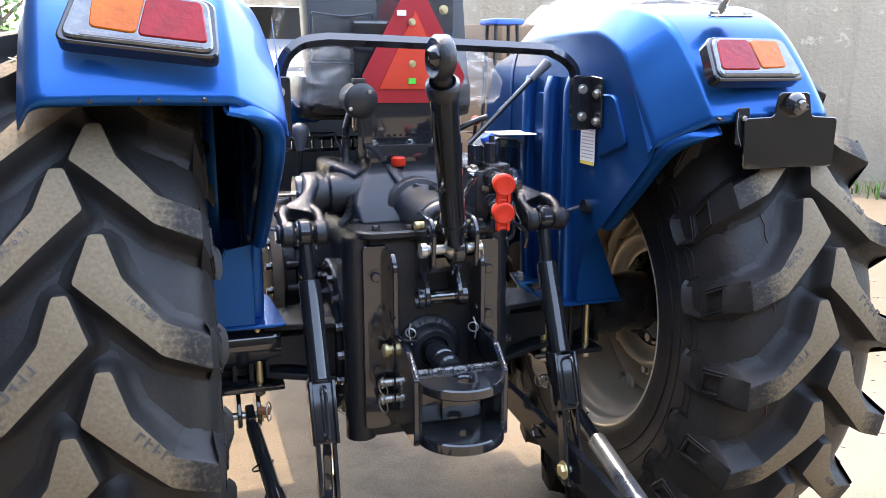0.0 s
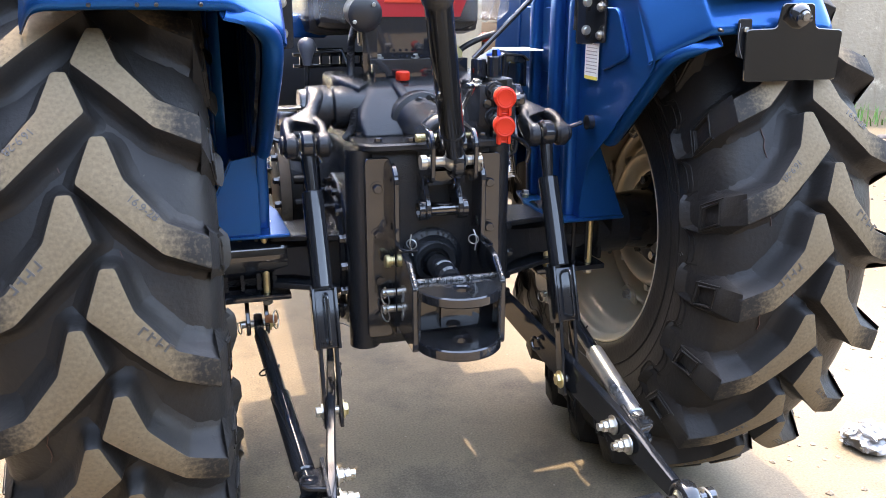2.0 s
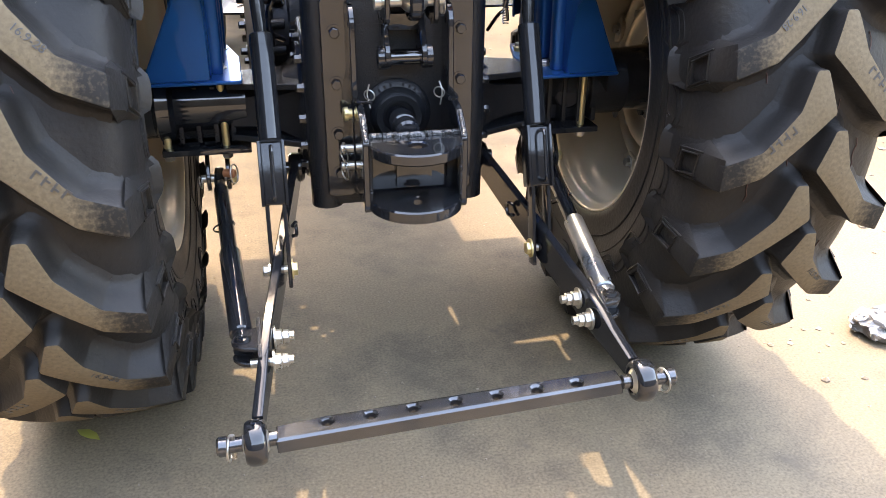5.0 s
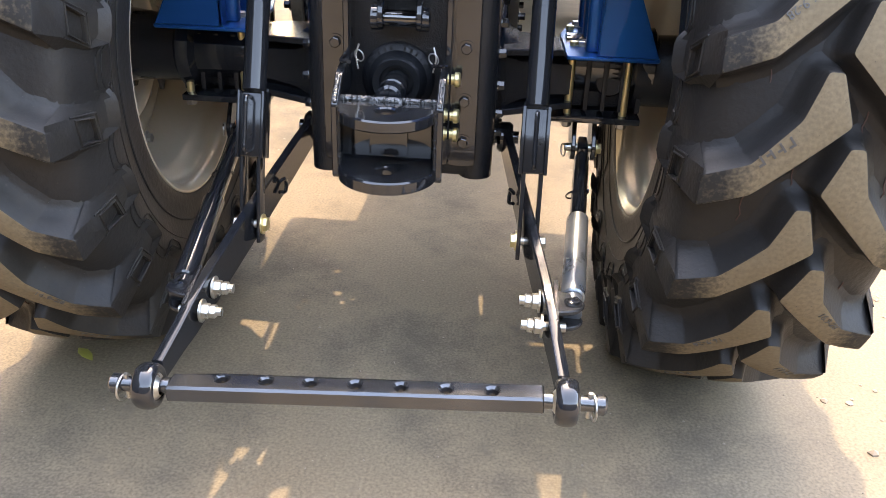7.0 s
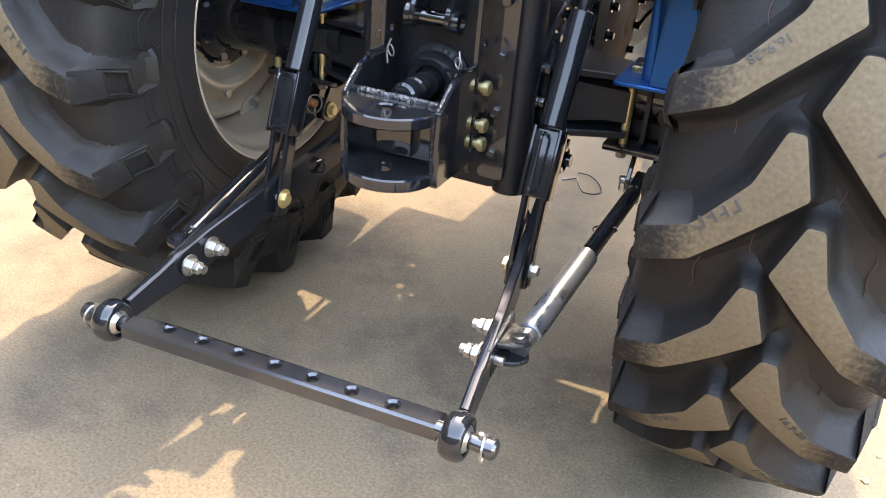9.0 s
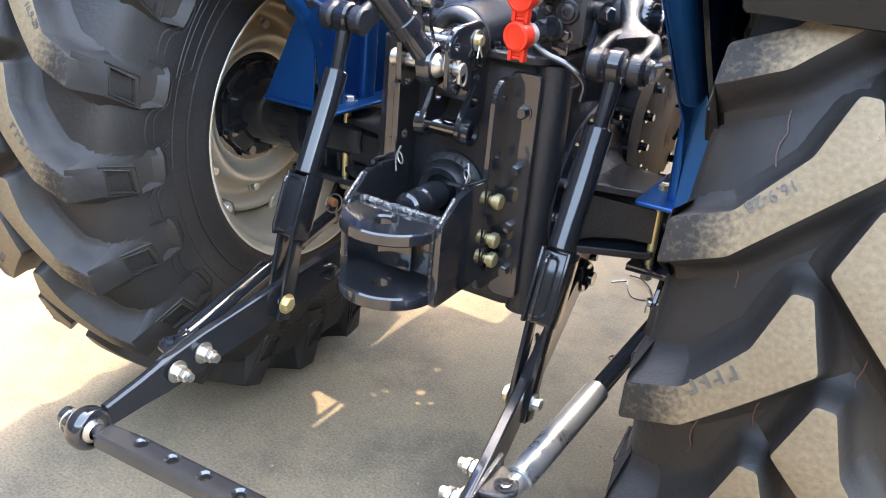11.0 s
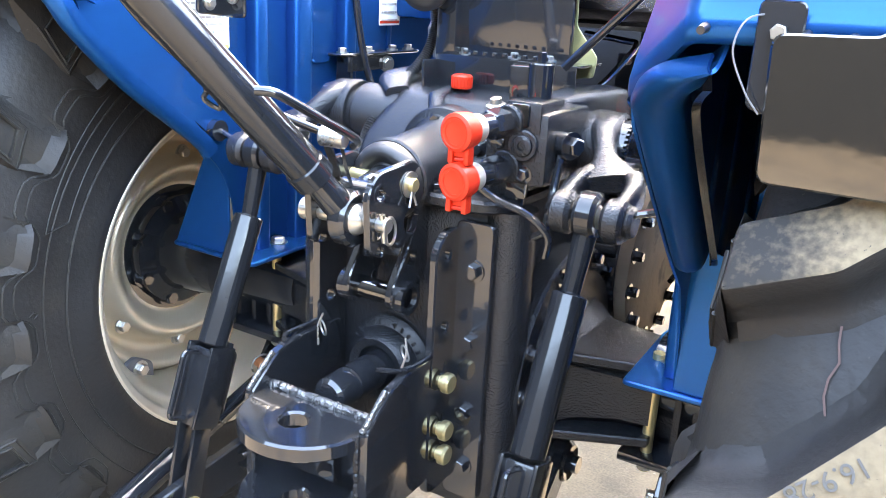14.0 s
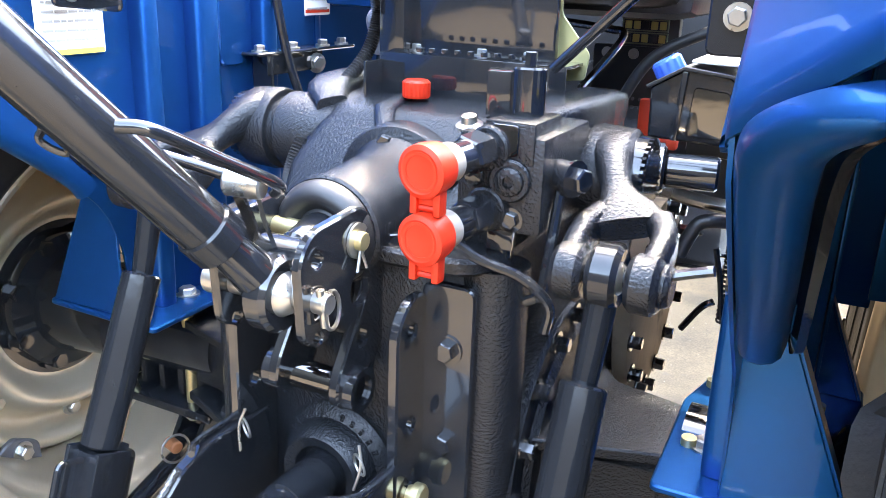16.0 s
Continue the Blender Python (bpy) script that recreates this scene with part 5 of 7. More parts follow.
    part("outer_tube", bm, BLACK if s < 0 else material("worn_black_tube", (0.23, 0.25, 0.27), 0.3, metal=0.75, coat=0.2, var=0.4, scale=20, spots=(0.02, 0.02, 0.022), spot_scale=14, spot_at=0.60), stab)
    bm = bmesh.new()
    rod(bm, st + Vector((-0.04, 0, 0)), st + Vector((0.04, 0, 0)), 0.009, n=14)
    part("pivot_pin", bm, ZINC, stab)
    bolt(stab, st + Vector((0.03, 0, 0)), (1, 0, 0), 0.013, 0.01, YZINC)
    bm = bmesh.new()
    ring_clip(bm, st + Vector((-0.042, 0, -0.008)), 0.014, 0.0016, (1, 0.3, 0))
    part("linch_pin", bm, ZINC, stab)
    cpt = st.lerp(bp, 0.32)
    bm = bmesh.new()
    tube(bm, smooth_path([cpt + Vector((0, -0.018, 0.012)), cpt + Vector((-0.022, -0.012, 0.0)), cpt + Vector((-0.026, 0.004, -0.016)), cpt + Vector((-0.014, 0.012, -0.022)), cpt + Vector((0.016, 0.006, -0.006)), cpt + Vector((0.016, -0.012, 0.01))]), 0.002, 6)
    part("spring_wire", bm, BLACK, stab)

# rusty stabiliser bolt with a wire ring
bm = bmesh.new()
rod(bm, (-0.375, -0.118, 0.520), (-0.350, -0.126, 0.520), 0.0095, n=16, chamfer=0.002)
rust_pin = part("stabiliser_bolt", bm, RUST, tractor, "rusty bolt end with wire ring")
bm = bmesh.new()
ring_clip(bm, (-0.352, -0.128, 0.520), 0.021, 0.0018, (1, -0.35, 0.1))
part("ring", bm, ZINC, rust_pin, "bright wire ring")

# ---- perforated bar between the lower links ----
bar = thing("linkage_drawbar", (0.0, -0.785, 0.3), "steel drawbar with seven pin holes between the lower links", "drawbar")
B0, B1 = Vector((-0.298, -0.782, 0.300)), Vector((0.298, -0.782, 0.325))
bm = bmesh.new()
holes = []
for i in range(7):
    holes.append((-0.214 + 0.0718 * i, -0.776, 0.0095))
plate(bm, rounded([(-0.298, -0.806), (0.298, -0.792), (0.298, -0.752), (-0.298, -0.766)], 0.003), "xy", 0.0, 0.030, holes=holes, bevel=0.004, skew=Matrix.Translation((0, 0, 0.3125)) @ Matrix.Rotation(-math.atan2(0.022, 0.596), 4, "Y"))
DBAR = material("dark_polished_steel", (0.095, 0.098, 0.104), 0.18, metal=0.8, coat=0.3, var=0.35, scale=9, spots=(0.15, 0.15, 0.145), spot_scale=5, spot_at=0.62, rough_var=0.07)
part("bar", bm, DBAR, bar, "dark worn steel bar")
for s in (-1, 1):
    z = 0.305 if s < 0 else 0.335
    bm = bmesh.new()
    rod(bm, (s * 0.296, -0.787, z - 0.002 * s), (s * 0.375, -0.79, z), 0.0125, n=20)
    rod(bm, (s * 0.372, -0.79, z), (s * 0.392, -0.79, z), 0.0165, n=20, chamfer=0.004)
    part("end_pin", bm, DBAR, bar, "dark steel end pin")
    bm = bmesh.new()
    ring_clip(bm, (s * 0.372, -0.79, z - 0.006), 0.021, 0.002, (1, 0.15 * s, 0))
    rod(bm, (s * 0.366, -0.79, z + 0.02), (s * 0.366, -0.79, z - 0.026), 0.004, n=8)
    part("linch_pin", bm, ZINC, bar, "zinc linch pin")

# ---- fenders ----
DZ = {-1: 0.012, 1: -0.036}  # the two fenders sit a little unevenly
ARC = [(0.34, 0.80), (0.34, 1.05), (0.335, 1.22), (0.315, 1.34), (0.25, 1.418), (0.10, 1.444), (-0.15, 1.449), (-0.30, 1.437), (-0.40, 1.395), (-0.475, 1.325), (-0.535, 1.252), (-0.555, 1.222)]
FLARE = {-1: 0.040, 1: -0.003}  # inward sweep of the rear inner corner
WALL = {-1: 0.372, 1: 0.386}  # inner walls


def fender_section(y):
    """(x, depth below the arch line) across the fender: inner wall, chamfer between two rounded creases, crown, rolled outer edge."""
    q = max(0.0, min(1.0, (-0.22 - y) / 0.22))
    d1, x2 = 0.062 + 0.044 * q, 0.428 + 0.014 * q
    corners = [((0.372, d1 + 0.016), 0.0), ((0.372, d1), 0.007), ((x2, 0.004), 0.010 + 0.006 * (1 - q)), ((0.715, 0.0), 0.030), ((0.742, 0.07), 0.0)]
    out = []
    for i, (p, r) in enumerate(corners):
        p = Vector(p)
        if r == 0.0:
            out.append(p)
            continue
        a, b = Vector(corners[i - 1][0]) - p, Vector(corners[i + 1][0]) - p
        st, en = p + a.normalized() * r, p + b.normalized() * r
        out.append(p + a.normalized() * (r * 1.25))
        out += [st * (1 - t) ** 2 + p * 2 * t * (1 - t) + en * t * t for t in (0.0, 0.2, 0.4, 0.6, 0.8, 1.0)]
        out.append(p + b.normalized() * (r * 1.25))
        if i == 2:
            out += [en.lerp(Vector(corners[3][0]), 0.3) - Vector((0, 0.003)), en.lerp(Vector(corners[3][0]), 0.6) - Vector((0, 0.003))]
    return out


def fender(s):
    P = smooth_path([(0, y, z) for y, z in ARC], 5)
    bm = bmesh.new()
    rows, spine = [], []
    for i, p in enumerate(P):
        d = (P[min(i + 1, len(P) - 1)] - P[max(i - 1, 0)]).normalized()
        nrm = Vector((0, -d.z, d.y))
        nrm = -nrm if nrm.z < 0 and abs(nrm.z) > 0.2 else nrm
        if nrm.dot(p - Vector((0, -0.1, 0.9))) < 0:
            nrm = -nrm
        spine.append((p, nrm))
        flare = FLARE[s] * max(0.0, min(1.0, (-0.22 - p.y) / 0.30))
        rows.append([bm.verts.new((s * (x + WALL[s] - 0.372 - flare * max(0.0, min(1.0, (0.50 - x) / 0.12))), p.y - nrm.y * dr, p.z + DZ[s] - nrm.z * dr)) for x, dr in fender_section(p.y)])
    # rolled lip at the rear lower edge
    last = rows[-1]
    for dy, dz in ((0.001, -0.010), (0.005, -0.0155), (0.012, -0.0175), (0.020, -0.017)):
        rows.append([bm.verts.new(v.co + Vector((0, dy, dz))) for v in last])
    for a, b in zip(rows, rows[1:]):
        for k in range(len(a) - 1):
            bm.faces.new((a[k], a[k + 1], b[k + 1], b[k])[::-s])
    thicken(bm, 0.004)
    shell = part("fender", bm, BLUE, tractor, "glossy blue pressed-steel rear fender", 50)
    # inner wall down to the axle foot
    fz = FOOT_Z[s]
    if s < 0:
        edge = [(-0.462, 1.172), (-0.455, 1.122), (-0.375, 1.045), (-0.255, 0.955), (-0.19, 0.888), (-0.168, 0.83), (-0.16, fz)]
    else:
        edge = [(-0.462, 1.124), (-0.448, 1.090), (-0.374, 1.020), (-0.275, 0.930), (-0.20, 0.868), (-0.172, 0.81), (-0.16, fz)]
    top = [(0.30, 1.335 + DZ[s]), (0.38, 1.28), (0.44, 1.20), (0.46, 1.10)]
    for p, nrm in spine:
        if p.y < 0.21:
            dr = fender_section(p.y)[0][1] - 0.008
            top.append((p.y - nrm.y * dr, p.z + DZ[s] - nrm.z * dr))
    top.sort()
    base = sorted(edge + [(0.165, fz), (0.2, 0.9), (0.46, 0.84)])
    bm = bmesh.new()
    prev = None
    for k in range(61):
        y = -0.462 + 0.922 * k / 60
        zt, zb = np.interp(y, *zip(*top)), np.interp(y, *zip(*base))
        x = s * (WALL[s] + 0.0025 - FLARE[s] * max(0.0, min(1.0, (-0.22 - y) / 0.30)))
        row = [bm.verts.new((x, y, zb + (max(zt, zb + 0.004) - zb) * j / 8)) for j in range(9)]
        if prev:
            for j in range(8):
                bm.faces.new((prev[j], row[j], row[j + 1], prev[j + 1]) if s < 0 else (prev[j + 1], row[j + 1], row[j], prev[j]))
        prev = row
    thicken(bm, 0.003)
    part("inner_wall", bm, BLUE, shell, angle=25)
    # pressed vertical channels and panels
    for y, w in ((-0.115, 0.03), (-0.012, 0.045), (0.12, 0.035)):
        bm = bmesh.new()
        loft(bm, [((s * (WALL[s] - 0.004), y, fz + 0.005), 0.016, w / 2), ((s * (WALL[s] - 0.006), y, 0.8), 0.016, w / 2), ((s * (WALL[s] - 0.006), y, 1.22), 0.016, w / 2), ((s * (WALL[s] - 0.001), y, 1.25), 0.01, w / 2)], 20, 4.0)
        part("pressed_rib", bm, BLUE, shell)
    bm = bmesh.new()
    plate(bm, rounded([(-0.31, 1.215), (-0.245, 1.215), (-0.245, 1.075), (-0.365, 1.115)], 0.02), "yz", s * (WALL[s] + 0.0005), 0.009, bevel=0.003)
    part("pressed_panel", bm, BLUE, shell)
    for y0, y1 in ((0.025, 0.085), (0.155, 0.23)):
        bm = bmesh.new()
        plate(bm, rounded([(y0, 1.05), (y1, 1.05), (y1, 1.21), (y0, 1.21)], 0.02), "yz", s * (WALL[s] - 0.001), 0.008, bevel=0.003)
        part("pressed_panel", bm, BLUE, shell)
    # pressed channel band along the rear edge of the wall
    bm = bmesh.new()
    E = smooth_path([(s * (WALL[s] + x), y, z) for x, y, z in [(0.085 - FLARE[s] * 0.6, -0.545, edge[0][1] + (0.041 if s < 0 else 0.030)), (0.042 - FLARE[s] * 0.9, -0.525, edge[0][1] + (0.026 if s < 0 else 0.018)), (0.012 - FLARE[s], -0.487, edge[0][1] - 0.004)] + [(0.006 - FLARE[s] * (0.95 - 0.12 * k), *q) for k, q in enumerate(edge[1:4] + [(-0.225, 0.924) if s < 0 else (-0.258, 0.917)])]], 6)
    prev = None
    n = len(E)
    for i, p in enumerate(E):
        w = ((0.038 if s < 0 else 0.050) - 0.018 * i / n) * min(1.0, 0.2 + i / 10)
        row = []
        for f, back in ((0.0, 0.010), (0.0, 0.0), (0.10, -0.006), (0.30, -0.010), (0.55, -0.011), (0.8, -0.008), (0.95, -0.002), (1.0, 0.008), (1.0, 0.02)):
            row.append(bm.verts.new(p + Vector((s * w * f, back * 0.75, back * 0.66))))
        if prev:
            for k in range(len(row) - 1):
                bm.faces.new((prev[k], row[k], row[k + 1], prev[k + 1]))
        prev = row
    bm.faces.new(prev)
    thicken(bm, 0.003)
    part("return_flange", bm, BLUE, shell, angle=50)
    # black edging strip along the band, and upright stiffeners in the wheel arch
    bm = bmesh.new()
    T = [p + Vector((s * ((0.044 if s < 0 else 0.056) - 0.018 * i / n), 0.012, 0.010)) for i, p in enumerate(E) if i > 9]
    tube(bm, T, 0.006, flat=(0.007, 0.02))
    part("edging_strip", bm, BLACK, shell, "black edging strip")
    for x, y, z0, z1, w in ((0.452, 0.02, 0.83, 1.33, 0.05), (0.515, 0.10, 0.9, 1.34, 0.05), (0.585, 0.06, 1.0, 1.36, 0.06)):
        bm = bmesh.new()
        box(bm, (s * x, y, (z0 + z1) / 2 + DZ[s]), (0.004, w, z1 - z0), (0, 0, s * 8), 0.001)
        box(bm, (s * (x - 0.012), y - w / 2, (z0 + z1) / 2 + DZ[s]), (0.024, 0.004, z1 - z0), (0, 0, s * 8), 0.001)
        part("stiffener", bm, BLUE, shell)
    # foot and gussets on the axle
    bm = bmesh.new()
    back = -0.187 if s < 0 else -0.170
    plate(bm, rounded([(s * 0.350, 0.165), (s * 0.320, 0.03), (s * (0.313 if s < 0 else 0.325), back), (s * 0.512, back + 0.004), (s * 0.512, 0.165)], 0.009), "xy", fz, 0.008, bevel=0.002)
    part("axle_foot", bm, BLUE, shell)
    for y in (back + 0.012, 0.13):
        bm = bmesh.new()
        plate(bm, [(s * (WALL[s] + 0.004), fz + 0.004), (s * 0.506, fz + 0.004), (s * 0.428, 0.905), (s * (WALL[s] + 0.004), 0.915)], "xz", y, 0.005, bevel=0.001)
        plate(bm, [(s * 0.506, fz + 0.004), (s * 0.509, fz + 0.004), (s * 0.431, 0.905), (s * 0.428, 0.905)], "xz", y + 0.012, 0.024, bevel=0.0)
        part("gusset", bm, BLUE, shell)
    for x, y in ((0.363, -0.072), (0.363, 0.12)):
        bolt(shell, (s * x, y, fz + 0.004), (0, 0, 1), 0.012, 0.009, ZINC)
    # weld runs between gusset and wall
    bm = bmesh.new()
    tube(bm, [(s * (WALL[s] + 0.006), -0.119 + 0.001 * math.sin(k), fz + 0.01 + 0.01 * k) for k in range(17)], [0.003 + 0.0012 * math.sin(k * 2.3) for k in range(17)], 6)
    part("weld_run", bm, BLUE, shell)
    # rivets on the rear lip
    for x in (0.469, 0.535, 0.563, 0.632):
        bm = bmesh.new()
        rod(bm, (s * x, -0.55, 1.214 + DZ[s]), (s * x, -0.562, 1.212 + DZ[s]), 0.004, 0.003, n=10)
        part("rivet", bm, PLASTIC, shell)
    # hooked retaining rod through the wall
    bm = bmesh.new()
    rod(bm, (s * (WALL[s] + 0.002), -0.205, 0.958), (s * (WALL[s] - 0.012), -0.205, 0.958), 0.017, n=18)
    tube(bm, smooth_path([(s * 0.362, -0.205, 0.958), (s * 0.34, -0.205, 0.951), (s * 0.318, -0.208, 0.944)]), 0.005, 8)
    part("retaining_hook", bm, BLACK, shell, "black hooked retaining rod")
    return shell


def tail_lamp(s):
    m = pose(s * 0.55, -0.515, 1.316 + DZ[s] * 1.1, -36, 0, s * 5) @ Matrix.Rotation(radians(8.0 if s < 0 else 0.0), 4, "Y")
    f = 1.07 if s < 0 else 1.0

    def pl(bm, pts, h, t, r=0.014):
        plate(bm, rounded([(s * u * f, v * f) for u, v in pts], r), "xy", 0, t, bevel=0.003, skew=m @ Matrix.Rotation(math.pi / 2, 4, "X") @ Matrix.Translation((0, 0, h)))

    bm = bmesh.new()
    pl(bm, [(-0.112, -0.050), (0.110, -0.050), (0.098, 0.050), (-0.094, 0.050)], 0.009, 0.028, 0.020)
    lamp = part("tail_lamp", bm, BLACK, tractor, "rectangular tail lamp with red and amber lenses")
    bm = bmesh.new()
    pl(bm, [(-0.104, -0.044), (0.102, -0.044), (0.090, 0.044), (-0.086, 0.044)], 0.024, 0.010, 0.018)
    part("clear_cover", bm, CHROMELENS, lamp, "smoky clear lens over reflector")
    bm = bmesh.new()
    pl(bm, [(-0.094, -0.031), (0.001, -0.031), (-0.002, 0.038), (-0.078, 0.038)], 0.0285, 0.006, 0.010)
    part("red_lens", bm, REDLENS, lamp, "ribbed red lens")
    bm = bmesh.new()
    pl(bm, [(0.003, -0.029), (0.066, -0.026), (0.070, 0.036), (0.000, 0.038)], 0.0285, 0.006, 0.010)
    part("amber_lens", bm, AMBER, lamp, "ribbed amber lens")
    # fine ribbed reflector strip along the lower edge
    bm = bmesh.new()
    pl(bm, [(-0.09, -0.040), (0.076, -0.040), (0.074, -0.034), (-0.089, -0.034)], 0.0290, 0.002, 0.002)
    part("reflector_strip", bm, DARKGREY, lamp)


for s in (-1, 1):
    fender(s)
    tail_lamp(s)

# number plate holder on one fender
bm = bmesh.new()
plate(bm, rounded([(0.520, 1.080), (0.733, 1.080), (0.736, 1.176), (0.672, 1.180), (0.664, 1.226), (0.592, 1.226), (0.584, 1.180), (0.516, 1.178)], 0.010), "xz", -0.566, 0.005)
holder = part("number_plate_holder", bm, NPLATE, tractor, "blank glossy black number plate holder")
bm = bmesh.new()
plate(bm, rounded([(0.504, 1.128), (0.534, 1.120), (0.534, 1.198), (0.504, 1.198)], 0.006), "xz", -0.558, 0.004)
part("bracket", bm, BLACK, holder)
bm = bmesh.new()
lathe(bm, [(0.0, 0.0), (0.0, 0.024), (0.008, 0.023), (0.018, 0.016), (0.022, 0.0)], (0.627, -0.569, 1.203), (0, -1, -0.2), 24)
box(bm, (0.627, -0.583, 1.198), (0.034, 0.016, 0.012), (0, 0, 0), 0.003)
part("plate_lamp", bm, BLACK, holder, "small black plate lamp")
bm = bmesh.new()
lathe(bm, [(0.020, 0.0), (0.020, 0.011), (0.026, 0.008), (0.027, 0.0)], (0.627, -0.569, 1.206), (0, -1, -0.2), 20)
part("lamp_glass", bm, CHROMELENS, holder, "smoky lamp glass")
bolt(holder, (0.519, -0.560, 1.178), (0, -1, 0), 0.0055, 0.004, ZINC, washer=False)
bm = bmesh.new()
tube(bm, smooth_path([(0.515, -0.55, 1.19), (0.50, -0.57, 1.185), (0.495, -0.575, 1.165), (0.505, -0.57, 1.14), (0.515, -0.565, 1.125)]), 0.0007, 6)
part("wire", bm, DARKGREY, holder, "thin grey wire")
# ---- grab bar ----
bm = bmesh.new()
pts = smooth_path([(-0.312, -0.2, 1.190), (-0.311, -0.2, 1.235), (-0.296, -0.2, 1.288), (-0.262, -0.2, 1.319), (-0.21, -0.2, 1.328)], 6) + smooth_path([(-0.1, -0.2, 1.325), (0.24, -0.2, 1.312), (0.29, -0.2, 1.304), (0.328, -0.2, 1.282), (0.345, -0.2, 1.25), (0.346, -0.2, 1.165)], 6)
tube(bm, pts, 0.0, flat=(0.018, 0.018))
grab = part("grab_bar", bm, BLACK, tractor, "black square-tube grab bar")
for s, x in ((-1, -0.335), (1, 0.378)):
    bm = bmesh.new()
    plate(bm, rounded([(x, 1.135), (x - s * 0.046, 1.135), (x - s * 0.046, 1.255), (x, 1.255)], 0.008), "xz", -0.216, 0.006)
    part("bracket", bm, BLACK, grab)
    bm = bmesh.new()
    plate(bm, rounded([(-0.212, 1.135), (-0.268, 1.14), (-0.268, 1.25), (-0.212, 1.255)], 0.008), "yz", x, 0.006)
    part("bracket", bm, BLACK, grab)
    for z in (1.225, 1.165):
        bolt(grab, (x - s * 0.024, -0.220, z), (0, -1, 0), 0.0075, 0.006, ZINC)
        bolt(grab, (x - s * 0.003, -0.246, z - 0.01), (-s, 0, 0), 0.0075, 0.006, ZINC)

# ---- remote valve with couplers ----
bm = bmesh.new()
box(bm, (0.158, -0.130, 1.003), (0.088, 0.135, 0.094), (0, 0, 0), 0.007)
valve = part("remote_valve", bm, CAST, tractor, "black hydraulic remote valve block")
bm = bmesh.new()
box(bm, (0.167, -0.163, 1.043), (0.050, 0.074, 0.040), (0, 0, 0), 0.004)
part("valve_head", bm, CAST, valve)
bm = bmesh.new()
box(bm, (0.135, -0.135, 0.950), (0.050, 0.100, 0.030), (0, 0, 0), 0.006)
part("mounting_foot", bm, CAST, valve)
for z in (1.037, 0.979):
    bm = bmesh.new()
    rod(bm, (0.150, -0.19, z), (0.148, -0.206, z - 0.001), 0.0225, 0.0215, n=28, chamfer=0.002)
    part("port_boss", bm, CAST, valve)
bm = bmesh.new()
lathe(bm, [(0.0, 0.0), (0.0, 0.0205), (0.006, 0.0205), (0.008, 0.0185), (0.008, 0.0145), (0.011, 0.0135), (0.012, 0.012), (0.012, 0.0055), (0.006, 0.005), (0.006, 0.0)], (0.170, -0.197, 1.008), (0.12, -1, 0), 32)
part("socket_plug", bm, FORGED, valve, "round socket plug")
bm = bmesh.new()
lathe(bm, [(0.0, 0.0), (0.0, 0.0105), (0.003, 0.0105), (0.0045, 0.0085), (0.0035, 0.0)], (0.133, -0.197, 1.008), (0, -1, 0), 24)
box(bm, (0.133, -0.2012, 1.008), (0.017, 0.002, 0.0022), (0, 25, 0), 0)
part("slotted_plug", bm, BLACK, valve, "slotted screw plug")
bolt(valve, (0.172, -0.197, 0.970), (0.1, -1, 0), 0.0085, 0.006, BLACK)
# plug hanging below the block
bm = bmesh.new()
box(bm, (0.158, -0.182, 0.947), (0.026, 0.026, 0.022), (0, 0, 12), 0.003)
rod(bm, (0.158, -0.182, 0.94), (0.158, -0.182, 0.916), 0.0105, n=20, chamfer=0.002)
part("drain_plug", bm, BLACK, valve, "square-headed drain plug")
# relief valve cartridge and square post
bm = bmesh.new()
lathe(bm, [(0.0, 0.0), (0.0, 0.0165), (0.048, 0.0165), (0.050, 0.0150), (0.0505, 0.0)], (0.165, -0.152, 1.058), (0, 0, 1), 36)
rod(bm, (0.165, -0.152, 1.10), (0.165, -0.152, 1.122), 0.006, n=6, chamfer=0.001)
part("relief_valve", bm, BLACK, valve, "glossy black valve cartridge")
bm = bmesh.new()
box(bm, (0.131, -0.140, 1.078), (0.026, 0.026, 0.048), (0, 0, 18), 0.003)
part("square_post", bm, BLACK, valve)
bm = bmesh.new()
plate(bm, rounded([(0.150, 1.031), (0.177, 1.031), (0.177, 1.060), (0.150, 1.060)], 0.004), "xz", -0.2015, 0.002, bevel=0.0008)
part("data_plate", bm, NPLATE, valve, "small glossy black data plate")
bm = bmesh.new()
lathe(bm, [(0.0, 0.0), (0.0, 0.013), (0.004, 0.0135), (0.006, 0.008), (0.013, 0.0075), (0.014, 0.0)], (0.114, -0.172, 1.047), (0, -0.25, 1), 24)
part("breather", bm, ZINC, valve, "bright breather screw")
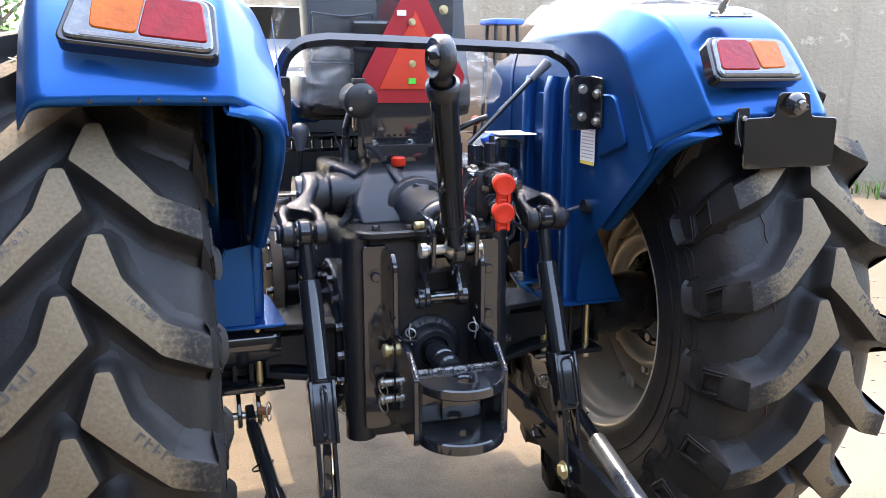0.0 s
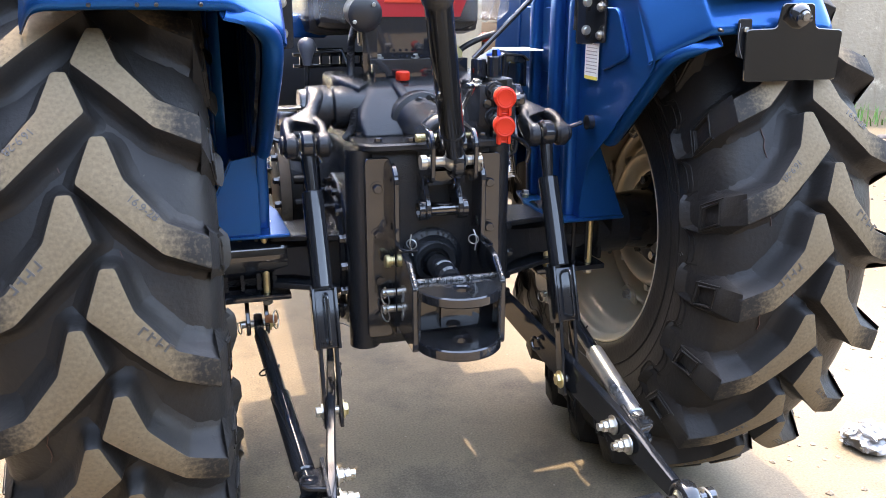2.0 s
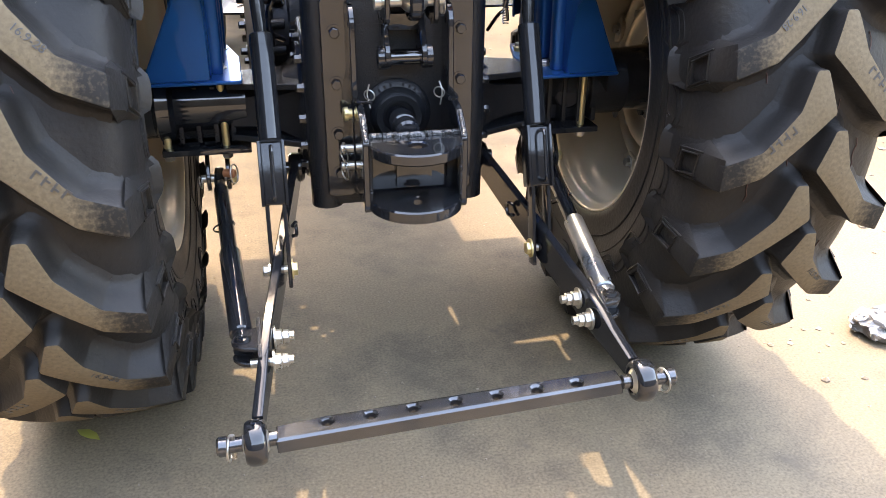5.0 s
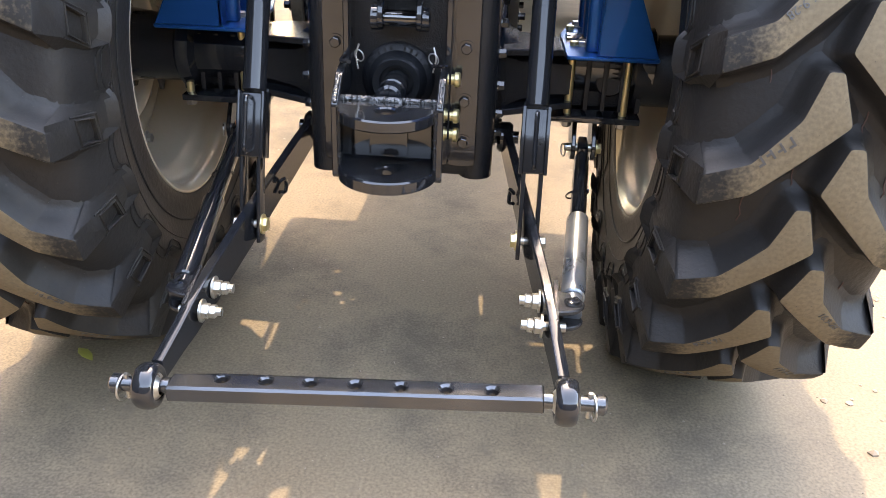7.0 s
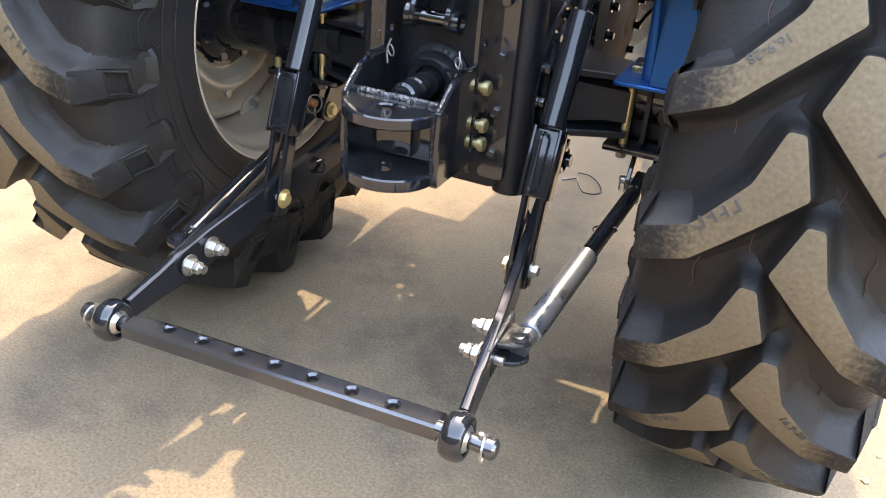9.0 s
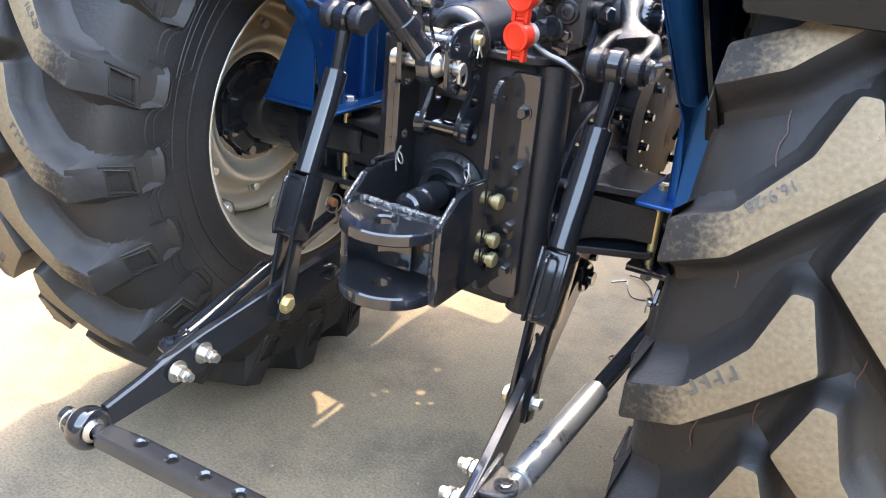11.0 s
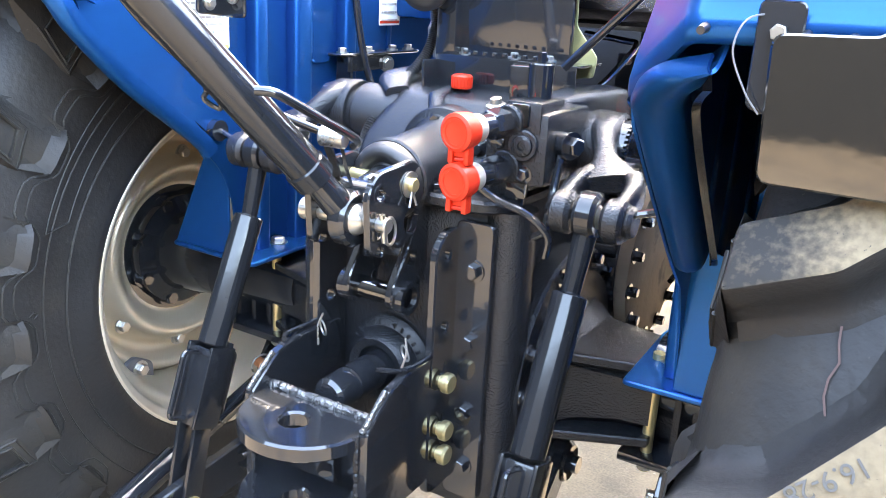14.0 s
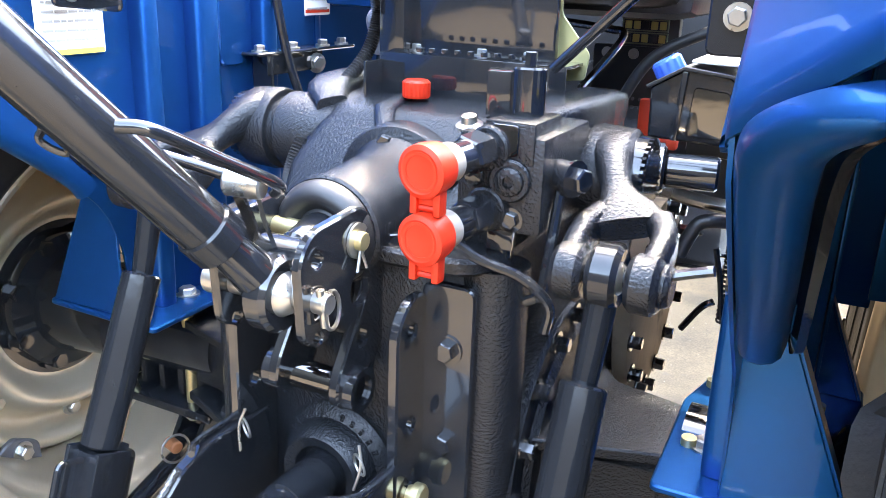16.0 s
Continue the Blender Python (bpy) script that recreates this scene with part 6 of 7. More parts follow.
# banjo union with its hex bolt
bm = bmesh.new()
rod(bm, (0.195, -0.155, 1.010), (0.222, -0.166, 1.010), 0.0155, n=24, chamfer=0.002)
part("banjo_union", bm, BLACK, valve)
bolt(valve, (0.221, -0.166, 1.010), (1, -0.4, 0), 0.0125, 0.012, BLACK)
for z, y in ((1.033, -0.285), (0.973, -0.284)):
    bm = bmesh.new()
    p1, p0 = Vector((0.136, y - 0.012, z)), Vector((0.149, -0.195, z + 0.004))
    d = (p1 - p0).normalized()
    rod(bm, p0, p0.lerp(p1, 0.20), 0.0155, n=24, chamfer=0.001)
    rod(bm, p0.lerp(p1, 0.18), p0.lerp(p1, 0.48), 0.0190, n=6, chamfer=0.002)
    rod(bm, p0.lerp(p1, 0.46), p0.lerp(p1, 0.72), 0.0155, n=24)
    cp = part("coupler", bm, BLACK, valve, "black quick coupler")
    bm = bmesh.new()
    rod(bm, p0.lerp(p1, 0.70), p0.lerp(p1, 0.9), 0.0175, n=24)
    part("coupler_sleeve", bm, SLEEVE, valve, "milky plastic sleeve")
    bm = bmesh.new()
    lathe(bm, [(-0.012, 0.0), (-0.012, 0.0215), (0.004, 0.0235), (0.012, 0.023), (0.014, 0.019), (0.0125, 0.016), (0.0125, 0.0)], p1, d, 32)
    for dx in (-0.011, 0.011):
        box(bm, p1 + Vector((dx, 0.0, -0.026)), (0.007, 0.014, 0.026), (0, 0, 0), 0.002)
    box(bm, p1 + Vector((0, 0.002, -0.024)), (0.018, 0.010, 0.014), (0, 0, 0), 0.002)
    rod(bm, p1 + Vector((-0.013, 0, -0.034)), p1 + Vector((0.013, 0, -0.034)), 0.0032, n=8)
    lathe(bm, [(0.011, 0.0145), (0.0135, 0.0145), (0.0135, 0.017), (0.011, 0.017)], p1, d, 28, closed=True)
    part("dust_cap", bm, RED, valve, "red rubber dust cap")
bm = bmesh.new()
tube(bm, smooth_path([(0.208, -0.162, 1.0), (0.208, -0.172, 0.97), (0.208, -0.185, 0.93), (0.205, -0.19, 0.90), (0.19, -0.19, 0.888)]), 0.0055, 10)
tube(bm, smooth_path([(0.14, -0.26, 0.962), (0.165, -0.25, 0.945), (0.2, -0.235, 0.93), (0.225, -0.225, 0.905), (0.222, -0.22, 0.875)]), 0.005, 10)
part("oil_pipe", bm, BLACK, valve, "bent black oil pipe")

# ---- seat, panel, warning triangle ----
bm = bmesh.new()
box(bm, (0.015, 0.04, 1.15), (0.215, 0.012, 0.14), (3, 0, 0), 0.004)
box(bm, (-0.002, 0.08, 1.25), (0.20, 0.05, 0.26), (3, 0, 0), 0.01)
panel = part("rear_panel", bm, BLACK, tractor, "glossy black rear panel below the seat")
bm = bmesh.new()
tri = [(-0.088, 1.252), (-0.062, 1.19), (0.14, 1.189), (0.166, 1.251), (0.06, 1.45), (0.022, 1.45)]
plate(bm, tri, "xz", 0.03, 0.003, bevel=0)
smv = part("warning_triangle", bm, SMVRED, tractor, "red slow-vehicle warning triangle")
bm = bmesh.new()
plate(bm, [(-0.048, 1.222), (0.128, 1.221), (0.042, 1.40)], "xz", 0.027, 0.003, bevel=0)
part("orange_field", bm, SMVORANGE, smv, "orange-red fluorescent centre")
bm = bmesh.new()
box(bm, (0.032, 0.0245, 1.24), (0.018, 0.002, 0.013), (0, 0, 0), 0)
part("green_sticker", bm, GREEN, smv)
bm = bmesh.new()
box(bm, (0.008, 0.0245, 1.395), (0.022, 0.002, 0.012), (0, 0, 0), 0)
part("white_sticker", bm, WHITE, smv)
for z in (1.28, 1.375):
    bolt(smv, (0.033, 0.025, z), (0, -1, 0), 0.006, 0.004, YZINC)
bm = bmesh.new()
box(bm, (0.02, 0.42, 1.200), (0.46, 0.46, 0.12), (0, 0, 0), 0.05)
seat = part("seat_cushion", bm, SEATFAB, tractor, "black vinyl driver's seat")
bm = bmesh.new()
box(bm, (0.02, 0.24, 1.38), (0.42, 0.11, 0.46), (-12, 0, 0), 0.05)
part("seat_back", bm, SEATFAB, seat)
bm = bmesh.new()
tube(bm, smooth_path([(-0.181, 0.14, 1.40), (-0.10, 0.14, 1.392), (-0.034, 0.14, 1.40)], 4) + smooth_path([(-0.034, 0.14, 1.395), (-0.037, 0.14, 1.285)], 3) + smooth_path([(-0.045, 0.14, 1.281), (-0.185, 0.14, 1.284)], 3) + [(-0.187, 0.14, 1.30), (-0.183, 0.14, 1.395)], 0.003, 8)
part("document_bag_frame", bm, BLACK, seat)
bm = bmesh.new()
box(bm, (-0.11, 0.15, 1.34), (0.135, 0.006, 0.10), (0, 0, 0), 0.002)
part("document_bag", bm, SEATFAB, seat, "black document pocket")
bm = bmesh.new()
plate(bm, rounded([(-0.03, 1.2), (0.165, 1.2), (0.168, 1.44), (-0.028, 1.44)], 0.012), "xz", 0.12, 0.006)
part("back_board", bm, BLACK, seat, "glossy black seat back board")
for x, z in ((-0.045, 1.37), (-0.045, 1.30), (0.14, 1.41)):
    bolt(seat, (x, 0.114, z), (0, -1, 0), 0.008, 0.006, ZINC if x < 0 else YZINC)

# ---- platform, bonnet and what stands ahead of the seat ----
# platforms added to shade the ground below; their holes let sun dapples through
for s in (-1, 1):
    bm = bmesh.new()
    plate(bm, rounded([(s * 0.15, 0.32), (s * 0.47, 0.345), (s * 0.47, 0.95), (s * 0.15, 0.95)], 0.02), "xy", 0.78, 0.006, holes=[(s * x, y, r) for x, y, r in ((0.20, 0.43, 0.010), (0.215, 0.455, 0.008), (0.19, 0.475, 0.007), (0.235, 0.50, 0.012), (0.30, 0.40, 0.009), (0.32, 0.42, 0.008), (0.31, 0.445, 0.010), (0.26, 0.62, 0.010), (0.18, 0.66, 0.012))])
    part("shade_platform", bm, BLACK, tractor, "black steel foot platform added to shade the ground, holed for sun dapples")
bm = bmesh.new()
prof = rounded([(-0.27, 0.85), (0.27, 0.85), (0.27, 1.12), (0.2, 1.21), (-0.2, 1.21), (-0.27, 1.12)], 0.05)
a = [bm.verts.new((x, 0.95, z)) for x, z in prof]
b = [bm.verts.new((x * 0.9, 2.5, z - 0.05)) for x, z in prof]
bm.faces.new(a[::-1])
bm.faces.new(b)
for i in range(len(prof)):
    j = (i + 1) % len(prof)
    bm.faces.new((a[i], a[j], b[j], b[i]))
part("bonnet", bm, BLUE, tractor, "blue engine bonnet")
bm = bmesh.new()
box(bm, (0, 0.86, 1.02), (0.5, 0.16, 0.5), (-8, 0, 0), 0.03)
part("dashboard", bm, PLASTIC, tractor, "black dashboard cowl")

# ---- controls, wiring and small parts round the lift ----
# trailer socket on its post, with a corrugated cable
bm = bmesh.new()
lathe(bm, [(0.03, 0.0), (0.03, 0.034), (-0.01, 0.036), (-0.014, 0.041), (-0.026, 0.041), (-0.03, 0.036), (-0.034, 0.030), (-0.036, 0.0)], (-0.107, 0.0, 1.2), (-0.15, 1, 0.12), 36)
box(bm, (-0.107, -0.02, 1.242), (0.03, 0.02, 0.012), (0, 0, 0), 0.003)
sock = part("trailer_socket", bm, PLASTIC, tractor, "black round trailer socket with lid")
for x, z in ((-0.13, 1.18), (-0.085, 1.218)):
    bolt(sock, (x, -0.033, z), (0, -1, 0), 0.005, 0.003, ZINC, washer=False)
bm = bmesh.new()
box(bm, (-0.085, 0.02, 1.125), (0.035, 0.006, 0.13), (0, 0, 0), 0.002)
box(bm, (-0.07, 0.035, 1.12), (0.006, 0.03, 0.12), (0, 0, 0), 0.002)
part("socket_bracket", bm, BLACK, sock)
bm = bmesh.new()
pts = smooth_path([(-0.117, 0.03, 1.170), (-0.123, 0.047, 1.140), (-0.126, 0.045, 1.115), (-0.129, 0.033, 1.089), (-0.135, 0.009, 1.065), (-0.141, -0.023, 1.043), (-0.144, -0.060, 1.016), (-0.147, -0.086, 0.992), (-0.151, -0.099, 0.968), (-0.158, -0.098, 0.945), (-0.168, -0.082, 0.926)], 16)
tube(bm, pts, [0.0095 if k % 2 else 0.0072 for k in range(len(pts))], 10)
part("corrugated_cable", bm, PLASTIC, sock, "black corrugated cable sleeve")

# gear lever with a grey knob
bm = bmesh.new()
tube(bm, smooth_path([(-0.215, 0.2, 0.93), (-0.214, 0.2, 1.0), (-0.21, 0.2, 1.085)]), 0.006, 10)
gear = part("gear_lever", bm, BLACK, tractor, "black gear lever with grey knob")
bm = bmesh.new()
lathe(bm, [(-0.04, 0.0), (-0.04, 0.010), (-0.02, 0.014), (0.0, 0.021), (0.012, 0.0225), (0.022, 0.018), (0.028, 0.008), (0.029, 0.0)], (-0.21, 0.2, 1.108), (0, 0, 1), 28)
part("knob", bm, DARKGREY, gear, "grey plastic knob")

# long control lever, red knob
bm = bmesh.new()
L0, L1 = Vector((0.150, -0.045, 1.095)), Vector((0.345, -0.06, 1.285))
tube(bm, [L0, L0.lerp(L1, 0.8)], 0.0062, 12)
lev = part("control_lever", bm, BLACK, tractor, "long black control lever with plastic grip")
bm = bmesh.new()
rod(bm, L0.lerp(L1, 0.78), L1, 0.008, 0.0125, n=20, chamfer=0.003)
part("grip", bm, DARKGREY, lev, "dark grey plastic grip")
bm = bmesh.new()
tube(bm, [(0.285, 0.30, 0.995), (0.296, 0.30, 1.112)], 0.005, 8)
rl = part("selector_lever", bm, BLACK, tractor, "short lever with round red knob")
bm = bmesh.new()
lathe(bm, [(-0.014, 0.0), (-0.011, 0.008), (-0.005, 0.013), (0.005, 0.013), (0.011, 0.008), (0.014, 0.0)], (0.297, 0.30, 1.126), (0.2, -1, 0.3), 24)
part("knob", bm, RED, rl, "round red knob")

# reservoir with a blue cap beside the lift
bm = bmesh.new()
plate(bm, rounded([(0.233, 1.016), (0.330, 1.014), (0.330, 1.080), (0.318, 1.092), (0.268, 1.097), (0.231, 1.075)], 0.004), "xz", 0.115, 0.110, bevel=0.003)
res = part("reservoir", bm, BLACK, tractor, "angular black plastic reservoir with blue cap")
bm = bmesh.new()
box(bm, (0.266, 0.058, 1.055), (0.007, 0.006, 0.078), (0, 4, 0), 0.0015)
part("rib", bm, BLACK, res)
bm = bmesh.new()
plate(bm, rounded([(0.276, 1.022), (0.322, 1.022), (0.320, 1.074), (0.280, 1.078)], 0.006), "xz", 0.0585, 0.004, bevel=0.001)
part("raised_panel", bm, NPLATE, res)
bm = bmesh.new()
plate(bm, [(0.229, 1.072), (0.267, 1.095), (0.319, 1.090), (0.332, 1.078), (0.334, 1.082), (0.320, 1.094), (0.267, 1.0995), (0.227, 1.076)], "xz", 0.113, 0.120, bevel=0.0008)
part("lid_rim", bm, PLASTIC, res)
bm = bmesh.new()
ca = Vector((-0.5, -0.1, 0.86)).normalized()
_, u_, v_ = axes(ca)
c0 = Vector((0.250, 0.078, 1.088))
prev = None
for h, r in ((0.0, 0.0170), (0.016, 0.0165), (0.019, 0.0145), (0.019, 0.0)):
    if r == 0.0:
        bm.faces.new(prev)
        break
    ring = []
    for k in range(48):
        q = r + (0.0009 if k % 4 < 2 and h < 0.018 else 0.0)
        a = 2 * math.pi * k / 48
        ring.append(bm.verts.new(c0 + ca * h + u_ * q * math.cos(a) + v_ * q * math.sin(a)))
    if prev:
        for k in range(48):
            bm.faces.new((prev[k], prev[(k + 1) % 48], ring[(k + 1) % 48], ring[k]))
    prev = ring
part("cap", bm, BLUECAP, res, "ribbed blue plastic cap")
# sunlight on this top sheet is put into its white colour
bm = bmesh.new()
plate(bm, rounded([(0.272, 0.062), (0.37, 0.045), (0.372, 0.17), (0.272, 0.17)], 0.006), "xy", 1.1045, 0.003, bevel=0.0008)
part("cover_plate", bm, WHITE, res, "cover plate coloured white for the sunlight on it")
bm = bmesh.new()
rod(bm, (0.20, 0.03, 0.985), (0.25, 0.04, 0.985), 0.024, n=24, chamfer=0.003)
rod(bm, (0.25, 0.04, 0.985), (0.262, 0.042, 0.985), 0.028, n=24, chamfer=0.003)
rod(bm, (0.262, 0.042, 0.985), (0.32, 0.05, 0.985), 0.02, n=24, chamfer=0.003)
filt = part("oil_filter_head", bm, BLACK, tractor, "black valve head with bright clamp band")
bm = bmesh.new()
lathe(bm, [(0.0, 0.0285), (0.0, 0.030), (0.008, 0.030), (0.008, 0.0285)], (0.251, 0.04, 0.985), (1, 0.16, 0), 28, closed=True)
part("clamp_band", bm, STEEL, filt, "bright steel clamp band")
bm = bmesh.new()
tube(bm, smooth_path([(0.2, 0.10, 0.965), (0.28, 0.09, 0.945), (0.365, 0.08, 0.94)]), 0.009, 10)
part("step_rail", bm, STEEL, tractor, "bright steel cross rail")
bm = bmesh.new()
tube(bm, smooth_path([(0.288, 0.05, 0.885), (0.294, 0.055, 0.903), (0.304, 0.06, 0.923), (0.321, 0.065, 0.928), (0.345, 0.08, 0.925)]), 0.0085, 12)
part("oil_hose", bm, PLASTIC, tractor, "black bent oil hose")
# return spring and its rod
bm = bmesh.new()
pts = [(0.335 + 0.008 * math.cos(k * 0.9), 0.16 + 0.008 * math.sin(k * 0.9), 0.90 - 0.0009 * k) for k in range(150)]
tube(bm, pts, 0.0016, 5)
part("return_spring", bm, BLACK, tractor, "black coiled return spring")
bm = bmesh.new()
tube(bm, [(0.317, 0.14, 0.873), (0.328, 0.14, 0.83), (0.336, 0.14, 0.78)], 0.0038, 10)
tube(bm, smooth_path([(0.323, 0.14, 0.802), (0.309, 0.14, 0.791), (0.286, 0.15, 0.753)]), 0.0045, 10)
part("brake_rod", bm, BLACK, tractor, "thin black brake rod with its lever")

# tin guard at the seat base, fuse box, panels ahead
bm = bmesh.new()
plate(bm, rounded([(0.085, 1.066), (0.153, 1.074), (0.157, 1.104), (0.120, 1.148), (0.116, 1.25), (0.085, 1.25)], 0.005), "xz", 0.06, 0.003, bevel=0.0006)
tin = part("tin_guard", bm, TINMAT, tractor, "yellow-passivated tin guard plate")
bolt(tin, (0.100, 0.058, 1.112), (0, -1, 0), 0.008, 0.006, ZINC)
bm = bmesh.new()
box(bm, (0.125, 0.490, 1.108), (0.092, 0.03, 0.046), (0, 0, 4), 0.003)
fuse = part("fuse_box", bm, PLASTIC, tractor, "dark fuse box with two rows of fuses")
for r_ in range(2):
    z = 1.0985 + 0.0205 * r_
    bm = bmesh.new()
    for dz in (-0.0085, 0.0085):
        box(bm, (0.119, 0.473, z + dz), (0.072, 0.006, 0.0018), (0, 0, 4), 0)
    for dx in (-0.036, 0.036):
        box(bm, (0.119 + dx, 0.473, z), (0.0018, 0.006, 0.0188), (0, 0, 4), 0)
    part("fuse_rack", bm, OLIVE, fuse, "olive fuse rack")
    for k in range(5):
        bm = bmesh.new()
        box(bm, (0.0915 + 0.0137 * k, 0.472 + 0.001 * k, z), (0.0105, 0.006, 0.0125), (0, 0, 4), 0.001)
        part("fuse", bm, FUSEMAT if (k + r_) % 3 else PLASTIC, fuse)
bm = bmesh.new()
box(bm, (0.095, 0.505, 1.035), (0.13, 0.02, 0.10), (0, 0, 4), 0.004)
pnl = part("side_panel", bm, PLASTIC, tractor, "dark dotted control panel")
for k in range(14):
    bm = bmesh.new()
    rod(bm, (0.07 + 0.012 * (k % 7), 0.4895, 0.985 + 0.014 * (k // 7)), (0.07 + 0.012 * (k % 7), 0.4875, 0.985 + 0.014 * (k // 7)), 0.003, n=8)
    part("stud", bm, DARKGREY, pnl)
for x, z in ((0.055, 1.072), (0.10, 1.072), (0.14, 1.072)):
    bolt(pnl, (x, 0.489, z), (0, -1, 0), 0.006, 0.004, ZINC)
bm = bmesh.new()
tube(bm, smooth_path([(0.02, 0.34, 1.125), (0.10, 0.33, 1.118), (0.125, 0.32, 1.11), (0.10, 0.28, 1.06), (0.09, 0.25, 1.04)], 6), 0.006, 10)
part("seat_release_rod", bm, STEEL, tractor, "bent bright steel rod")
bm = bmesh.new()
tube(bm, smooth_path([(0.140, 0.22, 0.98), (0.157, 0.22, 1.031), (0.193, 0.22, 1.091), (0.255, 0.22, 1.126), (0.30, 0.22, 1.14)], 6), 0.0078, 12)
part("park_brake_lever", bm, PLASTIC, tractor, "black bent park brake lever")
bm = bmesh.new()
box(bm, (0.175, 0.30, 0.995), (0.020, 0.02, 0.065), (0, 0, 0), 0.004)
box(bm, (0.195, 0.32, 0.965), (0.05, 0.02, 0.02), (0, 0, 0), 0.004)
part("orange_bracket", bm, SMVORANGE, tractor, "orange-red painted bracket")
bm = bmesh.new()
box(bm, (0.181, 0.45, 1.150), (0.036, 0.03, 0.030), (0, 0, 0), 0.006)
part("orange_lens", bm, SMVORANGE, tractor, "small orange side reflector")
# blue deck beside the seat, silver step plate
bm = bmesh.new()
box(bm, (-0.255, 0.43, 1.16), (0.225, 0.30, 0.06), (0, 0, 0), 0.012)
part("seat_deck", bm, BLUE, tractor, "blue steel deck beside the seat")
# added tray that blocks a sun gap over the ground between axle and wall
bm = bmesh.new()
box(bm, (0.31, 0.32, 0.985), (0.12, 0.22, 0.03), (0, 0, 0), 0.01)
part("shade_tray", bm, PLASTIC, tractor, "black tray added beside the seat to shade the ground")
bm = bmesh.new()
box(bm, (0.265, 0.52, 0.93), (0.2, 0.10, 0.16), (0, 0, 0), 0.012)
part("battery_tray", bm, PLASTIC, tractor, "black tray ahead of the fender")
bm = bmesh.new()
box(bm, (-0.29, 0.02, 0.985), (0.10, 0.05, 0.008), (0, 0, 0), 0.002)
box(bm, (-0.29, 0.0, 0.965), (0.04, 0.02, 0.03), (0, 0, 0), 0.002)
part("foot_step", bm, STEEL, tractor, "bright worn step plate")
# open metalwork under the seat
bm = bmesh.new()
for z in (1.055, 1.085):
    box(bm, (-0.13, 0.34, z), (0.20, 0.02, 0.010), (0, 0, 0), 0.002)
for k in range(7):
    box(bm, (-0.21 + 0.027 * k, 0.34, 1.07), (0.006, 0.024, 0.03), (0, 0, 0), 0.001)
part("seat_rail", bm, BLACK, tractor, "slotted black seat rail")
bm = bmesh.new()
tube(bm, [(-0.17, 0.3, 1.10), (-0.105, 0.3, 1.10), (-0.075, 0.3, 1.03)], 0.005, 8)
part("seat_adjuster", bm, STEEL, tractor, "bent bright steel seat adjuster")
# ribs and bolts on the folded tin shelf
bm = bmesh.new()
for k in range(9):
    box(bm, (-0.035 + 0.017 * k, -0.002, 1.100), (0.008, 0.004, 0.006), (0, 0, 30), 0.001)
part("perforated_edge", bm, BLACK, lift)
for x in (-0.06, 0.03, 0.09):
    bolt(lift, (x, 0.04, 1.094), (0, 0, 1), 0.008, 0.007, ZINC)

# shelf bracket on the other inner wall
bm = bmesh.new()
plate(bm, rounded([(-0.374, 0.07), (-0.335, 0.07), (-0.328, 0.315), (-0.352, 0.32), (-0.374, 0.30)], 0.006), "xy", 1.066, 0.005)
box(bm, (-0.352, 0.10, 1.035), (0.036, 0.005, 0.055), (0, 0, 0), 0.002)
box(bm, (-0.338, 0.16, 1.05), (0.004, 0.14, 0.03), (0, 0, 0), 0.001)
sh = part("shelf_bracket", bm, BLACK, tractor, "black bolted shelf bracket with worn top")
for y in (0.09, 0.17, 0.25, 0.305):
    bolt(sh, (-0.35, y, 1.0685), (0, 0, 1), 0.008, 0.008, ZINC)
bolt(sh, (-0.334, 0.21, 1.045), (1, -0.4, 0), 0.011, 0.007, ZINC)
bm = bmesh.new()
tube(bm, smooth_path([(-0.352, 0.12, 1.31), (-0.348, 0.12, 1.2), (-0.335, 0.13, 1.08), (-0.315, 0.14, 1.0), (-0.30, 0.15, 0.95)]), 0.007, 10)
part("hand_brake_rod", bm, BLACK, tractor, "black lever rod through the shelf bracket")

# brake housings ahead of the axle: ribbed casting, dusty joint plate, bolts round its rim
for s, xi, xo in ((-1, 0.274, 0.303), (1, 0.204, 0.228)):
    bm = bmesh.new()
    lathe(bm, [(0.14, 0.0), (0.14, 0.135), (xi - 0.075, 0.138), (xi - 0.07, 0.124), (xi - 0.036, 0.121), (xi - 0.030, 0.134), (xi - 0.004, 0.136), (xi, 0.134), (xi, 0.0)], (0, 0.26, 0.748), (s, 0, 0), 48)
    br = part("brake_housing", bm, CAST, tractor, "black cast brake housing with bolted flange")
    bm = bmesh.new()
    lathe(bm, [(xi, 0.0), (xi, 0.142), (xi + 0.002, 0.145), (xo - 0.002, 0.145), (xo, 0.142), (xo, 0.0)], (0, 0.26, 0.748), (s, 0, 0), 56)
    part("joint_plate", bm, DUSTY, br, "dusty brown joint plate")
    for k in range(14):
        a = 2 * math.pi * (k + 0.3) / 14
        q = Vector((0, math.cos(a), math.sin(a)))
        bolt(br, Vector((s * xo, 0.26, 0.748)) + q * 0.136, (s, 0, 0), 0.0095, 0.014)
        bm = bmesh.new()
        rod(bm, Vector((s * (xi - 0.062), 0.26, 0.748)) + q * 0.132, Vector((s * (xi - 0.006), 0.26, 0.748)) + q * 0.132, 0.012, n=12, chamfer=0.002)
        part("bolt_boss", bm, CAST, br)

# small hydraulic pieces below the lift shaft
bm = bmesh.new()
tube(bm, smooth_path([(-0.19, -0.02, 0.90), (-0.24, -0.03, 0.87), (-0.25, 0.0, 0.80), (-0.22, 0.05, 0.77)]), 0.007, 10)
part("brake_pipe", bm, BLACK, tractor, "bent black brake pipe")
bm = bmesh.new()
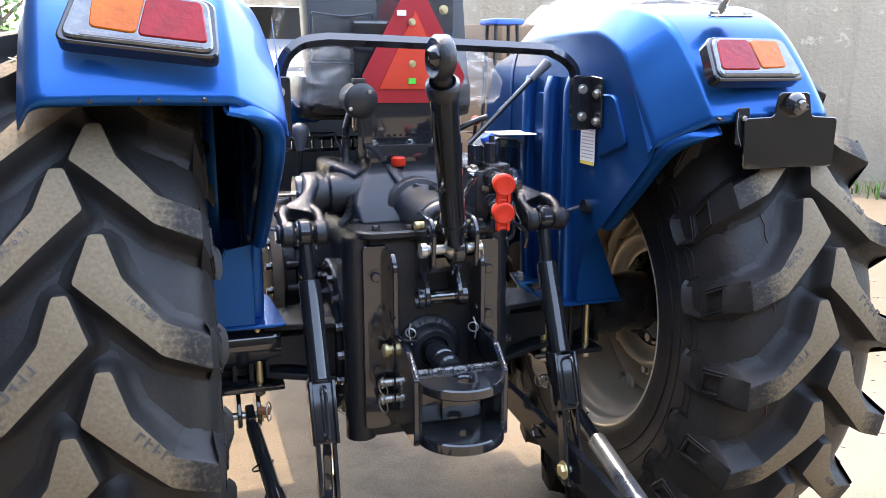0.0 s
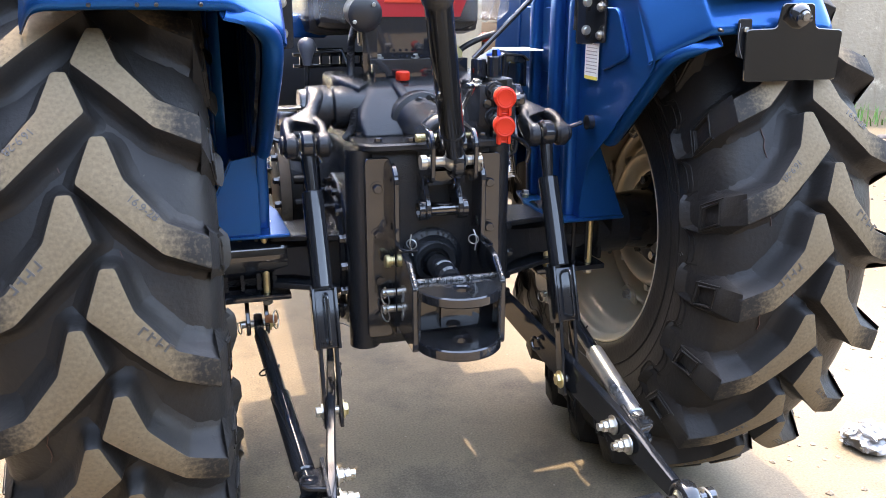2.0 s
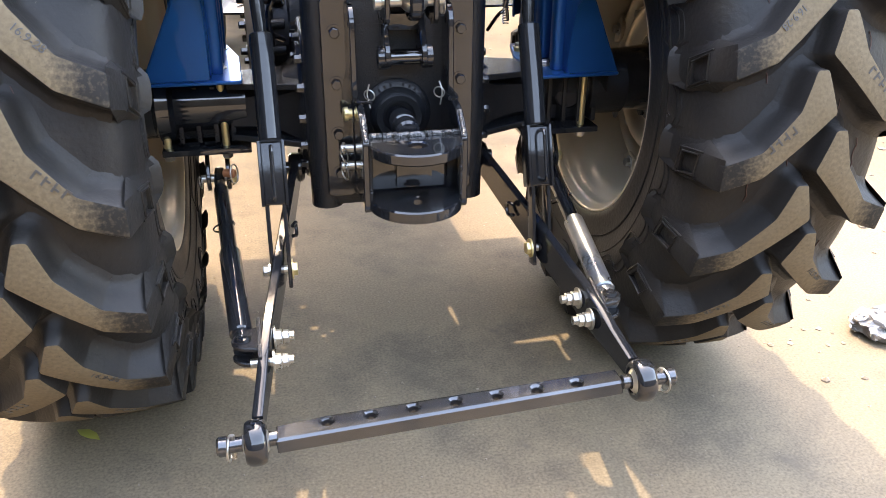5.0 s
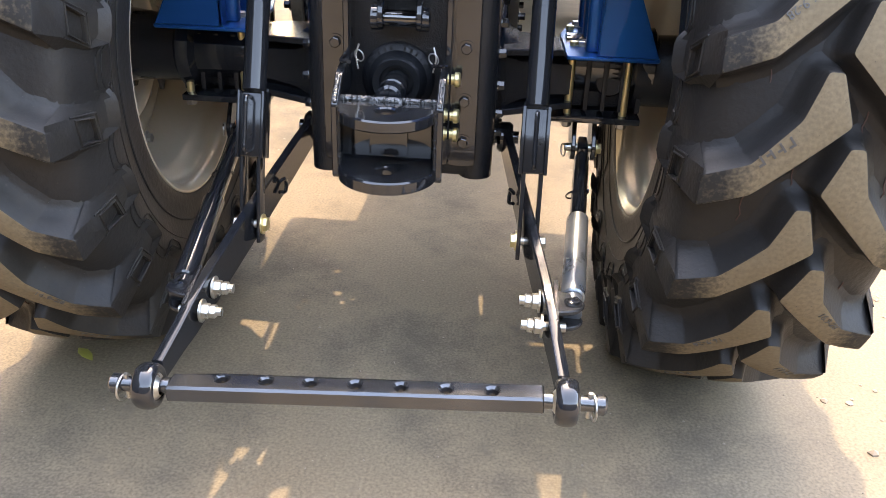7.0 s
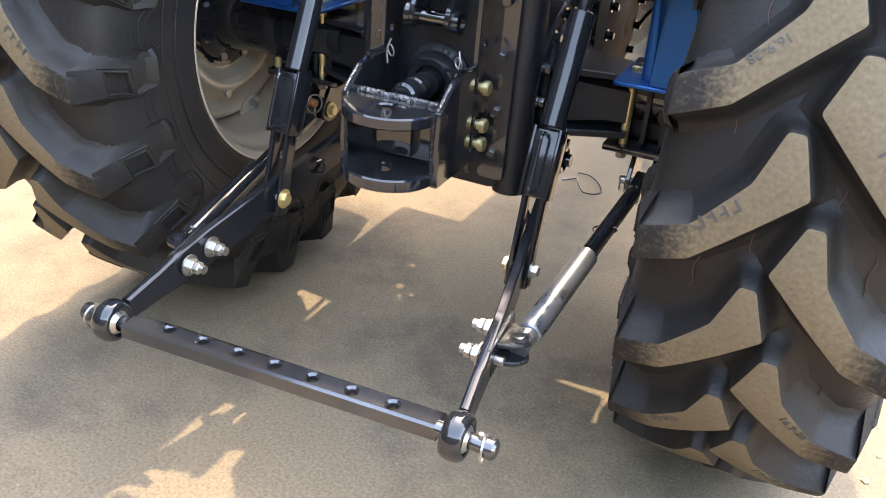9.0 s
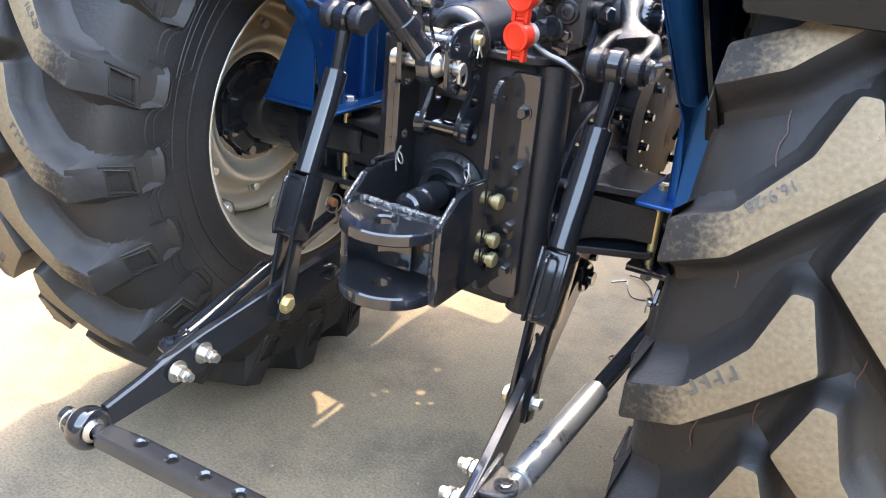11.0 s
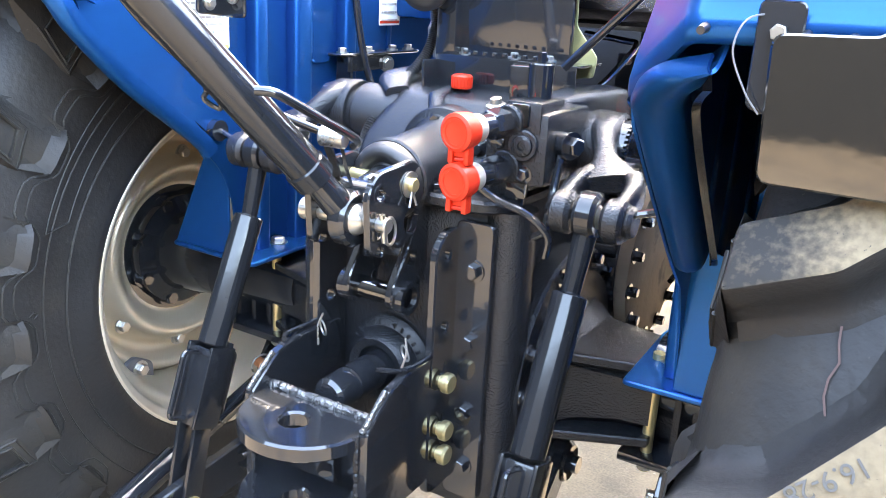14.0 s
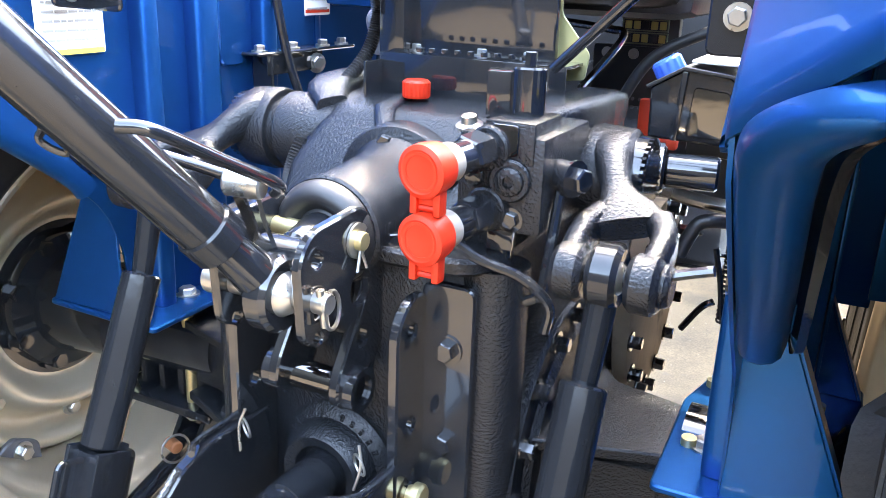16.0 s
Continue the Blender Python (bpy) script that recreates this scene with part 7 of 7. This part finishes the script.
tube(bm, [(-0.235, 0.02, 0.90), (-0.222, 0.0, 0.885), (-0.215, -0.02, 0.86)], 0.004, 8)
part("bright_clip", bm, STEEL, tractor, "bright bent clip")
# worn paint specks on the top link
for k, q in enumerate((0.16, 0.24)):
    bm = bmesh.new()
    box(bm, TL0 + td * q + Vector((0.0145, -0.012, 0.0135)), (0.007, 0.002, 0.010), (0, -40, 40), 0.0008)
    part("yellow_paint_mark", bm, YELLOW, tl, "yellow inspection paint dab")

# ---- labels on the fender walls ----


def label_plate(s, y0, y1, z0, z1, bands, rows_n, name="warning_label", text="white label with small print"):
    x = s * (WALL[s] - 0.0035 - (0.002 if s < 0 else 0.0))
    bm = bmesh.new()
    plate(bm, rounded([(y0, z0), (y1, z0), (y1, z1), (y0, z1)], 0.003), "yz", x, 0.001, bevel=0)
    lab = part(name, bm, WHITE, tractor, text)
    for (a, b, mat) in bands:
        bm = bmesh.new()
        plate(bm, [(y0 + 0.002, z0 + (z1 - z0) * a), (y1 - 0.002, z0 + (z1 - z0) * a), (y1 - 0.002, z0 + (z1 - z0) * b), (y0 + 0.002, z0 + (z1 - z0) * b)], "yz", x - s * 0.0009, 0.0006, bevel=0)
        part("colour_band", bm, mat, lab)
    rnd = random.Random(int(abs(y0) * 1000))
    bm = bmesh.new()
    for k in range(rows_n):
        z = z0 + (z1 - z0) * (0.10 + 0.62 * k / rows_n)
        a = y0 + (y1 - y0) * 0.1
        while a < y1 - (y1 - y0) * 0.14:
            w = min((y1 - y0) * (0.05 + 0.13 * rnd.random()), y1 - (y1 - y0) * 0.1 - a)
            plate(bm, [(a, z), (a + w, z), (a + w, z + (z1 - z0) * 0.17 / rows_n), (a, z + (z1 - z0) * 0.17 / rows_n)], "yz", x - s * 0.0009, 0.0006, bevel=0)
            a += w + (y1 - y0) * 0.025
    part("print", bm, PRINT, lab, "small grey print")


label_plate(1, -0.232, -0.165, 1.055, 1.205, ((0.0, 0.05, YELLOW),), 12)
label_plate(-1, -0.268, -0.175, 1.085, 1.235, ((0.0, 0.04, YELLOW), (0.72, 0.74, INK)), 9, text="white and yellow label with small print")
label_plate(-1, 0.225, 0.295, 1.115, 1.19, ((0.72, 0.95, SMVORANGE), (0.05, 0.12, SMVORANGE)), 3, text="small white label with red bands")

# bright bracket on top of one fender
bm = bmesh.new()
plate(bm, rounded([(0.505, -0.455), (0.60, -0.47), (0.60, -0.44), (0.575, -0.40), (0.53, -0.41)], 0.01), "xy", 1.372, 0.004)
tube(bm, smooth_path([(0.535, -0.44, 1.376), (0.55, -0.445, 1.41), (0.57, -0.44, 1.43)]), 0.008, 10)
fb = part("lamp_bracket", bm, CHROME, tractor, "bright folded lamp bracket on the fender")
for x, y in ((0.52, -0.445), (0.592, -0.452)):
    bolt(fb, (x, y, 1.374), (0, -0.3, 1), 0.009, 0.007, ZINC)


def crumpled(name, grid_fn, nu, nv, amp, freq, label, seed, mat=None):
    """A thin crumpled sheet over a grid of places."""
    bm = bmesh.new()
    rows = []
    for i in range(nu):
        row = []
        for j in range(nv):
            p = Vector(grid_fn(i / (nu - 1), j / (nv - 1)))
            q = p * freq + Vector((seed, 0, 0))
            o = noise.noise_vector(q) * amp + noise.noise_vector(q * 2.7) * amp * 0.45
            row.append(bm.verts.new(p + o))
        rows.append(row)
    for a, b in zip(rows, rows[1:]):
        for j in range(nv - 1):
            bm.faces.new((a[j], a[j + 1], b[j + 1], b[j]))
    return solid(name, bm, mat or FILM, label, "plastic film", angle=70)


def seat_wrap(u, v):
    a = math.pi * (0.98 + 1.04 * u)
    k = 1.0 + 0.18 * v * v
    x = 0.02 + math.copysign(abs(math.cos(a)) ** 0.5, math.cos(a)) * 0.245 * k
    y = 0.32 + math.copysign(abs(math.sin(a)) ** 0.5, math.sin(a)) * 0.205 * (1.0 + 0.05 * v)
    return (x, y, 1.60 - 0.30 * v)


def seat_skirt(u, v):
    a = math.pi * (0.98 + 1.04 * u)
    k = 1.06 + 0.22 * math.sin(2.4 * v) + 0.05 * math.sin(23 * u)
    x = 0.02 + math.copysign(abs(math.cos(a)) ** 0.5, math.cos(a)) * 0.235 * k
    y = 0.32 + math.copysign(abs(math.sin(a)) ** 0.5, math.sin(a)) * 0.20 * k * 0.96
    return (x, y, 1.315 - 0.135 * v)


def fender_wrap(u, v):
    x = 0.368 + 0.36 * u
    y = 0.16 - (0.36 + 0.05 * math.sin(7 * u + 1.0)) * v
    return (x, y, 1.424 - 0.95 * max(0.0, 0.425 - x) + 0.016 * math.sin(math.pi * v) * (0.5 + 0.5 * math.sin(11 * u)))


crumpled("seat_cover", seat_skirt, 110, 40, 0.016, 22.0, "bunched clear plastic film hanging round the seat", 4.0)
crumpled("seat_cover", seat_wrap, 70, 34, 0.006, 14.0, "crumpled clear plastic film wrapped round the seat", 1.0, CLEARFILM)
crumpled("fender_cover", fender_wrap, 50, 50, 0.013, 17.0, "crumpled clear plastic film lying on the fender", 7.0)

# ---- yard: litter, leaf, wire, stand, vehicle, plants ----
def crumple_ball(bm, c, r, seed, squash=0.5):
    r0 = bmesh.ops.create_icosphere(bm, subdivisions=4, radius=r)
    for v in r0["verts"]:
        q = v.co * (9.0 / max(r, 0.05) * 0.08) + Vector((seed, 0, 0))
        v.co += noise.noise_vector(q * 2.2) * r * 0.55 + noise.noise_vector(q * 6) * r * 0.25
        v.co.z = max(-r * 0.4, v.co.z * squash)
        v.co += Vector(c)


bm = bmesh.new()
crumple_ball(bm, (1.27, -0.27, 0.025), 0.06, 3.0, 0.55)
crumple_ball(bm, (1.33, -0.24, 0.02), 0.05, 5.0, 0.5)
solid("plastic_litter", bm, LITTER, "crumpled silvery plastic wrapper lying on the soil", "litter", angle=20)

bm = bmesh.new()
pts = [(0.0, -0.034), (0.010, -0.016), (0.012, 0.004), (0.006, 0.024), (0.0, 0.036), (-0.006, 0.024), (-0.012, 0.004), (-0.010, -0.016)]
mid = [bm.verts.new((0, y, 0.004 + 0.05 * y * y * 10)) for y in (-0.034, -0.012, 0.01, 0.036)]
for sg in (-1, 1):
    e1 = [bm.verts.new((sg * w, y, 0.009)) for w, y in ((0.011, -0.014), (0.012, 0.01))]
    bm.faces.new((mid[0], e1[0], mid[1]))
    bm.faces.new((mid[1], e1[0], e1[1], mid[2]))
    bm.faces.new((mid[2], e1[1], mid[3]))
thicken(bm, 0.0008)
bmesh.ops.transform(bm, matrix=pose(-0.712, -0.312, 0.002, 0, 0, 50), verts=bm.verts)
solid("fallen_leaf", bm, DRYLEAF, "small yellow-green leaf lying on the concrete", "leaf", angle=60)

bm = bmesh.new()
tube(bm, smooth_path([(-0.06, 1.02, 0.004), (-0.02, 1.06, 0.006), (0.0, 1.0, 0.02), (0.04, 0.95, 0.006), (0.09, 0.98, 0.004), (0.07, 1.05, 0.004), (0.02, 1.10, 0.01), (-0.03, 1.12, 0.004)]), 0.0025, 6)
solid("loose_wire", bm, PLASTIC, "bent dark wire lying on the concrete", "wire")

# grit, pebbles and chips
rnd = random.Random(11)
bm = bmesh.new()
for k in range(1900):
    if k < 340:
        x, y, r = rnd.uniform(-0.9, 1.0), rnd.uniform(-1.3, 2.2), rnd.uniform(0.0015, 0.004)
    else:
        x, y, r = rnd.uniform(0.95, 4.2), rnd.uniform(-0.9, 4.5), rnd.uniform(0.003, 0.010) * (1.8 if rnd.random() < 0.06 else 1.0)
    a = rnd.random() * 6.28
    far = max(0.0, min(1.0, (max(abs(x) - 1.3, abs(y) - 1.3)) / 1.5))
    z = 0.03 * far * noise.noise((x * 0.7, y * 0.7, 2.0)) + 0.012 * far * noise.noise((x * 3, y * 3, 0.0))
    top = bm.verts.new((x, y, z + r * rnd.uniform(0.5, 0.9)))
    ring = [bm.verts.new((x + r * math.cos(a + i * 1.257) * rnd.uniform(0.7, 1.2), y + r * math.sin(a + i * 1.257) * rnd.uniform(0.7, 1.2), z + r * 0.25)) for i in range(5)]
    base = [bm.verts.new((v.co.x, v.co.y, z - r * 0.3)) for v in ring]
    for i in range(5):
        bm.faces.new((top, ring[i], ring[(i + 1) % 5]))
        bm.faces.new((ring[i], base[i], base[(i + 1) % 5], ring[(i + 1) % 5]))
solid("pebbles", bm, STONE, "scattered grit and small pebbles on the soil", "pebbles", "stuff", angle=30)

# weeds along the foot of the wall
bm = bmesh.new()
for k in range(900):
    q = rnd.uniform(-4.5, 5.0)
    o = rnd.uniform(0.15, 0.75) ** 1.3
    x, y = 6.3 + 0.73 * q - 0.68 * o, 5.0 - 0.68 * q - 0.73 * o
    if noise.noise((x * 0.9, y * 0.9, 0)) < -0.05:
        continue
    h, a, ln = rnd.uniform(0.06, 0.22), rnd.random() * 6.28, rnd.uniform(0.02, 0.10)
    w = 0.008
    dx, dy = math.cos(a), math.sin(a)
    v = [bm.verts.new((x - dy * w, y + dx * w, -0.02)), bm.verts.new((x + dy * w, y - dx * w, -0.02)), bm.verts.new((x + dx * ln * 0.4 + dy * w, y + dy * ln * 0.4 - dx * w, h * 0.6)), bm.verts.new((x + dx * ln * 0.4 - dy * w, y + dy * ln * 0.4 + dx * w, h * 0.6)), bm.verts.new((x + dx * ln, y + dy * ln, h))]
    bm.faces.new((v[0], v[1], v[2], v[3]))
    bm.faces.new((v[3], v[2], v[4]))
solid("grass", bm, LEAFMAT, "green weeds along the foot of the wall", "grass", "stuff", angle=60)

# rubble stones by the wall
for k, (q, o, r) in enumerate(((0.35, 0.5, 0.10), (-0.4, 0.9, 0.06), (1.3, 0.7, 0.08), (0.0, 1.3, 0.05))):
    bm = bmesh.new()
    r0 = bmesh.ops.create_icosphere(bm, subdivisions=2, radius=r)
    for v in r0["verts"]:
        v.co += noise.noise_vector(v.co * 9 + Vector((k, 0, 0))) * r * 0.4
        v.co.z *= 0.6
        v.co += Vector((6.3 + 0.73 * q - 0.68 * o, 5.0 - 0.68 * q - 0.73 * o, r * 0.3))
    solid("rubble_stone", bm, DARKSTONE, "dark rubble stone lying by the wall", "stone", group="stones by the wall")

# tree beyond the fender
tree = thing("tree", (-2.3, 9.0, 0), "small leafy tree with light green crown", "tree")
bm = bmesh.new()
tube(bm, smooth_path([(-2.3, 9.0, -0.1), (-2.32, 9.02, 0.7), (-2.25, 9.0, 1.6), (-2.28, 9.05, 2.6)]), [0.09 - 0.0035 * k for k in range(19)], 10)
for k in range(7):
    a = k * 2.4
    z0 = 1.1 + 0.2 * k
    tube(bm, smooth_path([(-2.28, 9.0, z0), (-2.28 + 0.4 * math.cos(a), 9 + 0.4 * math.sin(a), z0 + 0.3), (-2.28 + 0.8 * math.cos(a), 9 + 0.8 * math.sin(a), z0 + 0.45)]), [0.03 - 0.0018 * i for i in range(13)], 6)
part("trunk", bm, BARK, tree)
bm = bmesh.new()
for k in range(2600):
    a, el = rnd.random() * 6.28, rnd.uniform(-1, 1)
    rr = 1.25 * rnd.random() ** 0.4
    p = Vector((-2.3 + rr * math.cos(a) * math.sqrt(1 - el * el), 9.0 + rr * math.sin(a) * math.sqrt(1 - el * el), 2.1 + 1.15 * rr * el))
    if noise.noise(p * 1.7) < -0.08:
        continue
    u = Vector((rnd.uniform(-1, 1), rnd.uniform(-1, 1), rnd.uniform(-0.6, 0.6))).normalized()
    w = u.orthogonal().normalized() * 0.035
    ln = rnd.uniform(0.08, 0.13)
    bm.faces.new((bm.verts.new(p), bm.verts.new(p + u * ln * 0.5 + w), bm.verts.new(p + u * ln), bm.verts.new(p + u * ln * 0.5 - w)))
part("crown", bm, LEAFMAT, tree)

# tall stand with a blue top and a brown crate, another vehicle
stand = thing("tall_stool", (1.48, 3.0, 0), "tall stool with blue top and dark legs", "stool")
bm = bmesh.new()
box(bm, (1.48, 3.0, 1.535), (0.20, 0.2, 0.035), (0, 0, 12), 0.012)
part("seat", bm, BLUECAP, stand, "blue top")
for dx, dy in ((-1, -1), (1, -1), (-1, 1), (1, 1)):
    bm = bmesh.new()
    rod(bm, (1.48 + dx * 0.07, 3 + dy * 0.07, 1.52), (1.48 + dx * 0.12, 3 + dy * 0.12, 0.0), 0.012, n=10)
    part("leg", bm, PLASTIC, stand)
bm = bmesh.new()
for z in (1.1, 1.38):
    box(bm, (1.48, 2.91, z), (0.17, 0.012, 0.012), (0, 0, 0), 0.002)
part("crossbar", bm, PLASTIC, stand)
crate = thing("wooden_crate", (1.9, 3.9, 0), "brown wooden crate standing tall behind the stool", "crate")
for k in range(6):
    bm = bmesh.new()
    box(bm, (1.95, 3.9, 0.14 + 0.26 * k), (0.62, 0.5, 0.245), (0, 0, 15), 0.006)
    part("board", bm, CRATE, crate)

van = thing("parked_vehicle", (0.1, 4.2, 0), "dark grey vehicle with dark window parked beyond", "vehicle")
bm = bmesh.new()
loft(bm, [((0.1, 3.2, 0.85), 0.62, 0.42), ((0.1, 3.4, 0.92), 0.70, 0.5), ((0.1, 4.0, 1.05), 0.72, 0.62), ((0.1, 5.6, 1.1), 0.72, 0.68), ((0.1, 5.8, 1.0), 0.66, 0.55)], 28, 5.0)
part("body", bm, VANPAINT, van, "dark grey body")
bm = bmesh.new()
plate(bm, rounded([(-0.42, 1.25), (0.62, 1.25), (0.52, 1.62), (-0.32, 1.62)], 0.06), "xz", 3.36, 0.02)
part("rear_window", bm, NPLATE, van, "dark rear window")
bm = bmesh.new()
box(bm, (0.1, 3.16, 0.7), (1.2, 0.1, 0.16), (0, 0, 0), 0.03)
part("bumper", bm, PLASTIC, van, "dark bumper")
for x in (-0.48, 0.68):
    bm = bmesh.new()
    box(bm, (x, 3.2, 1.05), (0.1, 0.04, 0.2), (0, 0, 0), 0.015)
    part("rear_light", bm, REDLENS, van, "red rear light")
for x in (-0.58, 0.78):
    for y in (3.7, 5.3):
        bm = bmesh.new()
        lathe(bm, [(-0.08, 0.0), (-0.08, 0.2), (-0.06, 0.29), (0.06, 0.29), (0.08, 0.2), (0.08, 0.0)], (x, y, 0.28), (1, 0, 0), 28)
        part("wheel", bm, RUBBER, van)
